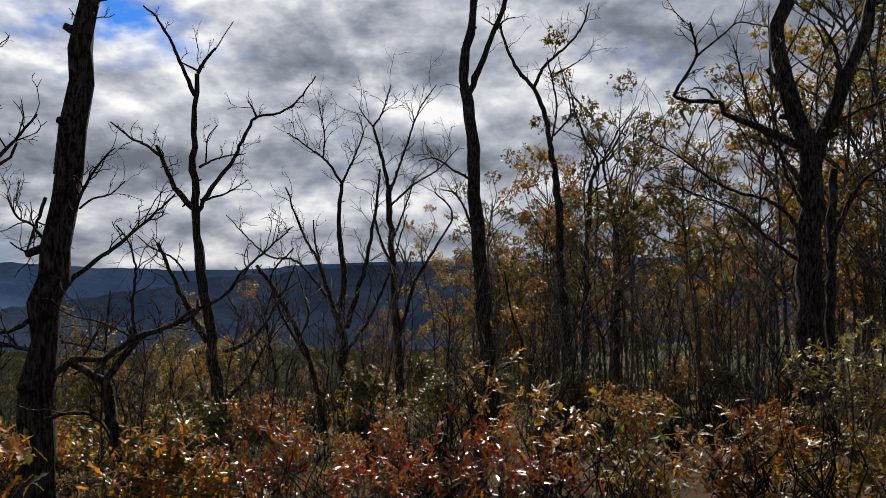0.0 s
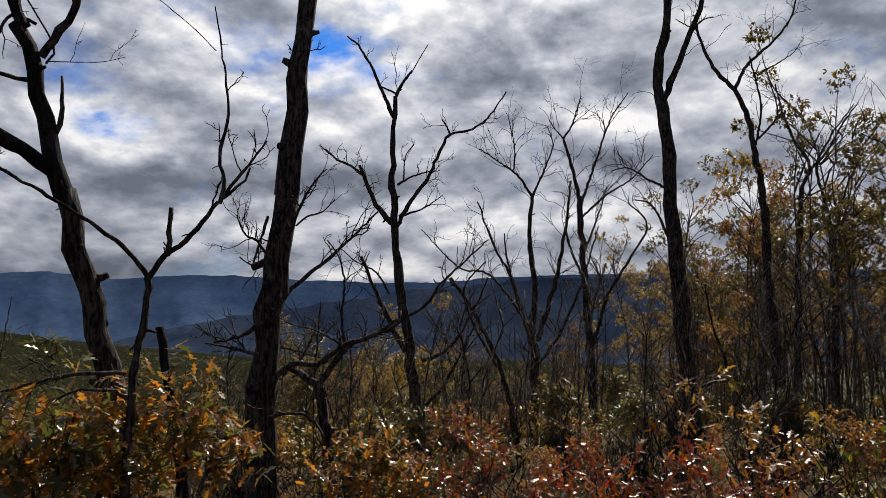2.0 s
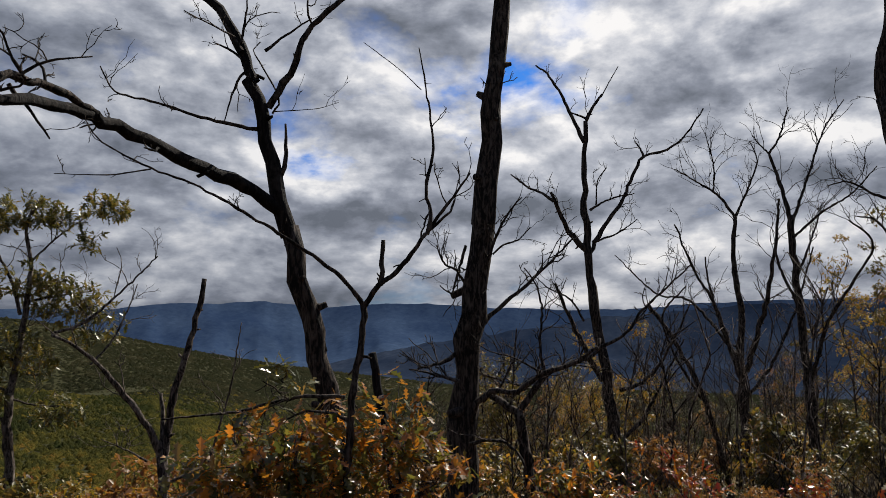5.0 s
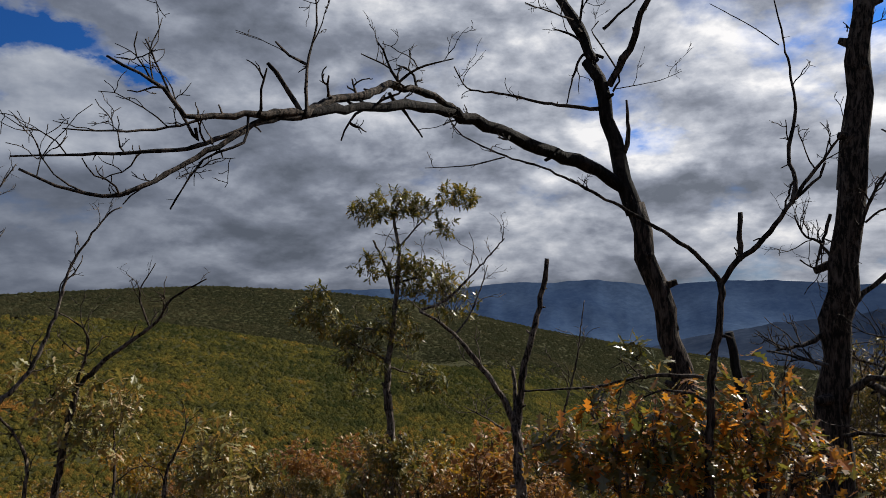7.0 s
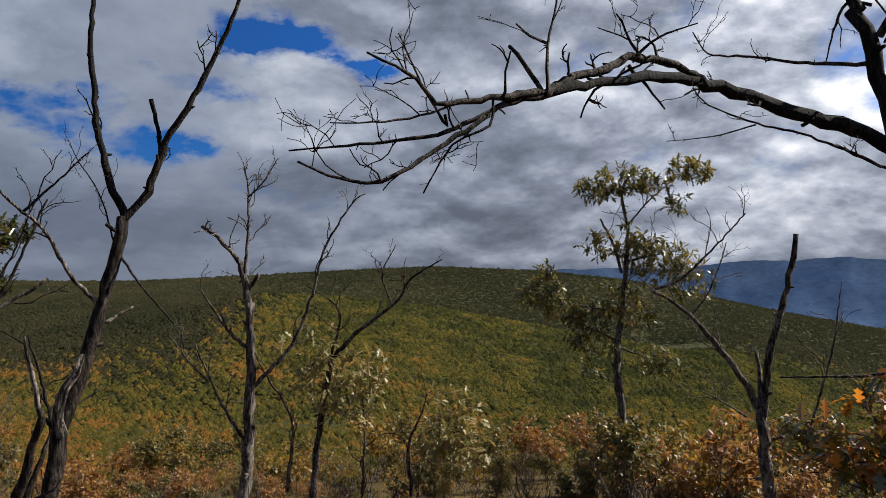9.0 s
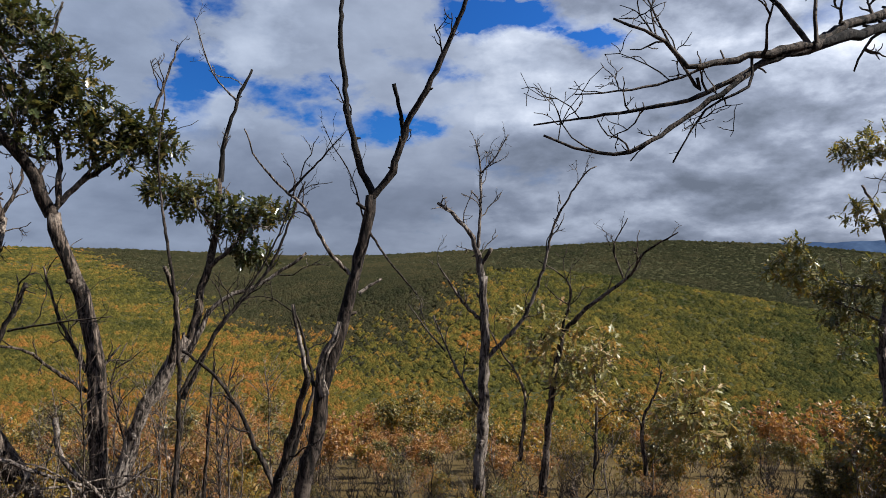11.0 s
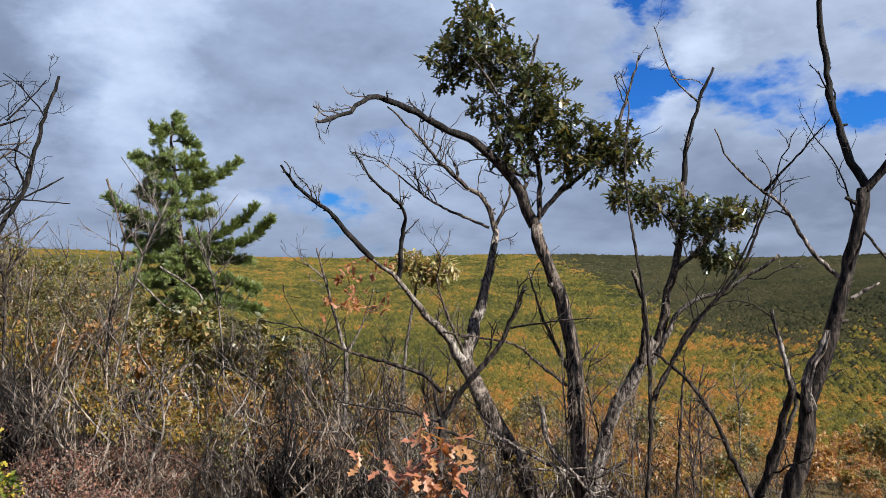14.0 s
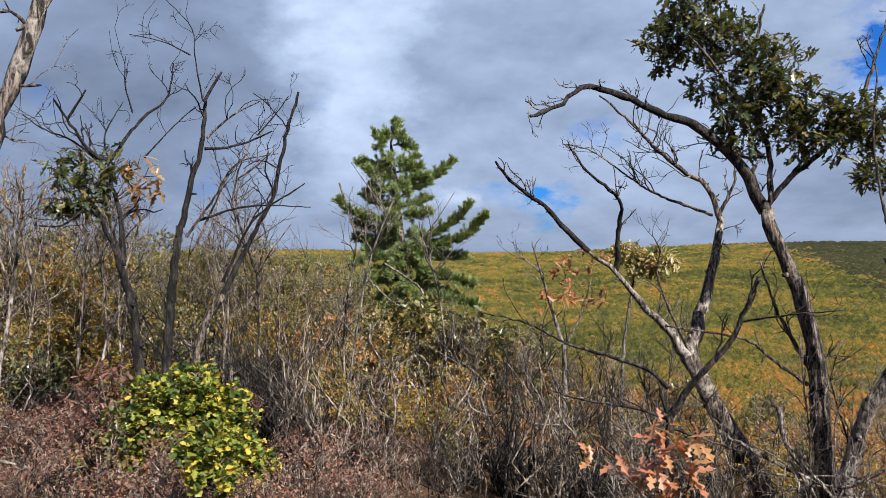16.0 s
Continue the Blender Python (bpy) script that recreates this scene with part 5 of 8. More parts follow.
t.limb(0.025, 0.012, (-0.04, -0.41, 0.53), (-0.11, -0.41, 0.87), (-0.17, -0.41, 1.16), twigs=1, size=0.5, mat=BARK_PALE)
t.limb(0.016, 0.006, (0.13, -0.02, 0.34), (0.27, 0.02, 0.81), (0.38, 0.06, 1.02), twigs=2, size=0.5)
t.limb(0.049, 0.025, (0.13, -0.12, 0.31), (0.08, -0.12, 0.57), (0.21, -0.12, 0.83), (0.26, -0.13, 0.98), twigs=0, mat=BARK_PALE)
t.done()

t = Tree("bare_sapling", 103.1, 8.4, "dark bare sapling with two curving stems", BARK_DARK)
t.trunk(0.038, 0.023, (0.03, -0.01, -1.06), (0.04, -0.01, -0.82), (0.2, -0.02, -0.45), (0.35, -0.03, -0.03))
t.limb(0.023, 0.009, (0.35, -0.03, -0.03), (0.41, -0.03, 0.21), (0.33, -0.03, 0.63), (0.2, -0.02, 1.08), size=0.4)
t.limb(0.031, 0.014, (0.02, -0.01, -0.85), (-0.19, 0.04, -0.41), (-0.37, 0.09, 0), (-0.62, 0.13, 0.36), (-0.93, 0.15, 0.61), size=0.4)
t.limb(0.019, 0.007, (-0.93, -0.02, 0.2), (-0.61, -0.06, 0.75), (-0.19, -0.11, 1.36), (0.05, -0.18, 1.83), (0.23, -0.25, 2.35), twigs=4, size=0.4)
t.done()

t = Tree("old_oak", 114.9, 10.5, "old grey oak with a leafy crown and one bare drooping limb", BARK_GREY)
t.trunk(0.123, 0.079, (0.19, -0.04, -1.71), (0.1, -0.04, -0.73), (0.11, -0.04, 0.02), (-0.01, -0.04, 0.86), (-0.23, -0.03, 1.54), (-0.4, -0.03, 2.11))
t.limb(0.079, 0.053, (-0.4, -0.03, 2.09), (-0.59, -0.14, 2.52), (-0.8, -0.25, 2.88), (-1.19, -0.38, 3.22), size=0.44, mat=BARK_DARK)
t.limb(0.053, 0.018, (-1.17, -0.38, 3.21), (-1.58, -0.61, 3.37), (-1.94, -0.86, 3.56), (-2.15, -1.09, 3.64), (-2.35, -1.32, 3.63), (-2.51, -1.55, 3.41), (-2.68, -1.79, 3.3), (-2.79, -2.02, 3.22), twigs=9, size=0.44, mat=BARK_NEAR_BLACK)
t.limb(0.041, 0.012, (-0.37, -0.03, 2.17), (-0.09, 0.08, 2.5), (0.22, 0.19, 2.75), (0.61, 0.29, 3.12), (0.87, 0.39, 3.78), (1.09, 0.48, 4.45), twigs=6, size=0.55)
t.limb(0.038, 0.015, (-0.34, -0.03, 2.19), (-0.33, 0.04, 2.84), (-0.48, 0.11, 3.39), (-0.48, 0.19, 3.95), (-0.3, 0.27, 4.75), twigs=4, size=0.55)
t.limb(0.029, 0.012, (-0.44, -0.04, 3.14), (-0.69, -0.19, 3.56), (-0.97, -0.35, 4.03), (-1.17, -0.51, 4.28), twigs=4, size=0.55)
t.limb(0.023, 0.009, (-0.41, -0.03, 2.76), (-0.7, -0.12, 2.82), (-0.8, -0.2, 3.18), (-0.91, -0.28, 3.54), twigs=4, size=0.55)
t.limb(0.023, 0.009, (-0.11, -0.03, 2.49), (0.05, 0.08, 2.77), (-0.1, 0.21, 3.25), twigs=4, size=0.55)
t.limb(0.026, 0.009, (-0.02, -0.04, -0.05), (-0.42, -0.22, 0.29), (-0.71, -0.42, 0.54), (-1.58, -0.69, 0.73), twigs=6, size=0.55)
t.limb(0.029, 0.012, (-0.02, -0.04, 0.18), (-0.33, 0.09, 0.86), (-0.5, 0.22, 1.47), twigs=4, size=0.55)
t.limb(0.026, 0.009, (0.11, -0.04, 0.18), (0.25, -0.1, 0.37), (0.34, -0.16, 0.5), twigs=2, size=0.55, mat=BARK_PALE)
t.clump(LEAF_OAK, (-1.13, -0.07, 4.74), (0.46, 0.41, 0.35), 50, 0.17, 2)
t.clump(LEAF_OAK, (-1.39, -0.1, 4.35), (0.46, 0.41, 0.35), 50, 0.17, 2)
t.clump(LEAF_OAK, (-0.95, -0.06, 4.37), (0.46, 0.41, 0.35), 50, 0.17, 2)
t.clump(LEAF_OAK, (-0.58, -0.04, 4.27), (0.46, 0.41, 0.35), 50, 0.17, 2)
t.clump(LEAF_OAK, (-0.21, -0.03, 3.9), (0.41, 0.37, 0.32), 40, 0.17, 2)
t.clump(LEAF_OAK, (-0.4, -0.03, 3.63), (0.46, 0.41, 0.35), 50, 0.17, 2)
t.clump(LEAF_OAK, (-0.06, -0.04, 3.48), (0.37, 0.33, 0.28), 32, 0.17, 2)
t.clump(LEAF_OAK, (-0.7, -0.04, 3.36), (0.41, 0.37, 0.32), 40, 0.17, 2)
t.clump(LEAF_OAK, (-0.63, -0.04, 3.06), (0.37, 0.33, 0.29), 38, 0.17, 2)
t.clump(LEAF_OAK, (0.28, -0.05, 3.18), (0.37, 0.33, 0.29), 38, 0.17, 2)
t.clump(LEAF_OAK, (0.69, -0.08, 3.12), (0.37, 0.33, 0.29), 38, 0.17, 2)
t.clump(LEAF_OAK, (0.5, -0.06, 2.91), (0.37, 0.33, 0.29), 38, 0.17, 2)
t.clump(LEAF_OAK, (-0.03, -0.04, 3.03), (0.37, 0.33, 0.29), 38, 0.17, 2)
t.clump(LEAF_OAK, (0.92, -0.1, 2.95), (0.22, 0.2, 0.17), 14, 0.17, 2)
t.clump(LEAF_OAK, (-1.5, -0.11, 4.23), (0.22, 0.2, 0.17), 14, 0.17, 2)
t.clump(LEAF_OAK, (-0.99, -0.06, 3.73), (0.26, 0.23, 0.2), 19, 0.17, 2)
t.clump(LEAF_OAK, (-1.13, -0.07, 4.93), (0.29, 0.26, 0.23), 24, 0.17, 2)
t.done()

t = Tree("old_oak", 118.1, 11, "leaning pale-barked oak stem with long bare limbs", BARK_GREY)
t.trunk(0.142, 0.105, (0.1, -0.02, -1.84), (-0.21, -0.02, -1), (-0.64, -0.03, -0.28), (-0.81, -0.03, 0.2))
t.limb(0.093, 0.046, (-0.81, -0.03, 0.16), (-0.68, 0.17, 0.76), (-0.44, 0.38, 1.47), (-0.32, 0.58, 2.09), size=0.46, mat=BARK_PALE)
t.limb(0.043, 0.012, (-0.34, 0.58, 2.03), (-0.5, 0.64, 2.55), (-0.77, 0.69, 2.76), (-1.17, 0.72, 3.14), (-1.49, 0.75, 3.55), (-1.97, 0.75, 4.04), twigs=15, size=0.72)
t.limb(0.031, 0.009, (-0.36, 0.58, 2.13), (-0.15, 0.59, 2.55), (-0.11, 0.61, 2.97), twigs=6, size=0.46)
t.limb(0.025, 0.006, (-0.44, 0.58, 2.13), (-1.18, 0.78, 2.48), (-1.6, 0.98, 2.79), (-2.19, 1.14, 3.27), (-2.67, 1.3, 3.45), twigs=15, size=0.72)
t.limb(0.074, 0.019, (-0.81, -0.03, 0.17), (-1.1, -0.26, 0.65), (-1.4, -0.49, 1.01), (-1.62, -0.72, 1.35), (-1.98, -0.98, 1.71), size=0.46, mat=BARK_PALE)
t.limb(0.040, 0.015, (-1.95, -0.97, 1.68), (-2.27, -1.14, 2.05), (-2.43, -1.27, 2.28), (-2.69, -1.44, 2.49), (-2.96, -1.63, 2.85), size=0.46, mat=BARK_NEAR_BLACK)
t.limb(0.037, 0.009, (-1.64, -0.72, 1.41), (-1.56, -0.87, 2.06), (-1.5, -1.03, 2.26), (-1.67, -1.22, 2.49), (-1.83, -1.42, 2.63), (-2.04, -1.62, 2.99), twigs=6, size=0.46, mat=BARK_NEAR_BLACK)
t.limb(0.022, 0.009, (-2.44, -1.17, 2.27), (-2.61, -1.27, 2.43), (-2.77, -1.37, 2.56), twigs=2, size=0.34)
t.limb(0.028, 0.009, (-0.79, -0.03, 0.23), (-1.03, -0.2, 0.87), (-1.16, -0.36, 1.34), (-1.08, -0.5, 1.71), twigs=4, size=0.57)
t.done()

t = Tree("dead_sapling", 125.3, 6.5, "dark crooked dead sapling with level side branches", BARK_DARK)
t.trunk(0.035, 0.032, (-0.03, 0.01, -0.31), (-0, 0, 0.04), (0.03, 0, 0.34))
t.limb(0.030, 0.014, (0.03, 0, 0.35), (0.24, -0.07, 0.65), (0.49, -0.16, 0.95), (0.68, -0.26, 1.4), size=0.4)
t.limb(0.018, 0.014, (0.01, 0, 0.37), (-0.03, 0.02, 0.56), (-0.05, 0.04, 0.65), twigs=0)
t.limb(0.019, 0.005, (0.03, 0, 0.56), (-0.12, 0.07, 0.7), (-0.39, 0.12, 0.79), (-0.72, 0.16, 0.89), (-1.08, 0.18, 1.07), (-1.46, 0.18, 1.17), twigs=5, size=0.4)
t.limb(0.016, 0.005, (0.03, 0, 0.32), (-0.27, 0.06, 0.4), (-0.6, 0.1, 0.44), (-0.88, 0.13, 0.51), twigs=4, size=0.4)
t.limb(0.014, 0.005, (0.05, 0, 0.25), (0.29, 0.08, 0.15), (0.56, 0.15, 0.04), size=0.4)
t.limb(0.011, 0.004, (0.59, -0.04, 1.07), (0.84, -0.18, 1.12), (1.21, -0.35, 1.16), size=0.5)
t.done()

t = Tree("old_oak", 113.1, 11.3, "pale leaning oak stem with leaf clusters at its top", BARK_PALE)
t.trunk(0.102, 0.082, (-0.1, -0.04, -1.9), (0.27, -0.06, -0.64), (0.69, -0.09, 0.13), (0.92, -0.11, 0.46))
t.limb(0.063, 0.041, (0.92, -0.11, 0.41), (1.12, -0.07, 1.27), (1.28, -0.02, 1.94), (1.34, 0.04, 2.69), twigs=4, size=0.47, mat=BARK_GREY)
t.limb(0.041, 0.019, (1.34, 0.04, 2.65), (1.41, 0.03, 3.28), (1.56, 0, 3.78), (1.77, -0.03, 4.28), size=0.47, mat=BARK_NEAR_BLACK)
t.limb(0.016, 0.006, (1.58, -0, 3.8), (1.21, -0.13, 4.17), (0.95, -0.29, 4.85), twigs=2, size=0.47)
t.limb(0.051, 0.025, (0.67, -0.08, 0.09), (0.74, -0.36, 0.81), (0.56, -0.61, 1.45), size=0.58, mat=BARK_GREY)
t.limb(0.032, 0.013, (1.18, -0.14, 1.44), (1.49, -0.28, 1.76), (1.8, -0.42, 2.08), twigs=4, size=0.58, mat=BARK_GREY)
t.limb(0.029, 0.013, (1.27, -0.15, 1.93), (1.02, -0.13, 2.26), (0.78, -0.11, 2.51), twigs=4, size=0.58, mat=BARK_GREY)
t.limb(0.044, 0.019, (0.84, -0.1, 0.13), (1.24, -0.22, 0.91), (1.8, -0.38, 1.19), (2.44, -0.6, 1.63), twigs=2, size=0.58)
t.clump(LEAF_OAK, (0.62, -0.08, 2.52), (0.38, 0.34, 0.26), 38, 0.17, 2)
t.clump(LEAF_OAK, (0.94, -0.11, 2.43), (0.38, 0.34, 0.26), 38, 0.17, 2)
t.clump(LEAF_OAK, (1.43, -0.18, 2.22), (0.38, 0.34, 0.26), 38, 0.17, 2)
t.clump(LEAF_OAK, (1.79, -0.24, 2.17), (0.38, 0.34, 0.26), 38, 0.17, 2)
t.clump(LEAF_OAK, (2.03, -0.29, 2.25), (0.3, 0.27, 0.21), 24, 0.17, 2)
t.clump(LEAF_OAK, (1.67, -0.22, 1.68), (0.28, 0.25, 0.2), 36, 0.16, 2)
t.clump(LEAF_OAK, (1.51, -0.19, 2.01), (0.2, 0.18, 0.14), 18, 0.16, 2)
t.clump(LEAF_OAK, (1.91, -0.27, 1.6), (0.17, 0.15, 0.12), 13, 0.16, 2)
t.done()

t = Tree("bare_sapling", 109.6, 9.9, "thin dark sapling stems rising side by side", BARK_DARK)
t.trunk(0.028, 0.017, (-0.02, 0.04, -1.56), (0.05, 0.03, -0.42), (0.03, 0.03, 0.88), (-0.1, 0.04, 1.9))
t.limb(0.017, 0.006, (-0.1, 0.04, 1.86), (-0.18, 0.23, 2.79), (-0.11, 0.42, 3.65), (-0.26, 0.61, 4), twigs=4, size=0.52)
t.limb(0.031, 0.011, (0.09, 0.03, -0.13), (0.31, 0.01, 0.3), (0.53, -0.02, 0.74), (1.11, -0.1, 1.45), (1.54, -0.19, 2.52), twigs=6, size=0.52)
t.limb(0.025, 0.014, (0.33, 0.02, -1.49), (0.39, -0.06, -0.55), (0.45, -0.13, 0.32), size=0.52, mat=BARK_GREY)
t.done()

t = Tree("bare_tree", 160.8, 7.2, "grey bare tree with upswept forks and a few dry leaves", BARK_NEAR_BLACK)
t.trunk(0.050, 0.027, (0, -0.02, 0.75), (-0.03, -0.02, 1.26), (-0.12, -0.02, 1.68), (-0.16, -0.02, 1.87))
t.limb(0.027, 0.012, (-0.1, -0.02, 1.68), (-0.1, 0.04, 2.06), (-0.18, 0.11, 2.39), (-0.18, 0.18, 2.59), twigs=2, size=0.4)
t.limb(0.016, 0.008, (-0.17, -0.02, 2.54), (-0.31, -0.05, 2.6), (-0.45, -0.08, 2.82), (-0.56, -0.11, 3.01), size=0.4)
t.limb(0.012, 0.008, (-0.47, -0.04, 2.87), (-0.4, -0.09, 2.98), (-0.33, -0.14, 3.09), twigs=1, size=0.3)
t.limb(0.016, 0.006, (-0.16, -0.02, 2.56), (-0.03, 0.07, 2.77), (0.13, 0.16, 2.98), (0.29, 0.24, 3.13), (0.36, 0.33, 3.47), twigs=4, size=0.4)
t.limb(0.010, 0.004, (-0.17, -0.02, 2.52), (-0.21, 0.06, 2.76), (-0.06, 0.15, 3.07), size=0.4)
t.limb(0.012, 0.004, (-0.19, -0.03, 2.47), (-0.44, 0.02, 2.7), (-0.64, 0.05, 2.79), (-0.8, 0.09, 2.91), size=0.4)
t.limb(0.019, 0.006, (-0.17, -0.02, 1.87), (-0.32, -0.09, 2.14), (-0.52, -0.16, 2.01), (-0.67, -0.24, 2), size=0.4)
t.limb(0.008, 0.004, (0.09, -0.02, 2.57), (0.3, 0.09, 2.83), (0.52, 0.19, 3.06), size=0.4)
t.limb(0.008, 0.004, (0.01, -0.02, 2.94), (-0.04, -0.02, 3.17), (-0.03, -0.01, 3.41), size=0.4)
t.clump(LEAF_OAK, (-0.52, -0.05, 2.46), (0.15, 0.14, 0.12), 7, 0.13, 2, droop=.7)
t.clump(LEAF_OAK, (-0.4, -0.04, 2.56), (0.15, 0.14, 0.12), 7, 0.13, 2, droop=.7)
t.clump(LEAF_OAK, (-0.3, -0.03, 2.38), (0.15, 0.14, 0.12), 7, 0.13, 2, droop=.7)
t.clump(LEAF_OAK, (-0.45, -0.04, 2.26), (0.15, 0.14, 0.12), 7, 0.13, 2, droop=.7)
t.clump(LEAF_OAK, (-0.35, -0.03, 2.22), (0.15, 0.14, 0.12), 7, 0.13, 2, droop=.7)
t.clump(LEAF_OAK, (-0.57, -0.05, 2.26), (0.15, 0.14, 0.12), 7, 0.13, 2, droop=.7)
t.clump(LEAF_OAK, (-0.15, -0.02, 2.61), (0.11, 0.1, 0.08), 3, 0.13, 2, droop=.7)
t.clump(LEAF_OAK, (-0.24, -0.03, 2.47), (0.15, 0.14, 0.12), 7, 0.13, 2, droop=.7)
t.clump(LEAF_ORANGE, (-0.02, -0.02, 2.59), (0.17, 0.15, 0.13), 4, 0.12, 2, rosette=4, droop=.7)
t.clump(LEAF_ORANGE, (0.08, -0.02, 2.47), (0.17, 0.15, 0.13), 4, 0.12, 2, rosette=4, droop=.7)
t.clump(LEAF_ORANGE, (0.02, -0.02, 2.33), (0.17, 0.15, 0.13), 4, 0.12, 2, rosette=4, droop=.7)
t.clump(LEAF_ORANGE, (0.12, -0.02, 2.26), (0.17, 0.15, 0.13), 4, 0.12, 2, rosette=4, droop=.7)
t.done()

t = Tree("bare_tree", 158.9, 7.2, "dark bare leaning tree with grey side branches", BARK_NEAR_BLACK)
t.trunk(0.043, 0.031, (-0.03, -0.02, 0.73), (0.01, -0.02, 1.25), (0.06, -0.02, 1.67), (0.12, -0.02, 2))
t.limb(0.029, 0.016, (0.12, -0.02, 1.99), (0.23, 0.01, 2.41), (0.32, 0.04, 2.7), (0.35, 0.07, 3.08), twigs=2, size=0.4)
t.limb(0.016, 0.010, (0.34, -0.03, 3.05), (0.41, -0.03, 3.18), (0.49, -0.02, 3.32), twigs=0)
t.limb(0.008, 0.004, (0.33, -0.03, 3.06), (0.28, -0.02, 3.4), (0.26, -0.01, 3.69), (0.06, 0.01, 3.92), twigs=4, size=0.4)
t.limb(0.008, 0.004, (0.24, -0.02, 3.45), (0.03, -0.08, 3.53), (-0.23, -0.14, 3.56), twigs=4, size=0.4)
t.limb(0.014, 0.006, (0.33, -0.03, 2.65), (0.51, -0, 2.67), (0.7, 0.02, 2.73), (0.91, 0.03, 2.83), size=0.4)
t.limb(0.012, 0.004, (0.35, -0.03, 2.74), (0.56, -0.1, 2.93), (0.8, -0.18, 3.05), size=0.4, mat=BARK_GREY)
t.limb(0.014, 0.004, (0.16, -0.02, 1.9), (0.39, -0.13, 2.22), (0.58, -0.24, 2.5), (0.9, -0.37, 2.57), twigs=4, size=0.4, mat=BARK_GREY)
t.limb(0.012, 0.004, (0.23, -0.02, 1.81), (0.5, 0.05, 2.39), (0.71, 0.12, 2.65), size=0.4, mat=BARK_GREY)
t.limb(0.012, 0.004, (0.26, -0.02, 2.04), (0.68, -0.03, 2.16), (1.21, -0.08, 2.14), twigs=2, size=0.4)
t.limb(0.008, 0.004, (0.77, -0.06, 2.77), (0.94, -0.09, 2.97), (1.04, -0.12, 3.11), size=0.4)
t.done()

t = Tree("bare_tree", 157.3, 7.2, "dark curving bare stem rising from pale split wood", BARK_NEAR_BLACK)
t.trunk(0.043, 0.029, (-0.03, -0.02, 0.52), (0.02, -0.02, 0.95), (0.11, -0.02, 1.2), (0.24, -0.02, 1.41), mat=BARK_GREY)
t.limb(0.027, 0.012, (0.24, -0.02, 1.4), (0.47, -0.02, 1.84), (0.68, -0.01, 2.23), (0.78, -0.01, 2.63), (0.87, 0, 2.94), (0.95, 0.01, 3.18), twigs=2, size=0.4)
t.limb(0.014, 0.006, (0.24, -0.02, 1.51), (0.51, -0.13, 2.03), (0.93, -0.27, 2.32), size=0.4)
t.limb(0.010, 0.004, (0.75, -0.06, 2.47), (0.58, -0.12, 2.54), (0.43, -0.17, 2.46), size=0.4)
t.limb(0.019, 0.008, (0.02, -0.02, 0.95), (-0.11, -0.01, 1.05), (-0.24, -0, 1.25), twigs=4, size=0.5, mat=BARK_GREY)
t.done()

t = Tree("pale_trunk", 169, 6.1, "pale scarred trunk with loose bark in sunlight", BARK_PALE)
t.trunk(0.074, 0.045, (-0.27, -0.05, 1.12), (-0.14, -0.04, 1.67), (-0.01, -0.03, 2.27), (0.09, -0.03, 2.64), (0.2, -0.03, 2.97), (0.31, -0.04, 3.28), (0.39, -0.04, 3.52), (0.48, -0.04, 3.8))
t.limb(0.015, 0.006, (0.16, -0.03, 2.86), (0.26, -0.08, 2.85), (0.33, -0.12, 2.85), twigs=1, size=0.5, mat=BARK_GREY)
t.limb(0.015, 0.005, (0.3, -0.04, 3.21), (0.17, -0.06, 3.33), (0.05, -0.08, 3.27), twigs=2, size=0.5, mat=BARK_GREY)
t.limb(0.010, 0.003, (0.06, -0.03, 2.56), (0.15, -0.01, 2.51), (0.24, 0.01, 2.51), size=0.5)
t.done()

t = Tree("white_pine", 141.4, 19.1, "young green white pine standing above grey brush", BARK_GREY)
t.trunk(0.120, 0.027, (0.06, -0.05, -2.29), (-0.02, -0.05, -0.67), (-0.13, -0.05, 0.83), (-0.25, -0.05, 2.05), (-0.34, -0.05, 3.27), (-0.4, -0.05, 4.36), (-0.42, -0.05, 5.1))
t.bough(0.022, 0.005, (-0.42, -0.05, 4.77), (-0.65, -0.11, 4.86), (-0.8, -0.16, 4.87))
t.bough(0.022, 0.005, (-0.4, -0.05, 4.61), (-0.14, 0.02, 4.62), (0.08, 0.08, 4.56))
t.bough(0.022, 0.005, (-0.42, -0.05, 4.91), (-0.31, 0, 5.08), (-0.26, 0.05, 5.18))
t.bough(0.027, 0.011, (-0.39, -0.05, 4.2), (-0.82, 0, 4.12), (-1.25, 0.04, 4.22))
t.bough(0.027, 0.011, (-0.36, -0.05, 4.09), (-0.1, 0.04, 4.13), (0.13, 0.14, 4.29))
t.bough(0.027, 0.011, (-0.34, -0.05, 3.75), (-0.81, -0.22, 3.82), (-1.06, -0.4, 3.96))
t.bough(0.027, 0.011, (-0.33, -0.05, 3.65), (0.02, -0.11, 3.68), (0.33, -0.18, 3.78))
t.bough(0.033, 0.011, (-0.31, -0.05, 3.3), (0.22, 0.06, 3.56), (0.7, 0.15, 3.85), (1.08, 0.24, 4.18))
t.bough(0.033, 0.011, (-0.28, -0.05, 3.16), (-0.77, 0.13, 3.12), (-1.16, 0.31, 3.37))
t.bough(0.033, 0.011, (-0.26, -0.05, 2.89), (0.08, -0.15, 2.79), (0.4, -0.26, 2.85))
t.bough(0.038, 0.011, (-0.25, -0.05, 2.7), (-0.95, -0.19, 2.75), (-1.44, -0.34, 2.91), (-1.75, -0.48, 3.2))
t.bough(0.038, 0.011, (-0.22, -0.05, 2.39), (-0.84, -0.02, 2.46), (-1.37, -0.01, 2.67))
t.bough(0.038, 0.011, (-0.22, -0.05, 2.32), (0.46, -0.23, 2.31), (1.05, -0.43, 2.63), (1.4, -0.62, 2.98))
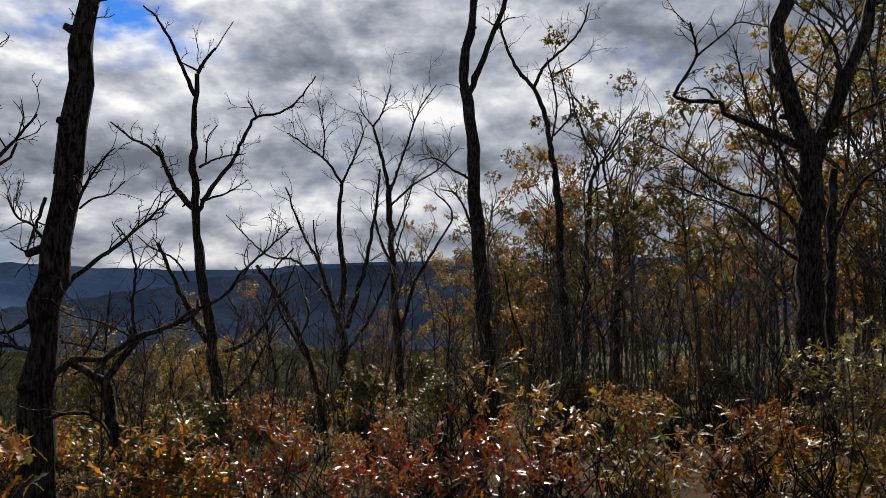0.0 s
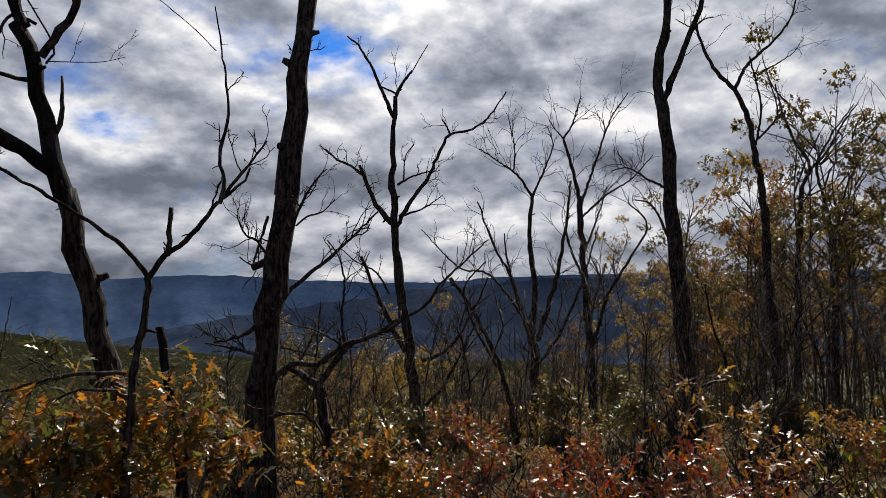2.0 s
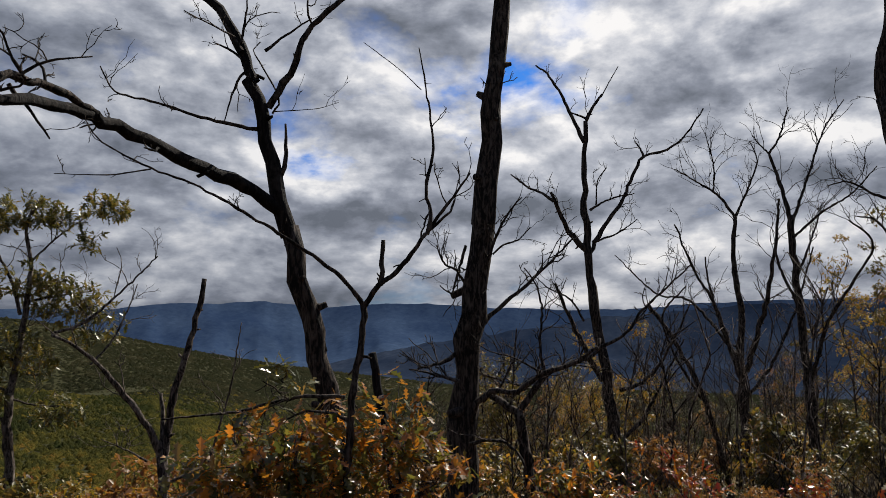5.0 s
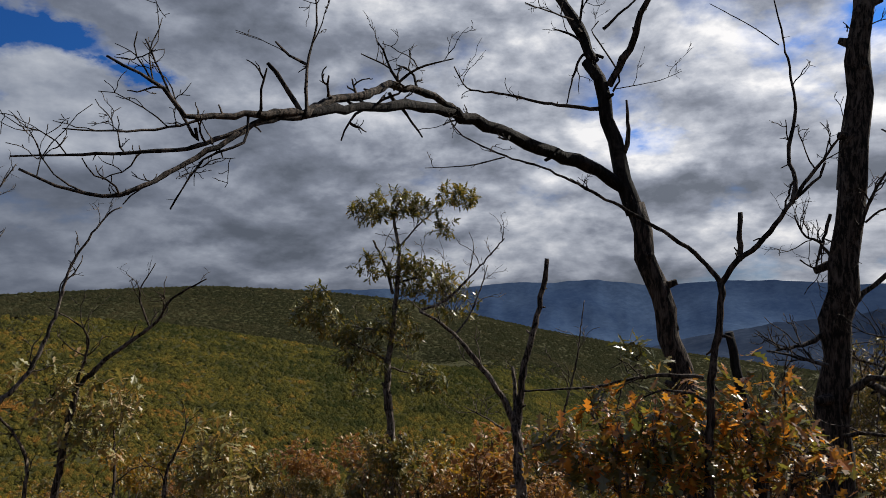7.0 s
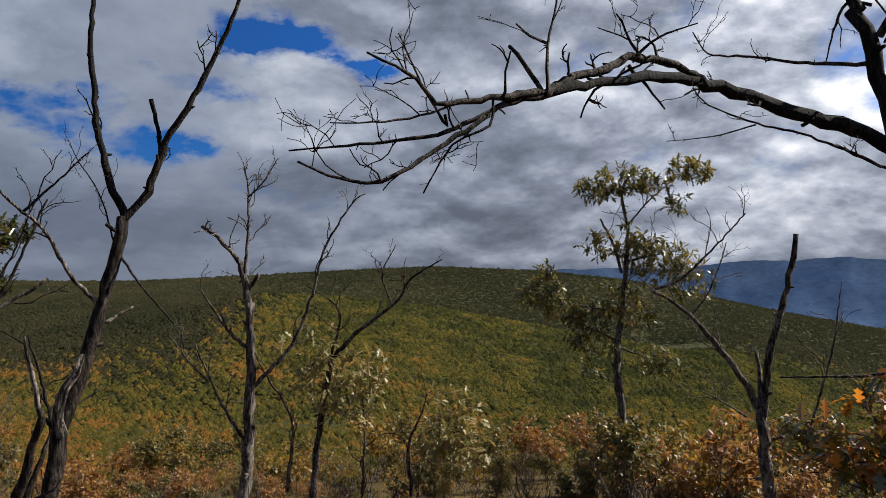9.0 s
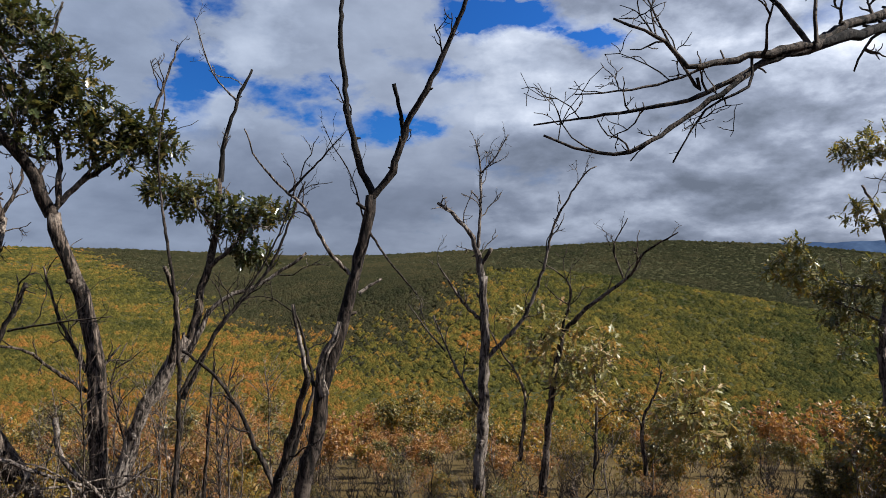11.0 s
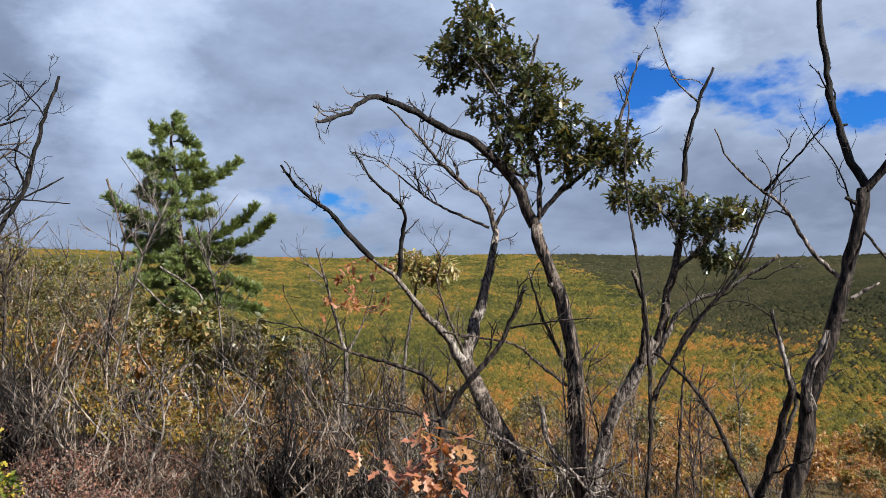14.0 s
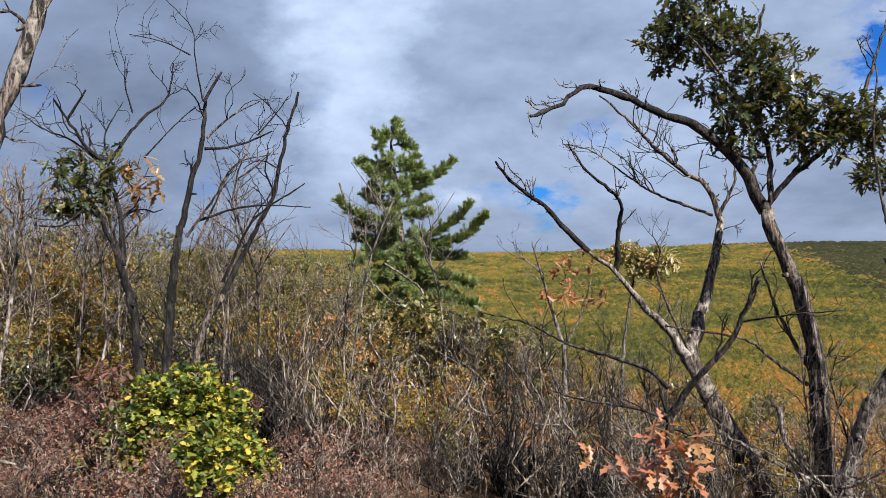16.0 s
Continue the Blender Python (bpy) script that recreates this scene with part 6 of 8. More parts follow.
t.bough(0.038, 0.011, (-0.19, -0.05, 2.12), (0.72, -0.22, 2.06), (1.38, -0.42, 2.32), (1.75, -0.6, 2.69))
t.bough(0.038, 0.011, (-0.2, -0.05, 1.98), (-0.85, 0.1, 2.09), (-1.42, 0.23, 2.34))
t.bough(0.038, 0.011, (-0.16, -0.05, 1.71), (-0.9, -0.16, 1.79), (-1.52, -0.3, 1.64))
t.bough(0.038, 0.011, (-0.16, -0.05, 1.64), (0.53, 0.07, 1.76), (1.29, 0.16, 1.75))
t.bough(0.038, 0.011, (-0.13, -0.05, 1.23), (-0.84, -0.18, 1.25), (-1.49, -0.33, 1.14))
t.bough(0.038, 0.011, (-0.13, -0.05, 1.17), (0.58, -0.15, 1.28), (1.44, -0.3, 1.06))
t.bough(0.038, 0.011, (-0.08, -0.05, 0.76), (-0.8, 0.13, 0.73), (-1.41, 0.3, 0.61))
t.bough(0.038, 0.011, (-0.08, -0.05, 0.69), (0.64, -0.21, 0.74), (1.47, -0.41, 0.54))
t.bough(0.038, 0.011, (-0.06, -0.05, 0.28), (-0.73, -0.04, 0.24), (-1.31, -0.06, 0.1))
t.bough(0.038, 0.011, (-0.06, -0.05, 0.21), (0.71, 0.06, 0.24), (1.46, 0.14, -0.07))
t.bough(0.038, 0.011, (-0.03, -0.05, -0.19), (0.71, 0.17, -0.25), (1.54, 0.35, -0.66))
t.bough(0.038, 0.011, (-0.03, -0.05, -0.26), (-0.55, 0.17, -0.32), (-1.08, 0.38, -0.52))
t.bough(0.033, 0.011, (-0.01, -0.05, -0.6), (0.57, 0.12, -0.79), (1.25, 0.27, -1.33))
t.bough(0.033, 0.011, (-0.25, -0.65, 2.17), (-0.32, -0.71, 1.77), (-0.57, -0.78, 1.39))
t.bough(0.033, 0.011, (-0.2, -0.65, 1.38), (-0.08, -0.84, 0.86), (0.16, -1.03, 0.6))
t.bough(0.033, 0.011, (-0.14, -0.65, 0.85), (-0.34, -0.71, 0.34), (-0.47, -0.78, -0.04))
t.bough(0.033, 0.011, (-0.12, -0.65, 2.43), (-0, -0.74, 2.16), (0.18, -0.83, 1.76))
t.bough(0.033, 0.011, (-0.3, -0.65, 3.35), (-0.37, -0.76, 2.95), (-0.55, -0.88, 2.68))
t.bough(0.033, 0.011, (-0.09, -0.65, 0.2), (0.16, -0.61, -0.21), (0.41, -0.57, -0.49))
t.bough(0.022, 0.005, (-0.41, -0.05, 4.82), (-0.58, -0.13, 4.73), (-0.73, -0.2, 4.57))
t.bough(0.022, 0.005, (-0.41, -0.05, 4.96), (-0.34, -0.1, 4.84), (-0.16, -0.16, 4.76))
t.bough(0.022, 0.005, (-0.39, -0.35, 4.45), (-0.45, -0.28, 4.26), (-0.55, -0.22, 4.06))
t.bough(0.027, 0.011, (-0.38, -0.05, 4.01), (-0.66, -0.06, 3.95), (-0.92, -0.07, 3.67))
t.bough(0.027, 0.011, (-0.35, -0.05, 3.93), (-0.06, -0.08, 3.98), (0.22, -0.12, 4.02))
t.bough(0.027, 0.011, (-0.34, -0.45, 3.77), (-0.24, -0.38, 3.51), (-0.11, -0.32, 3.36))
t.bough(0.033, 0.011, (-0.31, -0.05, 3.48), (-0.67, -0.03, 3.46), (-1.02, -0.01, 3.48))
t.bough(0.033, 0.011, (-0.27, -0.05, 3.07), (0.08, 0.01, 3.11), (0.38, 0.05, 3.22))
t.bough(0.033, 0.011, (-0.25, -0.55, 2.76), (-0.44, -0.43, 2.57), (-0.67, -0.31, 2.38))
t.bough(0.038, 0.011, (-0.2, -0.05, 2.24), (-0.69, 0.01, 2.19), (-1.1, 0.05, 2))
t.bough(0.038, 0.011, (-0.18, -0.05, 1.89), (0.33, 0.03, 1.88), (0.74, 0.1, 2.07))
t.bough(0.038, 0.011, (-0.17, -0.65, 1.77), (0.06, -0.5, 1.5), (0.38, -0.37, 1.36))
t.bough(0.038, 0.011, (-0.14, -0.05, 1.44), (-0.66, -0.02, 1.45), (-1.17, -0, 1.39))
t.bough(0.038, 0.011, (-0.1, -0.65, 0.98), (-0.4, -0.53, 0.79), (-0.72, -0.42, 0.6))
t.bough(0.038, 0.011, (-0.09, -0.05, 0.89), (0.39, 0.08, 0.94), (1, 0.2, 0.78))
t.bough(0.038, 0.011, (-0.06, -0.65, 0.46), (0.29, -0.62, 0.24), (0.68, -0.61, 0.03))
t.bough(0.038, 0.011, (-0.07, -0.05, 0.55), (-0.6, -0.03, 0.44), (-1.05, -0.03, 0.26))
t.bough(0.038, 0.011, (-0.03, -0.65, -0.07), (-0.22, -0.69, -0.32), (-0.47, -0.73, -0.56))
t.bough(0.038, 0.011, (-0.02, -0.05, -0.4), (0.42, -0.2, -0.54), (0.94, -0.37, -0.81))
t.limb(0.027, 0.016, (-1.17, -1.08, 1.41), (-0.62, -1.39, 0.84), (-0.15, -1.71, 0.53), (-0.07, -2.05, 0.18), twigs=2, size=0.74, mat=BARK_PALE)
t.limb(0.027, 0.016, (-0.68, -1.06, 1.65), (-0.2, -1.3, 1.32), (0.16, -1.55, 1), (0.15, -1.8, 0.64), (0.56, -2.06, 0.79), twigs=2, size=0.74, mat=BARK_PALE)
t.done()

t = Tree("curled_stick", 141.3, 11.6, "pale dead stem curling over like a crook", BARK_BRUSH, category="dead branch")
t.trunk(0.032, 0.023, (-0.03, -0.05, -1.75), (-0, -0.05, -0.96), (-0.06, -0.05, -0.39), (-0.24, -0.05, -0.06), (-0.24, -0.05, 0.18))
t.limb(0.026, 0.013, (-0.24, -0.05, 0.16), (-0.14, -0.05, 0.25), (-0.03, -0.05, 0.25), (0.07, -0.05, 0.1), (0.07, -0.05, -0.12), twigs=0)
t.done()

t = Tree("curled_stick", 143.9, 12.1, "pale bent dead stem among grey brush", BARK_BRUSH, category="dead branch")
t.trunk(0.027, 0.017, (-0.2, -0.04, -1.82), (-0.19, -0.04, -0.84), (-0.3, -0.04, -0.18), (-0.18, -0.04, 0.31))
t.limb(0.017, 0.010, (-0.18, -0.04, 0.29), (0.02, -0.04, 0.34), (0.2, -0.05, 0.54), (0.39, -0.05, 0.57), twigs=2, size=0.37)
t.done()

t = Tree("dead_sapling", 131.4, 10.5, "thin dark sapling holding dry orange leaves", BARK_THIN)
t.trunk(0.041, 0.023, (0.03, 0.02, -1.59), (0.02, 0.02, -0.54), (0.05, 0.02, 0.36), (-0.1, 0.02, 0.97))
t.limb(0.021, 0.009, (-0.09, 0.02, 0.94), (-0.21, -0.12, 1.43), (-0.31, -0.26, 1.84), twigs=4, size=0.44)
t.limb(0.018, 0.006, (-0.21, 0.02, 1.43), (-0.39, -0.04, 1.59), (-0.53, -0.1, 1.7), twigs=4, size=0.44, mat=BARK_PALE)
t.limb(0.018, 0.006, (0.04, 0.02, 0.37), (0.28, 0.07, 0.81), (0.44, 0.12, 1.26), twigs=4, size=0.44)
t.clump(LEAF_COPPER, (0.14, 0.02, 1.42), (0.26, 0.23, 0.2), 6, 0.11, 1)
t.clump(LEAF_COPPER, (0.37, 0.01, 1.57), (0.26, 0.23, 0.2), 6, 0.11, 1)
t.clump(LEAF_COPPER, (0.05, 0.02, 1.12), (0.26, 0.23, 0.2), 6, 0.11, 1)
t.clump(LEAF_COPPER, (0.43, 0, 1.11), (0.26, 0.23, 0.2), 6, 0.11, 1)
t.clump(LEAF_COPPER, (-0.18, 0.02, 0.98), (0.26, 0.23, 0.2), 6, 0.11, 1)
t.done()

t = Tree("leafy_sapling", 126.3, 14.5, "sapling with drooping tan oak leaves", BARK_THIN)
t.trunk(0.041, 0.021, (-0.12, 0, -1.42), (-0.04, 0, -0.15), (0.14, -0, 0.9), (0.26, -0.01, 1.54))
t.limb(0.021, 0.008, (0.21, -0, 1.33), (0.58, -0.07, 1.64), (0.8, -0.13, 1.8), size=0.73)
t.clump(LEAF_SUNNY, (0.05, 0, 1.71), (0.36, 0.33, 0.21), 34, 0.15, 1, droop=0.8)
t.clump(LEAF_SUNNY, (0.48, -0.02, 1.59), (0.36, 0.33, 0.21), 34, 0.15, 1, droop=0.8)
t.clump(LEAF_SUNNY, (0.74, -0.03, 1.42), (0.36, 0.33, 0.21), 34, 0.15, 1, droop=0.8)
t.clump(LEAF_SUNNY, (0.26, -0.01, 1.38), (0.29, 0.26, 0.17), 22, 0.15, 1, droop=0.8)
t.done()

t = Tree("leafy_bush", 157.8, 6.8, "dense bush with yellow-green maple leaves", BARK_THIN, category="bush")
t.limb(0.011, 0.005, (-0, -0.02, -0.34), (-0.03, -0.1, 0.08), (-0.06, -0.17, 0.49), twigs=2, size=0.3)
t.limb(0.011, 0.005, (0.02, -0.02, -0.34), (0.22, 0.1, -0.04), (0.28, 0.22, 0.25), twigs=2, size=0.3)
t.limb(0.011, 0.005, (-0.02, -0.02, -0.33), (-0.2, -0.11, 0.02), (-0.27, -0.19, 0.35), twigs=2, size=0.3)
t.clump(LEAF_BUSH, (-0.29, -0.03, 0.66), (0.20, 0.18, 0.16), 46, 0.05, 1, rosette=8, wide=1.9)
t.clump(LEAF_BUSH, (0.31, -0.03, 0.49), (0.24, 0.20, 0.18), 64, 0.05, 1, rosette=8, wide=1.9)
t.clump(LEAF_BUSH, (0.50, -0.04, 0.07), (0.20, 0.18, 0.16), 46, 0.05, 1, rosette=8, wide=1.9)
t.clump(LEAF_BUSH, (-0.06, -0.02, 0.62), (0.32, 0.30, 0.25), 132, 0.05, 1, rosette=8, wide=1.9)
t.clump(LEAF_BUSH, (-0.21, -0.02, 0.45), (0.32, 0.30, 0.25), 132, 0.05, 1, rosette=8, wide=1.9)
t.clump(LEAF_BUSH, (0.11, -0.02, 0.42), (0.32, 0.30, 0.25), 132, 0.05, 1, rosette=8, wide=1.9)
t.clump(LEAF_BUSH, (0.24, -0.02, 0.25), (0.32, 0.30, 0.25), 132, 0.05, 1, rosette=8, wide=1.9)
t.clump(LEAF_BUSH, (-0.15, -0.02, 0.21), (0.32, 0.30, 0.25), 132, 0.05, 1, rosette=8, wide=1.9)
t.clump(LEAF_BUSH, (0.09, -0.02, 0.07), (0.32, 0.30, 0.25), 132, 0.05, 1, rosette=8, wide=1.9)
t.clump(LEAF_BUSH, (0.34, -0.03, -0.01), (0.32, 0.30, 0.25), 132, 0.05, 1, rosette=8, wide=1.9)
t.clump(LEAF_BUSH, (-0.28, -0.03, 0.03), (0.32, 0.30, 0.25), 132, 0.05, 1, rosette=8, wide=1.9)
t.clump(LEAF_BUSH, (-0.04, -0.02, -0.10), (0.32, 0.30, 0.25), 132, 0.05, 1, rosette=8, wide=1.9)
t.clump(LEAF_BUSH, (0.26, -0.03, -0.25), (0.32, 0.30, 0.25), 132, 0.05, 1, rosette=8, wide=1.9)
t.clump(LEAF_BUSH, (-0.20, -0.02, -0.18), (0.32, 0.30, 0.25), 132, 0.05, 1, rosette=8, wide=1.9)
t.clump(LEAF_BUSH, (0.42, -0.03, -0.22), (0.25, 0.24, 0.20), 85, 0.05, 1, rosette=8, wide=1.9)
t.clump(LEAF_BUSH, (-0.41, -0.04, -0.09), (0.25, 0.24, 0.20), 85, 0.05, 1, rosette=8, wide=1.9)
t.clump(LEAF_BUSH, (0.05, -0.02, 0.77), (0.20, 0.18, 0.16), 46, 0.05, 1, rosette=8, wide=1.9)
t.clump(LEAF_BUSH, (0.19, -0.02, 0.53), (0.25, 0.24, 0.20), 85, 0.05, 1, rosette=8, wide=1.9)
t.clump(LEAF_OLIVE, (-0.24, -0.03, 0.18), (0.28, 0.26, 0.22), 51, 0.056, 1, rosette=7, wide=1.8)
t.clump(LEAF_OLIVE, (-0.43, -0.04, 0.34), (0.28, 0.26, 0.22), 51, 0.056, 1, rosette=7, wide=1.8)
t.clump(LEAF_OLIVE, (-0.56, -0.05, 0.18), (0.28, 0.26, 0.22), 51, 0.056, 1, rosette=7, wide=1.8)
t.clump(LEAF_OLIVE, (-0.35, -0.03, 0.5), (0.28, 0.26, 0.22), 51, 0.056, 1, rosette=7, wide=1.8)
t.clump(LEAF_OLIVE, (-0.5, -0.04, 0), (0.28, 0.26, 0.22), 51, 0.056, 1, rosette=7, wide=1.8)
t.done()

t = Tree("leafy_bush", 155.7, 4.8, "yellow-green leafy bush at the clearing's edge", BARK_THIN, category="bush")
t.clump(LEAF_BUSH, (-0.09, -0.04, 0.68), (0.16, 0.13, 0.14), 50, 0.05, 1, rosette=8, wide=1.9)
t.clump(LEAF_BUSH, (-0.08, -0.04, 0.55), (0.16, 0.13, 0.14), 50, 0.05, 1, rosette=8, wide=1.9)
t.done()

t = Tree("oak_sprout", 129.6, 3.6, "low oak sprout with copper-orange leaves", BARK_THIN, category="sprout")
t.limb(0.005, 0.003, (0.11, -0, 0.46), (0.14, 0.04, 0.63), (0.15, 0.09, 0.83), twigs=0)
t.limb(0.004, 0.003, (0.12, -0, 0.51), (-0, -0.03, 0.66), (-0.13, -0.06, 0.79), twigs=0)
t.limb(0.004, 0.003, (0.11, -0, 0.48), (0.19, -0.01, 0.64), (0.21, -0.01, 0.78), twigs=0)
t.clump(LEAF_COPPER, (-0.13, 0.02, 0.79), (0.07, 0.06, 0.07), 5, 0.105, 2, rosette=3)
t.clump(LEAF_COPPER, (0.12, -0, 0.9), (0.07, 0.06, 0.07), 5, 0.105, 2, rosette=3)
t.clump(LEAF_COPPER, (0.19, -0.01, 0.83), (0.07, 0.06, 0.07), 5, 0.105, 2, rosette=3)
t.clump(LEAF_COPPER, (0.07, 0, 0.79), (0.07, 0.06, 0.07), 5, 0.105, 2, rosette=3)
t.clump(LEAF_COPPER, (0.14, -0, 0.74), (0.07, 0.06, 0.07), 5, 0.105, 2, rosette=3)
t.clump(LEAF_COPPER, (0.05, 0.01, 0.69), (0.07, 0.06, 0.07), 5, 0.105, 2, rosette=3)
t.clump(LEAF_COPPER, (0.18, -0.01, 0.69), (0.07, 0.06, 0.07), 5, 0.105, 2, rosette=3)
t.done()

t = Tree("leafy_bush", 44.7, 5.1, "oak scrub with glossy green and orange lobed leaves", BARK_THIN, category="bush")
t.limb(0.012, 0.006, (0.04, -0.02, 0.21), (-0, -0.11, 0.63), (-0.15, -0.21, 0.89), twigs=2, size=0.3)
t.limb(0.012, 0.006, (0.15, -0.02, 0.21), (0.22, -0.1, 0.62), (0.28, -0.18, 0.91), twigs=2, size=0.3)
t.limb(0.012, 0.006, (0.08, -0.02, 0.21), (0.08, 0, 0.49), (0.04, 0.02, 0.78), twigs=2, size=0.3)
t.clump(LEAF_GLOSSY, (-0.07, -0.01, 0.83), (0.33, 0.3, 0.24), 19, 0.115, 2, rosette=5, wide=1.35)
t.clump(LEAF_GLOSSY, (0.08, -0.02, 0.68), (0.33, 0.3, 0.24), 19, 0.115, 2, rosette=5, wide=1.35)
t.clump(LEAF_GLOSSY, (-0.22, -0.01, 0.65), (0.33, 0.3, 0.24), 19, 0.115, 2, rosette=5, wide=1.35)
t.clump(LEAF_GLOSSY, (0.22, -0.03, 0.82), (0.33, 0.3, 0.24), 19, 0.115, 2, rosette=5, wide=1.35)
t.clump(LEAF_GLOSSY, (0.3, -0.04, 0.67), (0.33, 0.3, 0.24), 19, 0.115, 2, rosette=5, wide=1.35)
t.clump(LEAF_GLOSSY, (0, -0.02, 0.54), (0.33, 0.3, 0.24), 19, 0.115, 2, rosette=5, wide=1.35)
t.clump(LEAF_GLOSSY, (0.15, -0.02, 0.5), (0.33, 0.3, 0.24), 19, 0.115, 2, rosette=5, wide=1.35)
t.clump(LEAF_GLOSSY, (0.37, -0.04, 0.53), (0.33, 0.3, 0.24), 19, 0.115, 2, rosette=5, wide=1.35)
t.clump(LEAF_GLOSSY, (-0.29, -0.01, 0.51), (0.26, 0.24, 0.19), 12, 0.115, 2, rosette=5, wide=1.35)
t.clump(LEAF_GLOSSY, (-0.14, -0.01, 0.51), (0.33, 0.3, 0.24), 19, 0.115, 2, rosette=5, wide=1.35)
t.clump(LEAF_YOUNG, (0.15, -0.02, 1.27), (0.09, 0.08, 0.07), 5, 0.12, 2, rosette=5)
t.clump(LEAF_YOUNG, (0.24, -0.03, 1.19), (0.06, 0.06, 0.05), 2, 0.12, 2, rosette=5)
t.done()

t = Tree("leafy_bush", 34.5, 5.2, "oak scrub with glossy green and rust leaves round a charred snag", BARK_THIN, category="bush")
t.limb(0.012, 0.006, (-0.01, 0.05, 0.15), (0.03, 0.02, 0.53), (-0, -0.01, 0.91), twigs=2, size=0.3)
t.limb(0.012, 0.006, (0.07, 0.05, 0.15), (0.19, 0.06, 0.48), (0.23, 0.07, 0.7), twigs=2, size=0.3)
t.clump(LEAF_GLOSSY, (-0.04, 0.05, 0.97), (0.33, 0.3, 0.24), 17, 0.115, 2, rosette=5, wide=1.35)
t.clump(LEAF_GLOSSY, (0.08, 0.05, 0.82), (0.33, 0.3, 0.24), 17, 0.115, 2, rosette=5, wide=1.35)
t.clump(LEAF_GLOSSY, (-0.12, 0.05, 0.75), (0.33, 0.3, 0.24), 17, 0.115, 2, rosette=5, wide=1.35)
t.clump(LEAF_GLOSSY, (0.15, 0.04, 0.64), (0.33, 0.3, 0.24), 17, 0.115, 2, rosette=5, wide=1.35)
t.clump(LEAF_GLOSSY, (-0, 0.05, 0.56), (0.33, 0.3, 0.24), 17, 0.115, 2, rosette=5, wide=1.35)
t.clump(LEAF_GLOSSY, (0.26, 0.03, 0.56), (0.33, 0.3, 0.24), 17, 0.115, 2, rosette=5, wide=1.35)
t.clump(LEAF_GLOSSY, (-0.39, 0.05, 0.79), (0.33, 0.3, 0.24), 17, 0.115, 2, rosette=5, wide=1.35)
t.clump(LEAF_GLOSSY, (-0.31, 0.05, 0.6), (0.33, 0.3, 0.24), 17, 0.115, 2, rosette=5, wide=1.35)
t.clump(LEAF_GLOSSY, (-0.43, 0.05, 0.52), (0.33, 0.3, 0.24), 17, 0.115, 2, rosette=5, wide=1.35)
t.clump(LEAF_GLOSSY, (-0.2, 0.05, 0.48), (0.33, 0.3, 0.24), 17, 0.115, 2, rosette=5, wide=1.35)
t.clump(LEAF_ORANGE, (-0.93, 0, 0.76), (0.24, 0.21, 0.17), 9, 0.110, 2, rosette=3)
t.clump(LEAF_ORANGE, (-1.15, -0.03, 0.65), (0.24, 0.21, 0.17), 9, 0.110, 2, rosette=3)
t.clump(LEAF_ORANGE, (-0.54, 0.04, 1.05), (0.24, 0.21, 0.17), 9, 0.110, 2, rosette=3)
t.clump(LEAF_ORANGE, (-0.46, 0.05, 0.86), (0.24, 0.21, 0.17), 9, 0.110, 2, rosette=3)
t.clump(LEAF_ORANGE, (0.23, 0.03, 0.75), (0.24, 0.21, 0.17), 9, 0.110, 2, rosette=3)
t.clump(LEAF_ORANGE, (0.3, 0.03, 0.6), (0.24, 0.21, 0.17), 9, 0.110, 2, rosette=3)
t.clump(LEAF_ORANGE, (-0.04, 0.05, 0.86), (0.24, 0.21, 0.17), 9, 0.110, 2, rosette=3)
t.done()

t = Tree("leafy_bush", 13.8, 8, "scrub with dark red leaves glinting in the sun", BARK_THIN, category="bush")
t.clump(LEAF_RED, (-0.12, 0, 0.17), (0.32, 0.29, 0.27), 9, 0.107, 2, rosette=7)
t.clump(LEAF_RED, (0.14, 0, 0.04), (0.32, 0.29, 0.27), 9, 0.107, 2, rosette=7)
t.clump(LEAF_RED, (-0.12, 0, -0.09), (0.32, 0.29, 0.27), 9, 0.107, 2, rosette=7)
t.clump(LEAF_RED, (0.23, -0, -0.17), (0.32, 0.29, 0.27), 9, 0.107, 2, rosette=7)
t.clump(LEAF_RED, (-0.23, -0, -0.26), (0.32, 0.29, 0.27), 9, 0.107, 2, rosette=7)
t.clump(LEAF_RED, (0.11, 0, -0.34), (0.32, 0.29, 0.27), 9, 0.107, 2, rosette=7)
t.clump(LEAF_RED, (0.34, -0.01, -0.41), (0.32, 0.29, 0.27), 9, 0.107, 2, rosette=7)
t.clump(LEAF_RED, (-0.06, 0, -0.5), (0.32, 0.29, 0.27), 9, 0.107, 2, rosette=7)
t.clump(LEAF_GLOSSY, (-1.14, -0.08, -0.07), (0.32, 0.29, 0.27), 25, 0.115, 1, rosette=7)
t.clump(LEAF_GLOSSY, (-0.93, -0.05, -0.2), (0.32, 0.29, 0.27), 25, 0.115, 1, rosette=7)
t.clump(LEAF_GLOSSY, (-0.72, -0.03, -0.05), (0.32, 0.29, 0.27), 25, 0.115, 1, rosette=7)
t.clump(LEAF_GLOSSY, (-1.04, -0.07, -0.41), (0.32, 0.29, 0.27), 25, 0.115, 1, rosette=7)
t.clump(LEAF_GLOSSY, (-0.67, -0.03, -0.39), (0.32, 0.29, 0.27), 25, 0.115, 1, rosette=7)
t.clump(LEAF_GLOSSY, (-1.29, -0.1, -0.33), (0.32, 0.29, 0.27), 25, 0.115, 1, rosette=7)
t.clump(LEAF_GLOSSY, (-0.45, -0.01, -0.47), (0.32, 0.29, 0.27), 25, 0.115, 1, rosette=7)
t.done()

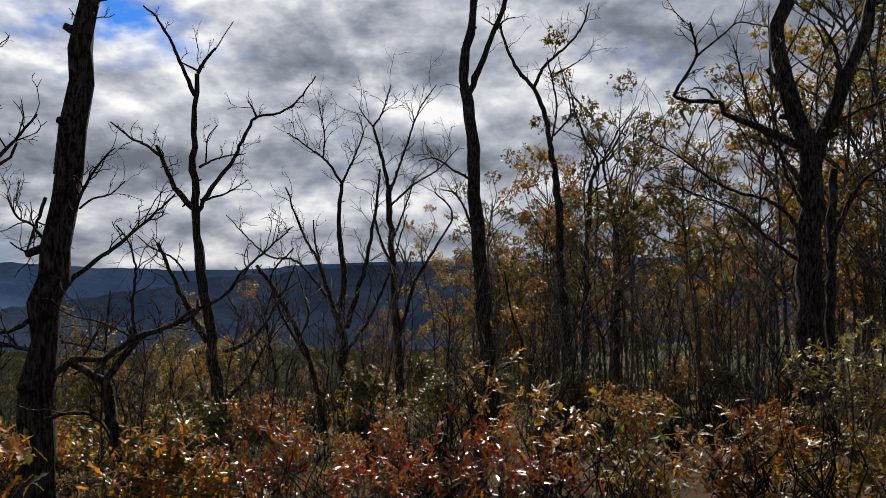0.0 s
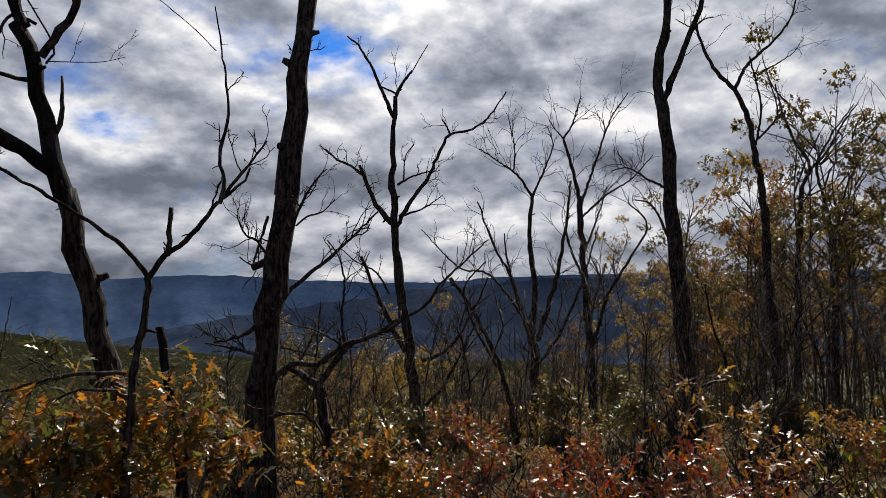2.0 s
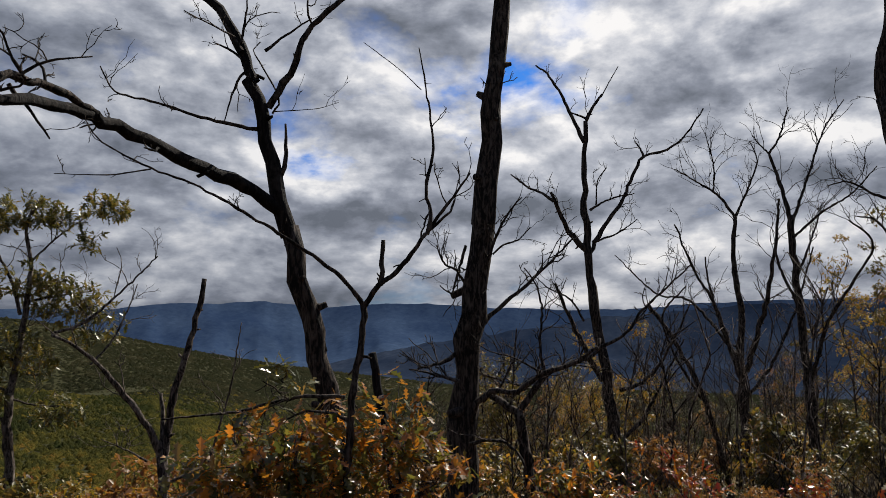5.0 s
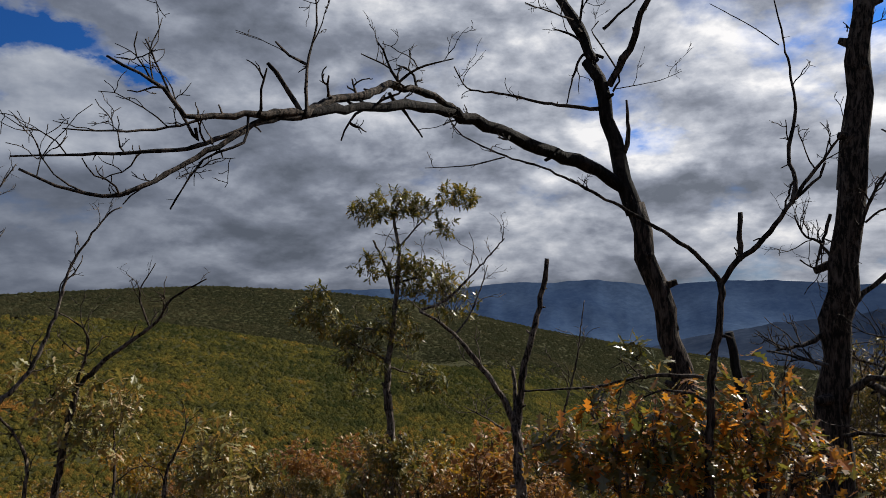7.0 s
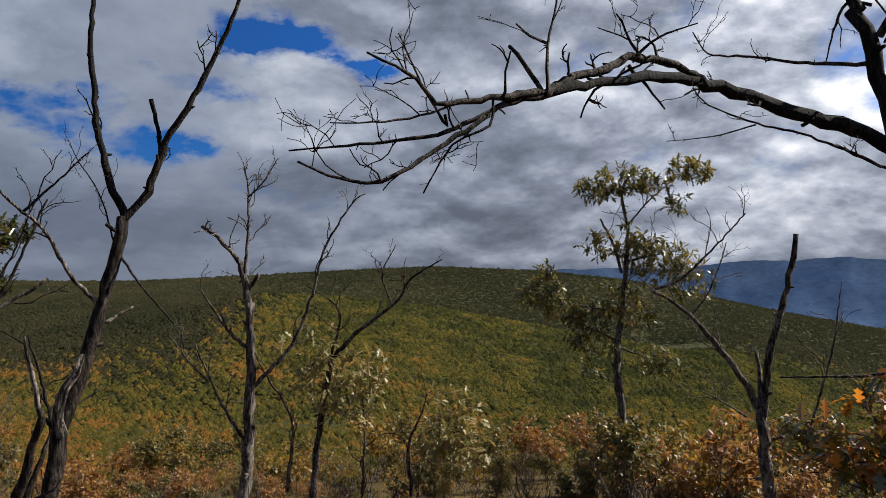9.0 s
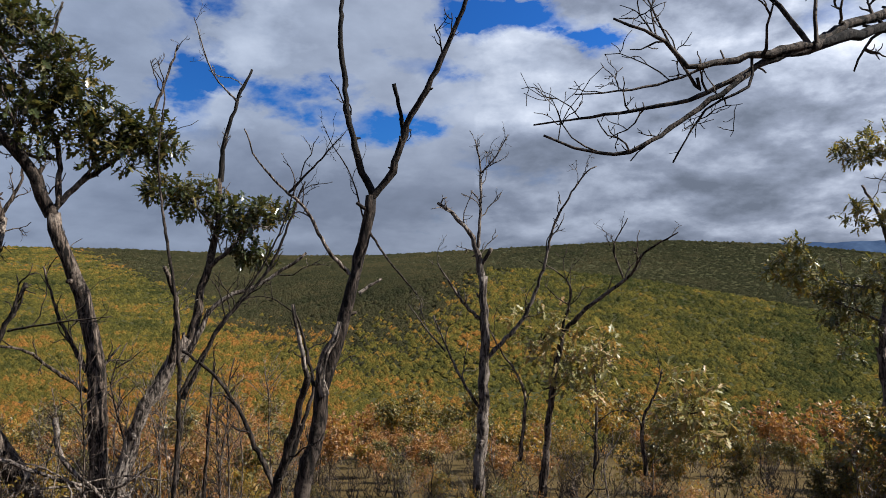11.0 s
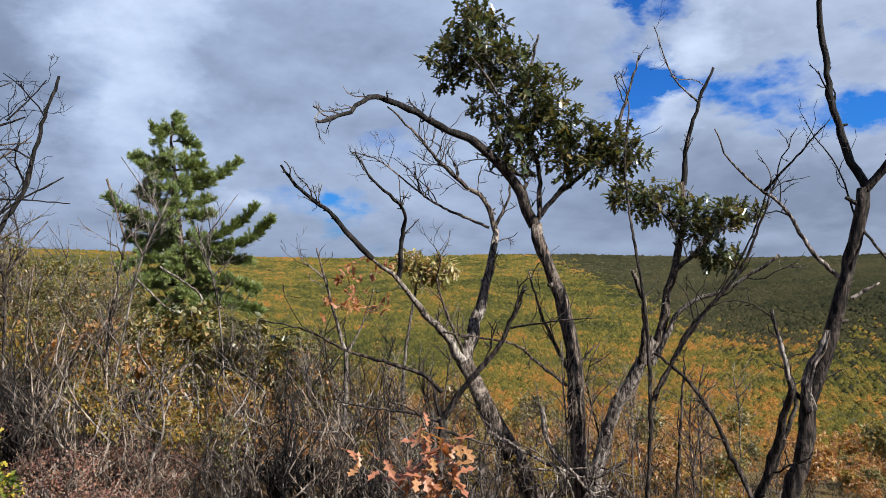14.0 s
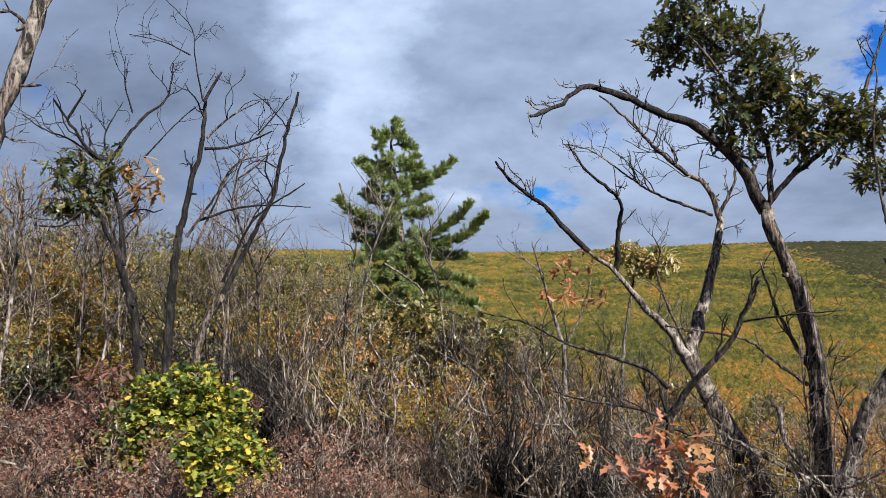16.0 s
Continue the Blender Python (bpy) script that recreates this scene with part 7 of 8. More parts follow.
t = Tree("leafy_bush", 4.1, 7, "low scrub with red and rust leaves", BARK_THIN, category="bush")
t.clump(LEAF_RED, (-0.27, -0, -0.13), (0.3, 0.27, 0.23), 8, 0.107, 2, rosette=7)
t.clump(LEAF_RED, (0.05, 0, -0.12), (0.3, 0.27, 0.23), 8, 0.107, 2, rosette=7)
t.clump(LEAF_RED, (0.26, -0, -0.2), (0.3, 0.27, 0.23), 8, 0.107, 2, rosette=7)
t.clump(LEAF_RED, (-0.37, -0.01, -0.23), (0.3, 0.27, 0.23), 8, 0.107, 2, rosette=7)
t.clump(LEAF_RED, (-0.06, 0, -0.3), (0.3, 0.27, 0.23), 8, 0.107, 2, rosette=7)
t.clump(LEAF_RED, (0.42, -0.01, 0.01), (0.3, 0.27, 0.23), 8, 0.107, 2, rosette=7)
t.clump(LEAF_RED, (0.26, -0, -0.35), (0.3, 0.27, 0.23), 8, 0.107, 2, rosette=7)
t.clump(LEAF_RED, (-0.58, -0.02, -0.33), (0.3, 0.27, 0.23), 8, 0.107, 2, rosette=7)
t.clump(LEAF_RED, (0.57, -0.02, -0.2), (0.3, 0.27, 0.23), 8, 0.107, 2, rosette=7)
t.done()

t = Tree("leafy_bush", -3.2, 6.5, "red-leaved scrub with a few yellow shoots", BARK_THIN, category="bush")
t.clump(LEAF_RED, (-0.17, -0, 0.32), (0.3, 0.27, 0.25), 8, 0.107, 2, rosette=7)
t.clump(LEAF_RED, (0.1, 0, 0.24), (0.3, 0.27, 0.25), 8, 0.107, 2, rosette=7)
t.clump(LEAF_RED, (-0.1, 0, 0.07), (0.3, 0.27, 0.25), 8, 0.107, 2, rosette=7)
t.clump(LEAF_RED, (0.19, -0, 0.05), (0.3, 0.27, 0.25), 8, 0.107, 2, rosette=7)
t.clump(LEAF_RED, (0.49, -0.02, 0.13), (0.3, 0.27, 0.25), 8, 0.107, 2, rosette=7)
t.clump(LEAF_RED, (0.39, -0.01, -0.07), (0.3, 0.27, 0.25), 8, 0.107, 2, rosette=7)
t.clump(LEAF_RED, (0.05, 0, -0.12), (0.3, 0.27, 0.25), 8, 0.107, 2, rosette=7)
t.clump(LEAF_RED, (0.68, -0.03, 0.04), (0.3, 0.27, 0.25), 8, 0.107, 2, rosette=7)
t.clump(LEAF_RED, (-0.2, -0, -0.17), (0.3, 0.27, 0.25), 8, 0.107, 2, rosette=7)
t.clump(LEAF_RED, (0.48, -0.02, -0.21), (0.3, 0.27, 0.25), 8, 0.107, 2, rosette=7)
t.clump(LEAF_ORANGE, (-0.05, 0, 0.66), (0.22, 0.2, 0.18), 9, 0.103, 2, rosette=6)
t.clump(LEAF_ORANGE, (0.58, -0.02, 0.32), (0.22, 0.2, 0.18), 9, 0.103, 2, rosette=6)
t.clump(LEAF_ORANGE, (0.68, -0.03, 0.18), (0.22, 0.2, 0.18), 9, 0.103, 2, rosette=6)
t.clump(LEAF_ORANGE, (0.35, -0.01, 0.61), (0.22, 0.2, 0.18), 9, 0.103, 2, rosette=6)
t.clump(LEAF_ORANGE, (0.78, -0.04, 0.47), (0.22, 0.2, 0.18), 9, 0.103, 2, rosette=6)
t.clump(LEAF_YELLOW, (0.23, -0, 0.88), (0.11, 0.1, 0.09), 3, 0.103, 2, rosette=5)
t.clump(LEAF_YELLOW, (-0.07, 0, 0.8), (0.11, 0.1, 0.09), 3, 0.103, 2, rosette=5)
t.clump(LEAF_YELLOW, (0.49, -0.02, 0.66), (0.11, 0.1, 0.09), 3, 0.103, 2, rosette=5)
t.clump(LEAF_YELLOW, (0.96, -0.07, 0.55), (0.11, 0.1, 0.09), 3, 0.103, 2, rosette=5)
t.done()

t = Tree("leafy_bush", -15.4, 7, "yellow-green sumac scrub with long drooping leaflets", BARK_THIN, category="bush")
t.clump(LEAF_BUSH, (-0, 0, 0.26), (0.25, 0.22, 0.19), 4, 0.103, 0, rosette=6, droop=.6)
t.clump(LEAF_BUSH, (-0.2, -0, 0.2), (0.25, 0.22, 0.19), 4, 0.103, 0, rosette=6, droop=.6)
t.clump(LEAF_BUSH, (0.07, 0, 0.36), (0.25, 0.22, 0.19), 4, 0.103, 0, rosette=6, droop=.6)
t.clump(LEAF_BUSH, (-0.35, -0.01, 0.14), (0.25, 0.22, 0.19), 4, 0.103, 0, rosette=6, droop=.6)
t.clump(LEAF_YELLOW, (-0.46, -0.01, -0.07), (0.3, 0.27, 0.23), 9, 0.086, 1, rosette=6)
t.clump(LEAF_YELLOW, (-0.11, 0, -0.1), (0.3, 0.27, 0.23), 9, 0.086, 1, rosette=6)
t.clump(LEAF_YELLOW, (0.14, 0, -0.19), (0.3, 0.27, 0.23), 9, 0.086, 1, rosette=6)
t.clump(LEAF_YELLOW, (-0.31, -0.01, -0.27), (0.3, 0.27, 0.23), 9, 0.086, 1, rosette=6)
t.clump(LEAF_YELLOW, (0.04, 0, -0.34), (0.3, 0.27, 0.23), 9, 0.086, 1, rosette=6)
t.clump(LEAF_ORANGE, (-0.01, 0, -0.15), (0.21, 0.19, 0.17), 9, 0.103, 2, rosette=6)
t.clump(LEAF_ORANGE, (-0.11, 0, -0.25), (0.21, 0.19, 0.17), 9, 0.103, 2, rosette=6)
t.clump(LEAF_ORANGE, (0.24, -0, 0.07), (0.21, 0.19, 0.17), 9, 0.103, 2, rosette=6)
t.done()

t = Tree("leafy_bush", -22.3, 7.5, "orange and rust scrub oak on the forest edge", BARK_THIN, category="bush")
t.clump(LEAF_ORANGE, (0, 0, 0.11), (0.31, 0.28, 0.25), 12, 0.112, 2, rosette=6)
t.clump(LEAF_ORANGE, (-0.24, -0, 0.2), (0.31, 0.28, 0.25), 12, 0.112, 2, rosette=6)
t.clump(LEAF_ORANGE, (0.25, -0, 0.23), (0.31, 0.28, 0.25), 12, 0.112, 2, rosette=6)
t.clump(LEAF_ORANGE, (-0.05, 0, -0.15), (0.31, 0.28, 0.25), 12, 0.112, 2, rosette=6)
t.clump(LEAF_ORANGE, (-0.35, -0.01, -0.23), (0.31, 0.28, 0.25), 12, 0.112, 2, rosette=6)
t.clump(LEAF_ORANGE, (0.14, -0, -0.29), (0.31, 0.28, 0.25), 12, 0.112, 2, rosette=6)
t.clump(LEAF_ORANGE, (-0.55, -0.02, -0.03), (0.31, 0.28, 0.25), 12, 0.112, 2, rosette=6)
t.clump(LEAF_RED, (0.06, 0, 0.32), (0.25, 0.23, 0.21), 12, 0.086, 1, rosette=6)
t.clump(LEAF_RED, (-0.15, -0, -0.32), (0.25, 0.23, 0.21), 12, 0.086, 1, rosette=6)
t.clump(LEAF_RED, (0.34, -0.01, 0.09), (0.25, 0.23, 0.21), 12, 0.086, 1, rosette=6)
t.done()

t = Tree("leafy_bush", -28.7, 8, "tall shrub with small pale green leaves", BARK_THIN, category="bush")
t.limb(0.012, 0.005, (-0.07, 0, -0.44), (-0, -0.2, 0.23), (-0.03, -0.4, 0.86), twigs=4, size=0.5)
t.limb(0.012, 0.005, (0.03, 0, -0.43), (0.13, -0.1, 0.22), (0.23, -0.2, 0.76), twigs=4, size=0.5)
t.clump(LEAF_SUNNY, (-0.13, 0, 0.82), (0.31, 0.27, 0.31), 36, 0.06, 0, rosette=7)
t.clump(LEAF_SUNNY, (0.11, 0, 0.94), (0.31, 0.27, 0.31), 36, 0.06, 0, rosette=7)
t.clump(LEAF_SUNNY, (-0.04, 0, 0.51), (0.31, 0.27, 0.31), 36, 0.06, 0, rosette=7)
t.clump(LEAF_SUNNY, (0.24, -0, 0.63), (0.31, 0.27, 0.31), 36, 0.06, 0, rosette=7)
t.clump(LEAF_SUNNY, (-0.28, -0, 0.38), (0.31, 0.27, 0.31), 36, 0.06, 0, rosette=7)
t.clump(LEAF_SUNNY, (0.14, -0, 0.26), (0.31, 0.27, 0.31), 36, 0.06, 0, rosette=7)
t.clump(LEAF_SUNNY, (-0.42, -0.01, 0.75), (0.21, 0.19, 0.21), 18, 0.06, 0, rosette=7)
t.clump(LEAF_YELLOW, (-0.3, -0, -0.21), (0.33, 0.3, 0.27), 20, 0.13, 2, rosette=6)
t.clump(LEAF_YELLOW, (0.04, 0, -0.01), (0.33, 0.3, 0.27), 20, 0.13, 2, rosette=6)
t.clump(LEAF_YELLOW, (-0.45, -0.01, -0.38), (0.33, 0.3, 0.27), 20, 0.13, 2, rosette=6)
t.clump(LEAF_YELLOW, (0.22, -0, -0.15), (0.33, 0.3, 0.27), 20, 0.13, 2, rosette=6)
t.clump(LEAF_YELLOW, (-0.11, 0, -0.4), (0.33, 0.3, 0.27), 20, 0.13, 2, rosette=6)
t.clump(LEAF_YELLOW, (-0.54, -0.02, -0.07), (0.33, 0.3, 0.27), 20, 0.13, 2, rosette=6)
t.done()

t = Tree("fallen_branch", 114.7, 10, "bleached dead branches tangled at the foot of the oaks", BARK_PALE, category="dead branch")
t.limb(0.033, 0.020, (-0.39, -0.04, -0.24), (-0.32, -0.14, -0.67), (-0.01, -0.24, -1.04), (0.27, -0.36, -1.3), size=0.42)
t.limb(0.028, 0.014, (-1.07, -0.07, -0.56), (-0.5, 0.02, -0.89), (0.08, 0.09, -1.17), (0.52, 0.13, -1.37), twigs=4, size=0.42)
t.limb(0.022, 0.011, (0.65, -0.09, -0.88), (0.29, 0.01, -1.12), (-0.07, 0.09, -1.17), (-0.66, 0.15, -1.36), twigs=4, size=0.42)
t.limb(0.020, 0.008, (-0, -0.04, -1.45), (-0.14, -0.11, -1.07), (-0.5, -0.18, -0.76), (-0.71, -0.25, -0.67), twigs=4, size=0.31)
t.limb(0.020, 0.008, (0.07, -0.05, -1.45), (0.3, 0.07, -1.06), (0.46, 0.18, -0.65), twigs=4, size=0.31)
t.limb(0.017, 0.008, (-0.65, -0.05, -1.01), (-0.21, 0.08, -1.07), (0.31, 0.19, -1.06), (0.83, 0.26, -1.2), twigs=4, size=0.31)
t.limb(0.017, 0.008, (-0.36, -0.04, -1.45), (-0.22, -0.02, -1.17), (-0.32, 0.01, -0.89), size=0.31)
t.done()

t = Tree("fallen_branch", 168, 6.2, "pale fallen branch lying on the heath", BARK_PALE, category="dead branch")
t.limb(0.015, 0.007, (-0.19, -0.04, 0.49), (0.06, 0.02, 0.37), (0.22, 0.07, 0.26), (0.39, 0.11, 0.2), (0.58, 0.15, 0.21), size=0.4)
t.limb(0.008, 0.003, (0.22, -0.03, 0.28), (0.12, 0.01, 0.2), (0.02, 0.05, 0.17), twigs=2, size=0.3)
t.done()

t = Tree("bare_sapling", 168.1, 8.1, "slender white-barked sapling leaning in the grove", BARK_PALE)
t.trunk(0.020, 0.013, (-0.11, -0.03, 0.71), (-0.04, -0.03, 1.14), (0.01, -0.03, 1.48), (0.06, -0.03, 1.83))
t.limb(0.011, 0.004, (0.06, -0.03, 1.82), (0.04, -0, 2.13), (0.12, 0.02, 2.43), size=0.5)
t.done()

t = Tree("bare_sapling", 163.1, 8.6, "short white-barked dead sapling", BARK_PALE)
t.trunk(0.019, 0.014, (-0.03, -0.02, 0.5), (0.03, -0.02, 0.88), (0.14, -0.02, 1.2), (0.18, -0.02, 1.31))
t.limb(0.009, 0.005, (0.14, -0.02, 1.2), (0.06, -0.04, 1.13), (-0.09, -0.07, 1.06), twigs=1, size=0.5)
t.done()

t = Tree("leafy_bush", 162.5, 7.4, "dark red-brown shrub with withered leaves beside the green bush", BARK_THIN, category="bush")
t.limb(0.012, 0.006, (-0.01, -0.02, 0.04), (-0.04, -0.12, 0.44), (-0.07, -0.22, 0.78), size=0.3)
t.limb(0.012, 0.006, (0.01, -0.02, 0.04), (0.13, 0, 0.4), (0.21, 0.03, 0.67), size=0.3)
t.clump(LEAF_HEATH, (-0.07, -0.02, 0.71), (0.23, 0.21, 0.19), 26, 0.07, 1, rosette=6)
t.clump(LEAF_HEATH, (0.12, -0.02, 0.78), (0.23, 0.21, 0.19), 26, 0.07, 1, rosette=6)
t.clump(LEAF_HEATH, (-0.16, -0.03, 0.53), (0.23, 0.21, 0.19), 26, 0.07, 1, rosette=6)
t.clump(LEAF_HEATH, (0.05, -0.02, 0.51), (0.23, 0.21, 0.19), 26, 0.07, 1, rosette=6)
t.clump(LEAF_HEATH, (0.23, -0.02, 0.53), (0.23, 0.21, 0.19), 26, 0.07, 1, rosette=6)
t.clump(LEAF_HEATH, (-0.04, -0.02, 0.28), (0.23, 0.21, 0.19), 26, 0.07, 1, rosette=6)
t.clump(LEAF_HEATH, (0.17, -0.02, 0.3), (0.23, 0.21, 0.19), 26, 0.07, 1, rosette=6)
t.clump(LEAF_HEATH, (-0.25, -0.03, 0.36), (0.23, 0.21, 0.19), 26, 0.07, 1, rosette=6)
t.done()

t = Tree("leafy_bush", 167.7, 9.6, "green leafy shrub at the edge of the grove", BARK_THIN, category="bush")
t.clump(LEAF_OAK, (-0.05, -0.03, 0.75), (0.27, 0.25, 0.23), 26, 0.08, 1, rosette=6)
t.clump(LEAF_OAK, (0.16, -0.03, 0.67), (0.27, 0.25, 0.23), 26, 0.08, 1, rosette=6)
t.clump(LEAF_OAK, (-0.15, -0.03, 0.52), (0.27, 0.25, 0.23), 26, 0.08, 1, rosette=6)
t.clump(LEAF_OAK, (0.1, -0.03, 0.43), (0.27, 0.25, 0.23), 26, 0.08, 1, rosette=6)
t.clump(LEAF_OAK, (0.31, -0.03, 0.47), (0.22, 0.2, 0.19), 17, 0.08, 1, rosette=6)
t.clump(LEAF_OAK, (-0.01, -0.03, 0.27), (0.27, 0.25, 0.23), 26, 0.08, 1, rosette=6)
t.done()

# ---------------------------------------------------------------- woods and brush
def forest_tree(az, dist, height, leaves, mat, name="forest_tree", label="slender dark tree of the wood with thinning autumn leaves", limbs=15, clumps=14, group="trees of the wood", leaf_size=0.115, low=0.3, sprays=32):
    t = Tree(name, az, dist, label, mat, "tree", group, coarse=True)
    r, z = t.rng, t.z
    sway = [(r.gauss(0, 0.08) * height * k * 0.35, r.gauss(0, 0.06) * height * k * 0.35) for k in (0, 0.3, 0.6, 1, 1.3)]
    bends = [(x, y, z + height * f) for (x, y), f in zip(sway, (0.0, 0.28, 0.55, 0.8, 1.0))]
    t.trunk(0.005 * height, 0.011, *bends, twigs=7, size=0.55)
    path = smoothed([t.local(b) for b in bends], 0.2)
    boughs, green = Bunch(), Bunch()
    for _ in range(limbs):
        i = int(r.uniform(low, 0.97) * (len(path) - 1))
        p = path[i]
        a, reach = r.uniform(0, 2 * math.pi), height * r.uniform(0.07, 0.19)
        d = Vector((math.cos(a), math.sin(a), r.uniform(0.5, 1.3))) * reach
        q = p + d * 0.5 + spin(r) * reach * 0.12
        e = p + d + spin(r) * reach * 0.2
        t.limb(0.0032 * height, 0.006, *[(v.x, v.y, v.z + z) for v in (p, q, e)], twigs=2, size=0.5, into=boughs)
        if leaves and r.random() < clumps / limbs:
            s = r.uniform(0.3, 0.55)
            t.clump(leaves, (e.x, e.y, e.z + z), (s, s, s * 0.75), sprays, leaf_size, -1, 6, into=green)
    tagged(part("limb_growth", boughs, mat, t.root), kind="stuff")
    if green.v:
        tagged(part("foliage", green, leaves, t.root, smooth=False), kind="stuff")
    return t.done()


def brush(az, dist, height, mat, stems, label, leaves=None, name="bare_shrub", spread=0.5, leaf_size=0.06, sprays=14, group="shrubs", twigs=2):
    t = Tree(name, az, dist, label, mat, "shrub", group, coarse=True)
    r, z = t.rng, t.z
    wood, green = Bunch(), Bunch()
    for _ in range(stems):
        a, d = r.uniform(0, 2 * math.pi), r.uniform(0.1, 1) * spread
        h = height * r.uniform(0.55, 1.05)
        x, y = 0.6 * d * math.cos(a), 0.6 * d * math.sin(a)
        k = 0.075 * height
        bends = [(x * 0.5, y * 0.5, z - 0.05)] + [(x * (0.5 + 0.6 * f) + r.gauss(0, k), y * (0.5 + 0.6 * f) + r.gauss(0, k), z + h * f) for f in (0.22, 0.4, 0.58, 0.78, 1.0)]
        t.limb(0.006 * height + 0.004, 0.004, *bends, twigs=twigs, size=0.34 * height, into=wood)
        if leaves:
            s = 0.2 * height
            t.clump(leaves, bends[-1], (s, s, s * 0.8), sprays, leaf_size, -1, 6, into=green)
    tagged(part("stem_growth", wood, mat, t.root), kind="stuff")
    if green.v:
        tagged(part("foliage", green, leaves, t.root, smooth=False), kind="stuff")
    return t.done()


def scatter(kinds, count, az0, az1, d0, d1, seed, size=(0.8, 1.2), by_az=None, sink=0.03, even=False):
    """Copies of the given things, spread over a stretch of the plan."""
    r = random.Random(seed)
    for i in range(count):
        az = r.uniform(az0, az1)
        d = math.sqrt(r.uniform(d0 * d0, d1 * d1))
        w = toward(az) * d
        s = r.uniform(*size) * (by_az(az) if by_az else 1)
        copy_thing(r.choice(kinds), pose(w.x, w.y, land(w.x, w.y) - sink, r.gauss(0, 3), r.gauss(0, 3), r.uniform(0, 360)) @ Matrix.Scale(s, 4))


def thicket(name, label, kinds, count, az0, az1, d0, d1, seed, size):
    """Far undergrowth past counting: many shrubs joined into one mesh."""
    r = random.Random(seed)
    sources = []
    for k in kinds:
        for ob in k.children:
            me = ob.data
            me.calc_loop_triangles()
            v, f = np.empty(len(me.vertices) * 3), np.empty(len(me.loop_triangles) * 3, dtype=np.int64)
            me.vertices.foreach_get("co", v)
            me.loop_triangles.foreach_get("vertices", f)
            sources.append((k, v.reshape(-1, 3), f, me.materials[0]))
    mats = list(dict.fromkeys(m for *_, m in sources))
    vs, fs, ms, base = [], [], [], 0
    for _ in range(count):
        k = r.choice(kinds)
        w = toward(r.uniform(az0, az1)) * math.sqrt(r.uniform(d0 * d0, d1 * d1))
        m = np.array(pose(w.x, w.y, land(w.x, w.y) - 0.03, 0, 0, r.uniform(0, 360)) @ Matrix.Scale(r.uniform(*size), 4))
        for kind, v, f, mat in sources:
            if kind is k:
                vs.append(v @ m[:3, :3].T + m[:3, 3])
                fs.append(f + base)
                ms.append(np.full(len(f) // 3, mats.index(mat)))
                base += len(v)
    v, f, mi = np.concatenate(vs), np.concatenate(fs), np.concatenate(ms)
    me = bpy.data.meshes.new(name)
    me.vertices.add(len(v))
    me.vertices.foreach_set("co", v.reshape(-1).astype(np.float32))
    me.loops.add(len(f))
    me.loops.foreach_set("vertex_index", f.astype(np.int32))
    me.polygons.add(len(f) // 3)
    me.polygons.foreach_set("loop_start", np.arange(0, len(f), 3, dtype=np.int32))
    for m in mats:
        me.materials.append(m)
    me.polygons.foreach_set("material_index", mi.astype(np.int32))
    me.update(calc_edges=True)
    tagged(new(name, me), label, "undergrowth", kind="stuff")


# the wood on the ridge
WOOD = [forest_tree(-24, 22, 9.5, LEAF_YELLOW, BARK_THIN), forest_tree(-14, 24, 9, LEAF_MIXED, BARK_THIN), forest_tree(-30, 26, 10, LEAF_YELLOW, BARK_THIN, limbs=17, clumps=17),
        forest_tree(-8, 26, 8, LEAF_ORANGE, BARK_THIN, clumps=12), forest_tree(-19, 30, 9.5, LEAF_MIXED, BARK_THIN, limbs=18, clumps=17)]
POLES = [forest_tree(-11, 19, 7.5, None, BARK_THIN, "bare_pole_tree", "thin bare pole tree of the wood"), forest_tree(-27, 18, 8, None, BARK_THIN, "bare_pole_tree", "thin bare pole tree of the wood", limbs=6),
         forest_tree(6, 24, 6, None, BARK_THIN, "bare_pole_tree", "thin bare pole tree of the wood", limbs=7)]


def by_edge(az):
    return table(az, -60, 1.25, -28, 1.15, -22, 0.95, -13, 0.9, -4, 0.9, -1, 0.72, 2, 0.54, 10, 0.43, 40, 0.36)


scatter(WOOD, 175, -52, 6, 20, 50, 1, (0.85, 1.2), by_edge)
scatter(POLES, 130, -52, 4, 16, 45, 2, (0.7, 1.15), by_edge)
scatter([WOOD[0], WOOD[1], WOOD[3]], 28, 4, 30, 24, 42, 3, (0.85, 1.2), by_edge)
scatter(POLES, 75, 2, 32, 18, 36, 4, (0.8, 1.3), by_edge)

# small trees beyond the clearing
def by_grove(az):
    return table(az, 143, 0.78, 147, 0.86, 156, 0.9, 160, 0.88, 167, 1.05, 185, 1.1)


GROVE = [forest_tree(177, 15, 4.2, LEAF_OLIVE, BARK_BRUSH, "small_tree", "small tree with olive and yellow leaves", 22, 22, "small trees", 0.1, 0.12), forest_tree(182, 17, 4.6, LEAF_OLIVE, BARK_GREY, "small_tree", "small tree with olive and yellow leaves", 22, 22, "small trees", 0.1, 0.12),
         forest_tree(179, 18, 4.4, LEAF_MIXED, BARK_THIN, "small_tree", "small tree with olive and yellow leaves", 22, 22, "small trees", 0.1, 0.12), forest_tree(185, 18, 4.8, LEAF_YELLOW, BARK_BRUSH, "small_tree", "small tree with yellow leaves", 16, 16, "small trees", 0.1, 0.12)]
THIN = [forest_tree(153, 10, 3.6, None, BARK_GREY, "bare_sapling", "thin grey bare sapling", 12, 0, "bare saplings"), forest_tree(147, 9, 3.2, None, BARK_BRUSH, "bare_sapling", "thin pale bare sapling", 7, 0, "bare saplings"),
        forest_tree(140, 11, 3.4, None, BARK_THIN, "bare_sapling", "thin dark bare sapling", 12, 0, "bare saplings")]
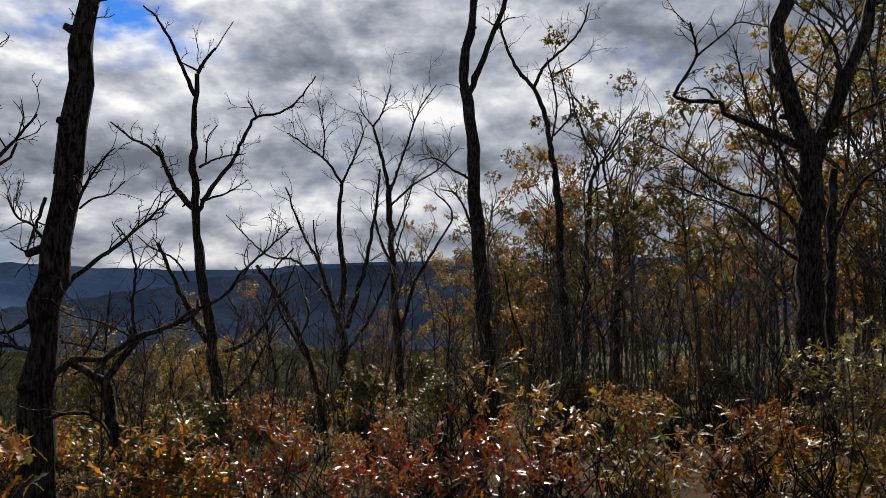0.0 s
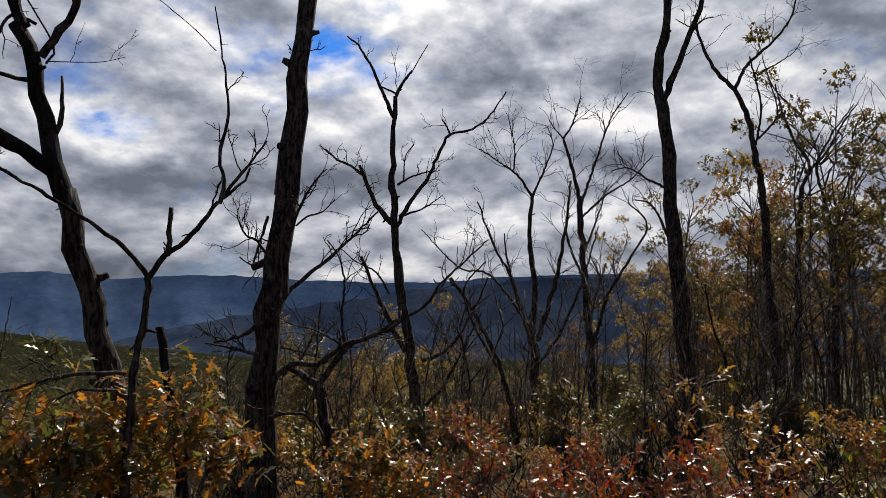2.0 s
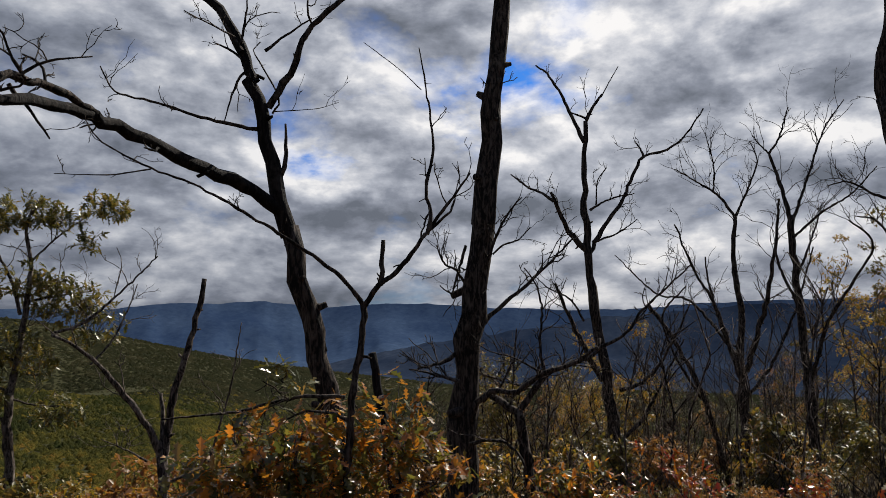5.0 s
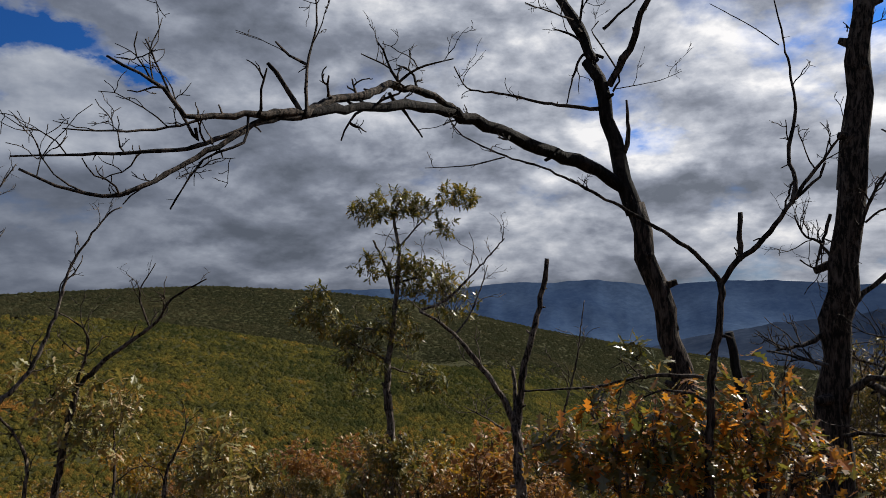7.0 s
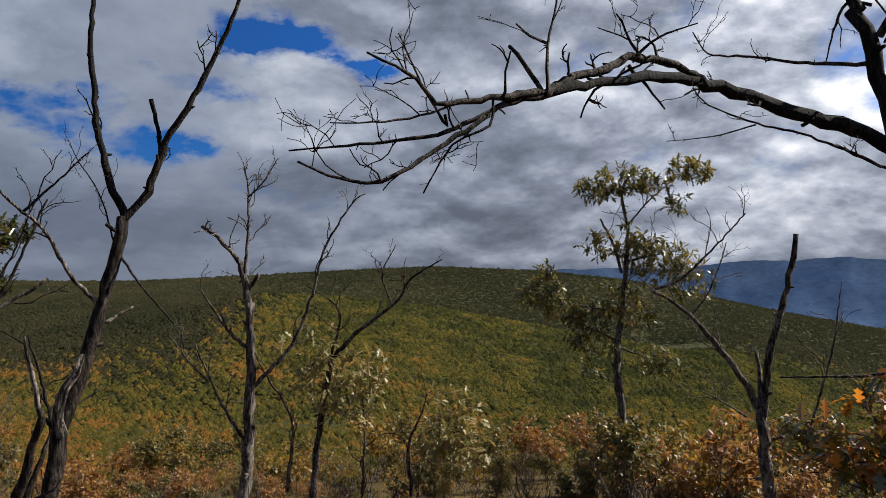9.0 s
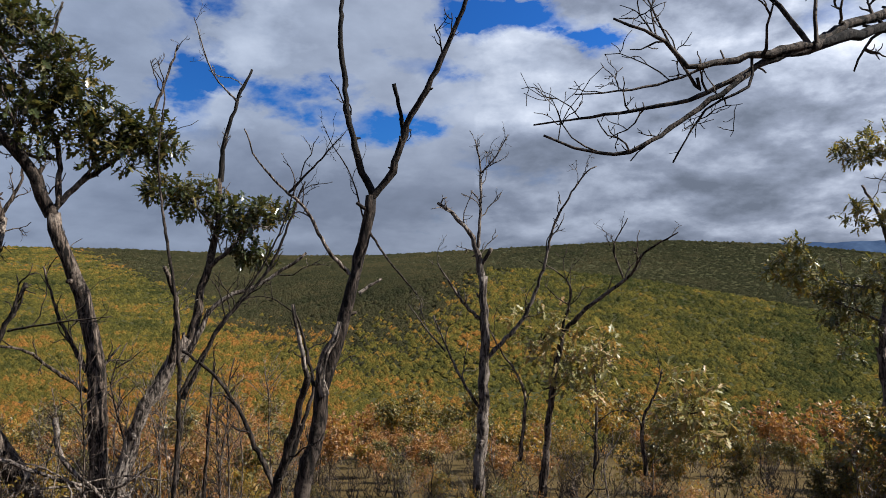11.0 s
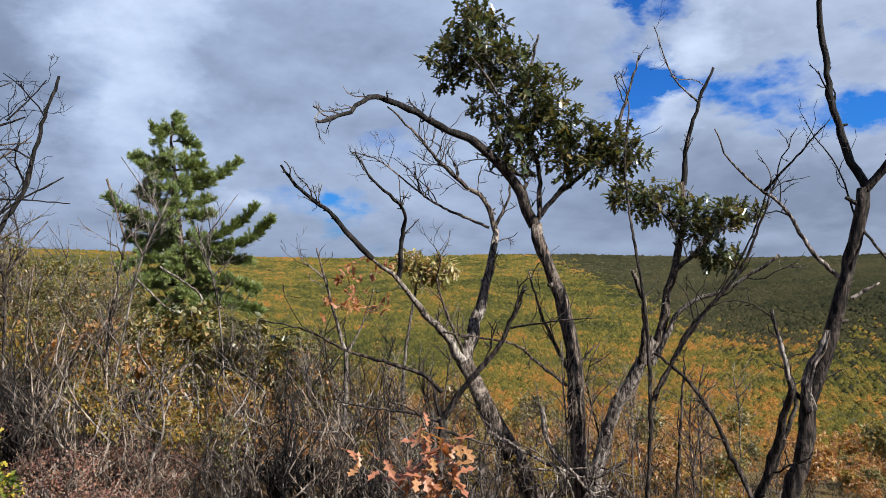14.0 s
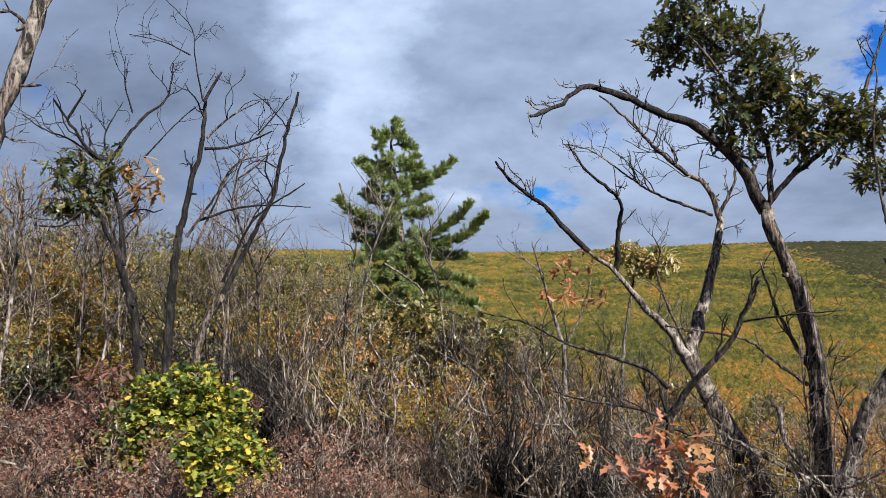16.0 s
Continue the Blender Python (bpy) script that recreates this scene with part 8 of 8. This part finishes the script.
scatter([GROVE[0], GROVE[1], GROVE[2], GROVE[0], GROVE[1], GROVE[2], GROVE[3]], 105, 149, 187, 11.5, 27, 5, (0.42, 0.68), by_grove)
scatter(GROVE[:3], 55, 146, 157, 12, 19, 28, (0.4, 0.62), by_grove)
scatter([GROVE[0], GROVE[1], GROVE[3]], 26, 126, 148, 24, 36, 21, (0.45, 0.7))
scatter([GROVE[3], GROVE[0]], 14, 14, 26, 19, 38, 22, (0.7, 1.0))
scatter(THIN, 130, -40, 34, 10, 22, 24, (0.6, 1.1))
scatter(THIN, 125, 146, 184, 8.5, 17, 6, (0.6, 1.1), by_grove)
scatter(THIN, 30, 104, 140, 8.5, 15, 7, (0.5, 0.85))
scatter([THIN[0], THIN[2]], 20, 100, 142, 9.5, 13.5, 30, (0.45, 0.75))

# brush
def dead_sapling(az, dist, height, mat, label):
    """One crooked dead sapling with a few bent side branches."""
    t = Tree("dead_sapling", az, dist, label, mat, "sapling", "dead saplings")
    r, z = t.rng, t.z
    x = y = 0.0
    bends = [(0.0, 0.0, z - 0.05)]
    for f in (0.15, 0.3, 0.45, 0.6, 0.75, 0.9, 1.0):
        x, y = x + r.gauss(0.02, 0.06) * height, y + r.gauss(0, 0.05) * height
        bends.append((x, y, z + height * f))
    t.trunk(0.008 + 0.006 * height, 0.006, *bends, twigs=2, size=0.22 * height)
    for _ in range(4):
        p = Vector(bends[r.randrange(3, 7)])
        d = Vector((r.choice((-1, 1)) * r.uniform(0.3, 1), r.uniform(-0.5, 0.5), r.uniform(0.1, 0.9))) * 0.16 * height
        bent = p + d + spin(r) * 0.05 * height
        t.limb(0.004 + 0.003 * height, 0.004, p, bent, bent + Vector((d.x * 0.3, d.y, 0.14 * height)), twigs=2, size=0.2 * height)
    return t.done()


DARK_BRUSH = [brush(130, 9, 1.6, BARK_NEAR_BLACK, 12, "dark bare twiggy shrub"), brush(136, 9.5, 1.8, BARK_NEAR_BLACK, 10, "dark bare shrub with crooked stems"), brush(126, 9, 1.5, BARK_DARK, 12, "dark bare twiggy shrub")]
GREY_BRUSH = [brush(133, 8, 1.7, BARK_BRUSH, 9, "bare tan twiggy shrub"), brush(127, 8.5, 1.5, BARK_BRUSH, 10, "bare tan twiggy shrub"), brush(139, 9, 1.9, BARK_PALE, 6, "bare bleached shrub with crooked stems")]
ORANGE_BRUSH = [brush(100, 14, 1.5, BARK_BRUSH, 8, "shrub with thin orange-brown leaves", LEAF_ORANGE, "leafy_shrub", 0.6, 0.055, 22), brush(80, 15, 1.4, BARK_BRUSH, 8, "shrub with yellow-brown leaves", LEAF_YELLOW, "leafy_shrub", 0.6, 0.055, 22),
                brush(60, 14, 1.5, BARK_THIN, 8, "shrub with olive and tan leaves", LEAF_MIXED, "leafy_shrub", 0.6, 0.055, 22)]
FAR_SCRUB = [brush(98, 16, 1.5, BARK_BRUSH, 8, "shrub with orange-brown leaves", LEAF_ORANGE, "leafy_shrub", 0.7, 0.1, 22, twigs=1), brush(84, 17, 1.4, BARK_BRUSH, 8, "shrub with yellow leaves", LEAF_YELLOW, "leafy_shrub", 0.7, 0.1, 22, twigs=1),
             brush(70, 16, 1.5, BARK_BRUSH, 8, "shrub with olive leaves", LEAF_OLIVE, "leafy_shrub", 0.7, 0.1, 24, twigs=1)]
HEATH = [brush(150, 5.5, 0.5, BARK_BRUSH, 16, "low reddish heath shrub", LEAF_HEATH, "heath_shrub", 0.5, 0.021, 14, "heath shrubs", 2), brush(160, 6, 0.45, BARK_BRUSH, 16, "low brown heath shrub", LEAF_HEATH, "heath_shrub", 0.5, 0.021, 14, "heath shrubs", 2)]
RED_BRUSH = [brush(5, 8, 1.1, BARK_THIN, 8, "low scrub with red and rust leaves", LEAF_RED, "leafy_shrub", 0.6, 0.055, 22), brush(-15, 9, 1.1, BARK_THIN, 8, "low scrub with orange leaves", LEAF_ORANGE, "leafy_shrub", 0.6, 0.055, 22),
             brush(18, 9, 1.0, BARK_THIN, 8, "low scrub with olive and yellow leaves", LEAF_MIXED, "leafy_shrub", 0.6, 0.055, 22)]
STEMS = [dead_sapling(128, 7.6, 1.5, BARK_PALE, "bleached crooked dead sapling"), dead_sapling(133, 8.2, 1.8, BARK_PALE, "bleached crooked dead sapling"), dead_sapling(138, 8.6, 1.3, BARK_BRUSH, "pale brown crooked dead sapling"), dead_sapling(145, 8, 1.6, BARK_PALE, "bleached crooked dead sapling"), dead_sapling(123, 8.8, 1.7, BARK_DARK, "dark crooked dead sapling")]
scatter(STEMS, 44, 120, 150, 6.8, 11, 34, (0.6, 1.05))
scatter(STEMS, 16, 100, 121, 9, 12, 35, (0.45, 0.8))
scatter(STEMS[2:], 30, 48, 104, 9, 14, 36, (0.45, 0.9))
scatter(DARK_BRUSH, 34, -40, 32, 6.2, 9.5, 31, (0.45, 0.8))
scatter(GREY_BRUSH, 18, 121, 151, 7, 13, 8, (0.6, 1.05))
scatter(DARK_BRUSH, 78, 121, 160, 7.5, 16, 25, (0.6, 1.1))
scatter(DARK_BRUSH, 14, 106, 121, 11.5, 16, 33, (0.5, 0.9))
scatter(DARK_BRUSH, 90, -42, 40, 9, 18, 26, (0.6, 1.2))
scatter(DARK_BRUSH, 60, 50, 112, 8.5, 15, 27, (0.35, 0.65))
scatter(ORANGE_BRUSH + FAR_SCRUB, 75, 104, 150, 10.5, 20, 9, (0.6, 1.15))
scatter(ORANGE_BRUSH, 45, 66, 120, 8.5, 13, 11, (0.3, 0.55))
scatter([ORANGE_BRUSH[2], ORANGE_BRUSH[1]], 45, 146, 187, 8, 14, 23, (0.6, 1.0))
scatter(ORANGE_BRUSH, 36, 121, 150, 8.5, 12.5, 38, (0.5, 0.85))
scatter(HEATH, 90, 143, 182, 4.0, 11, 12, (0.8, 1.4))
scatter([ORANGE_BRUSH[2], FAR_SCRUB[2], FAR_SCRUB[0], ORANGE_BRUSH[1]], 30, 133, 151, 11, 16, 41, (0.95, 1.4))
scatter(RED_BRUSH + ORANGE_BRUSH, 60, -45, 38, 8.5, 13.5, 13, (0.4, 0.75))
thicket("slope_undergrowth", "yellow, orange and olive scrub covering the slope", FAR_SCRUB, 95, 80, 122, 12.5, 26, 10, (0.4, 0.75))
thicket("green_slope_undergrowth", "olive scrub with some orange on the slope", [FAR_SCRUB[2], FAR_SCRUB[2], FAR_SCRUB[1]] + DARK_BRUSH[:1], 80, 42, 82, 12.5, 26, 37, (0.4, 0.7))
thicket("lower_slope_undergrowth", "olive and orange scrub lower on the slope", FAR_SCRUB, 210, 45, 126, 25, 62, 29, (0.9, 1.6))
thicket("wood_undergrowth", "brown and orange scrub under the trees", FAR_SCRUB + DARK_BRUSH, 120, -45, 20, 13, 28, 15, (0.5, 0.95))
thicket("edge_undergrowth", "yellow and olive scrub at the wood's edge", FAR_SCRUB + DARK_BRUSH[:1], 95, -2, 60, 12, 25, 14, (0.7, 1.35))
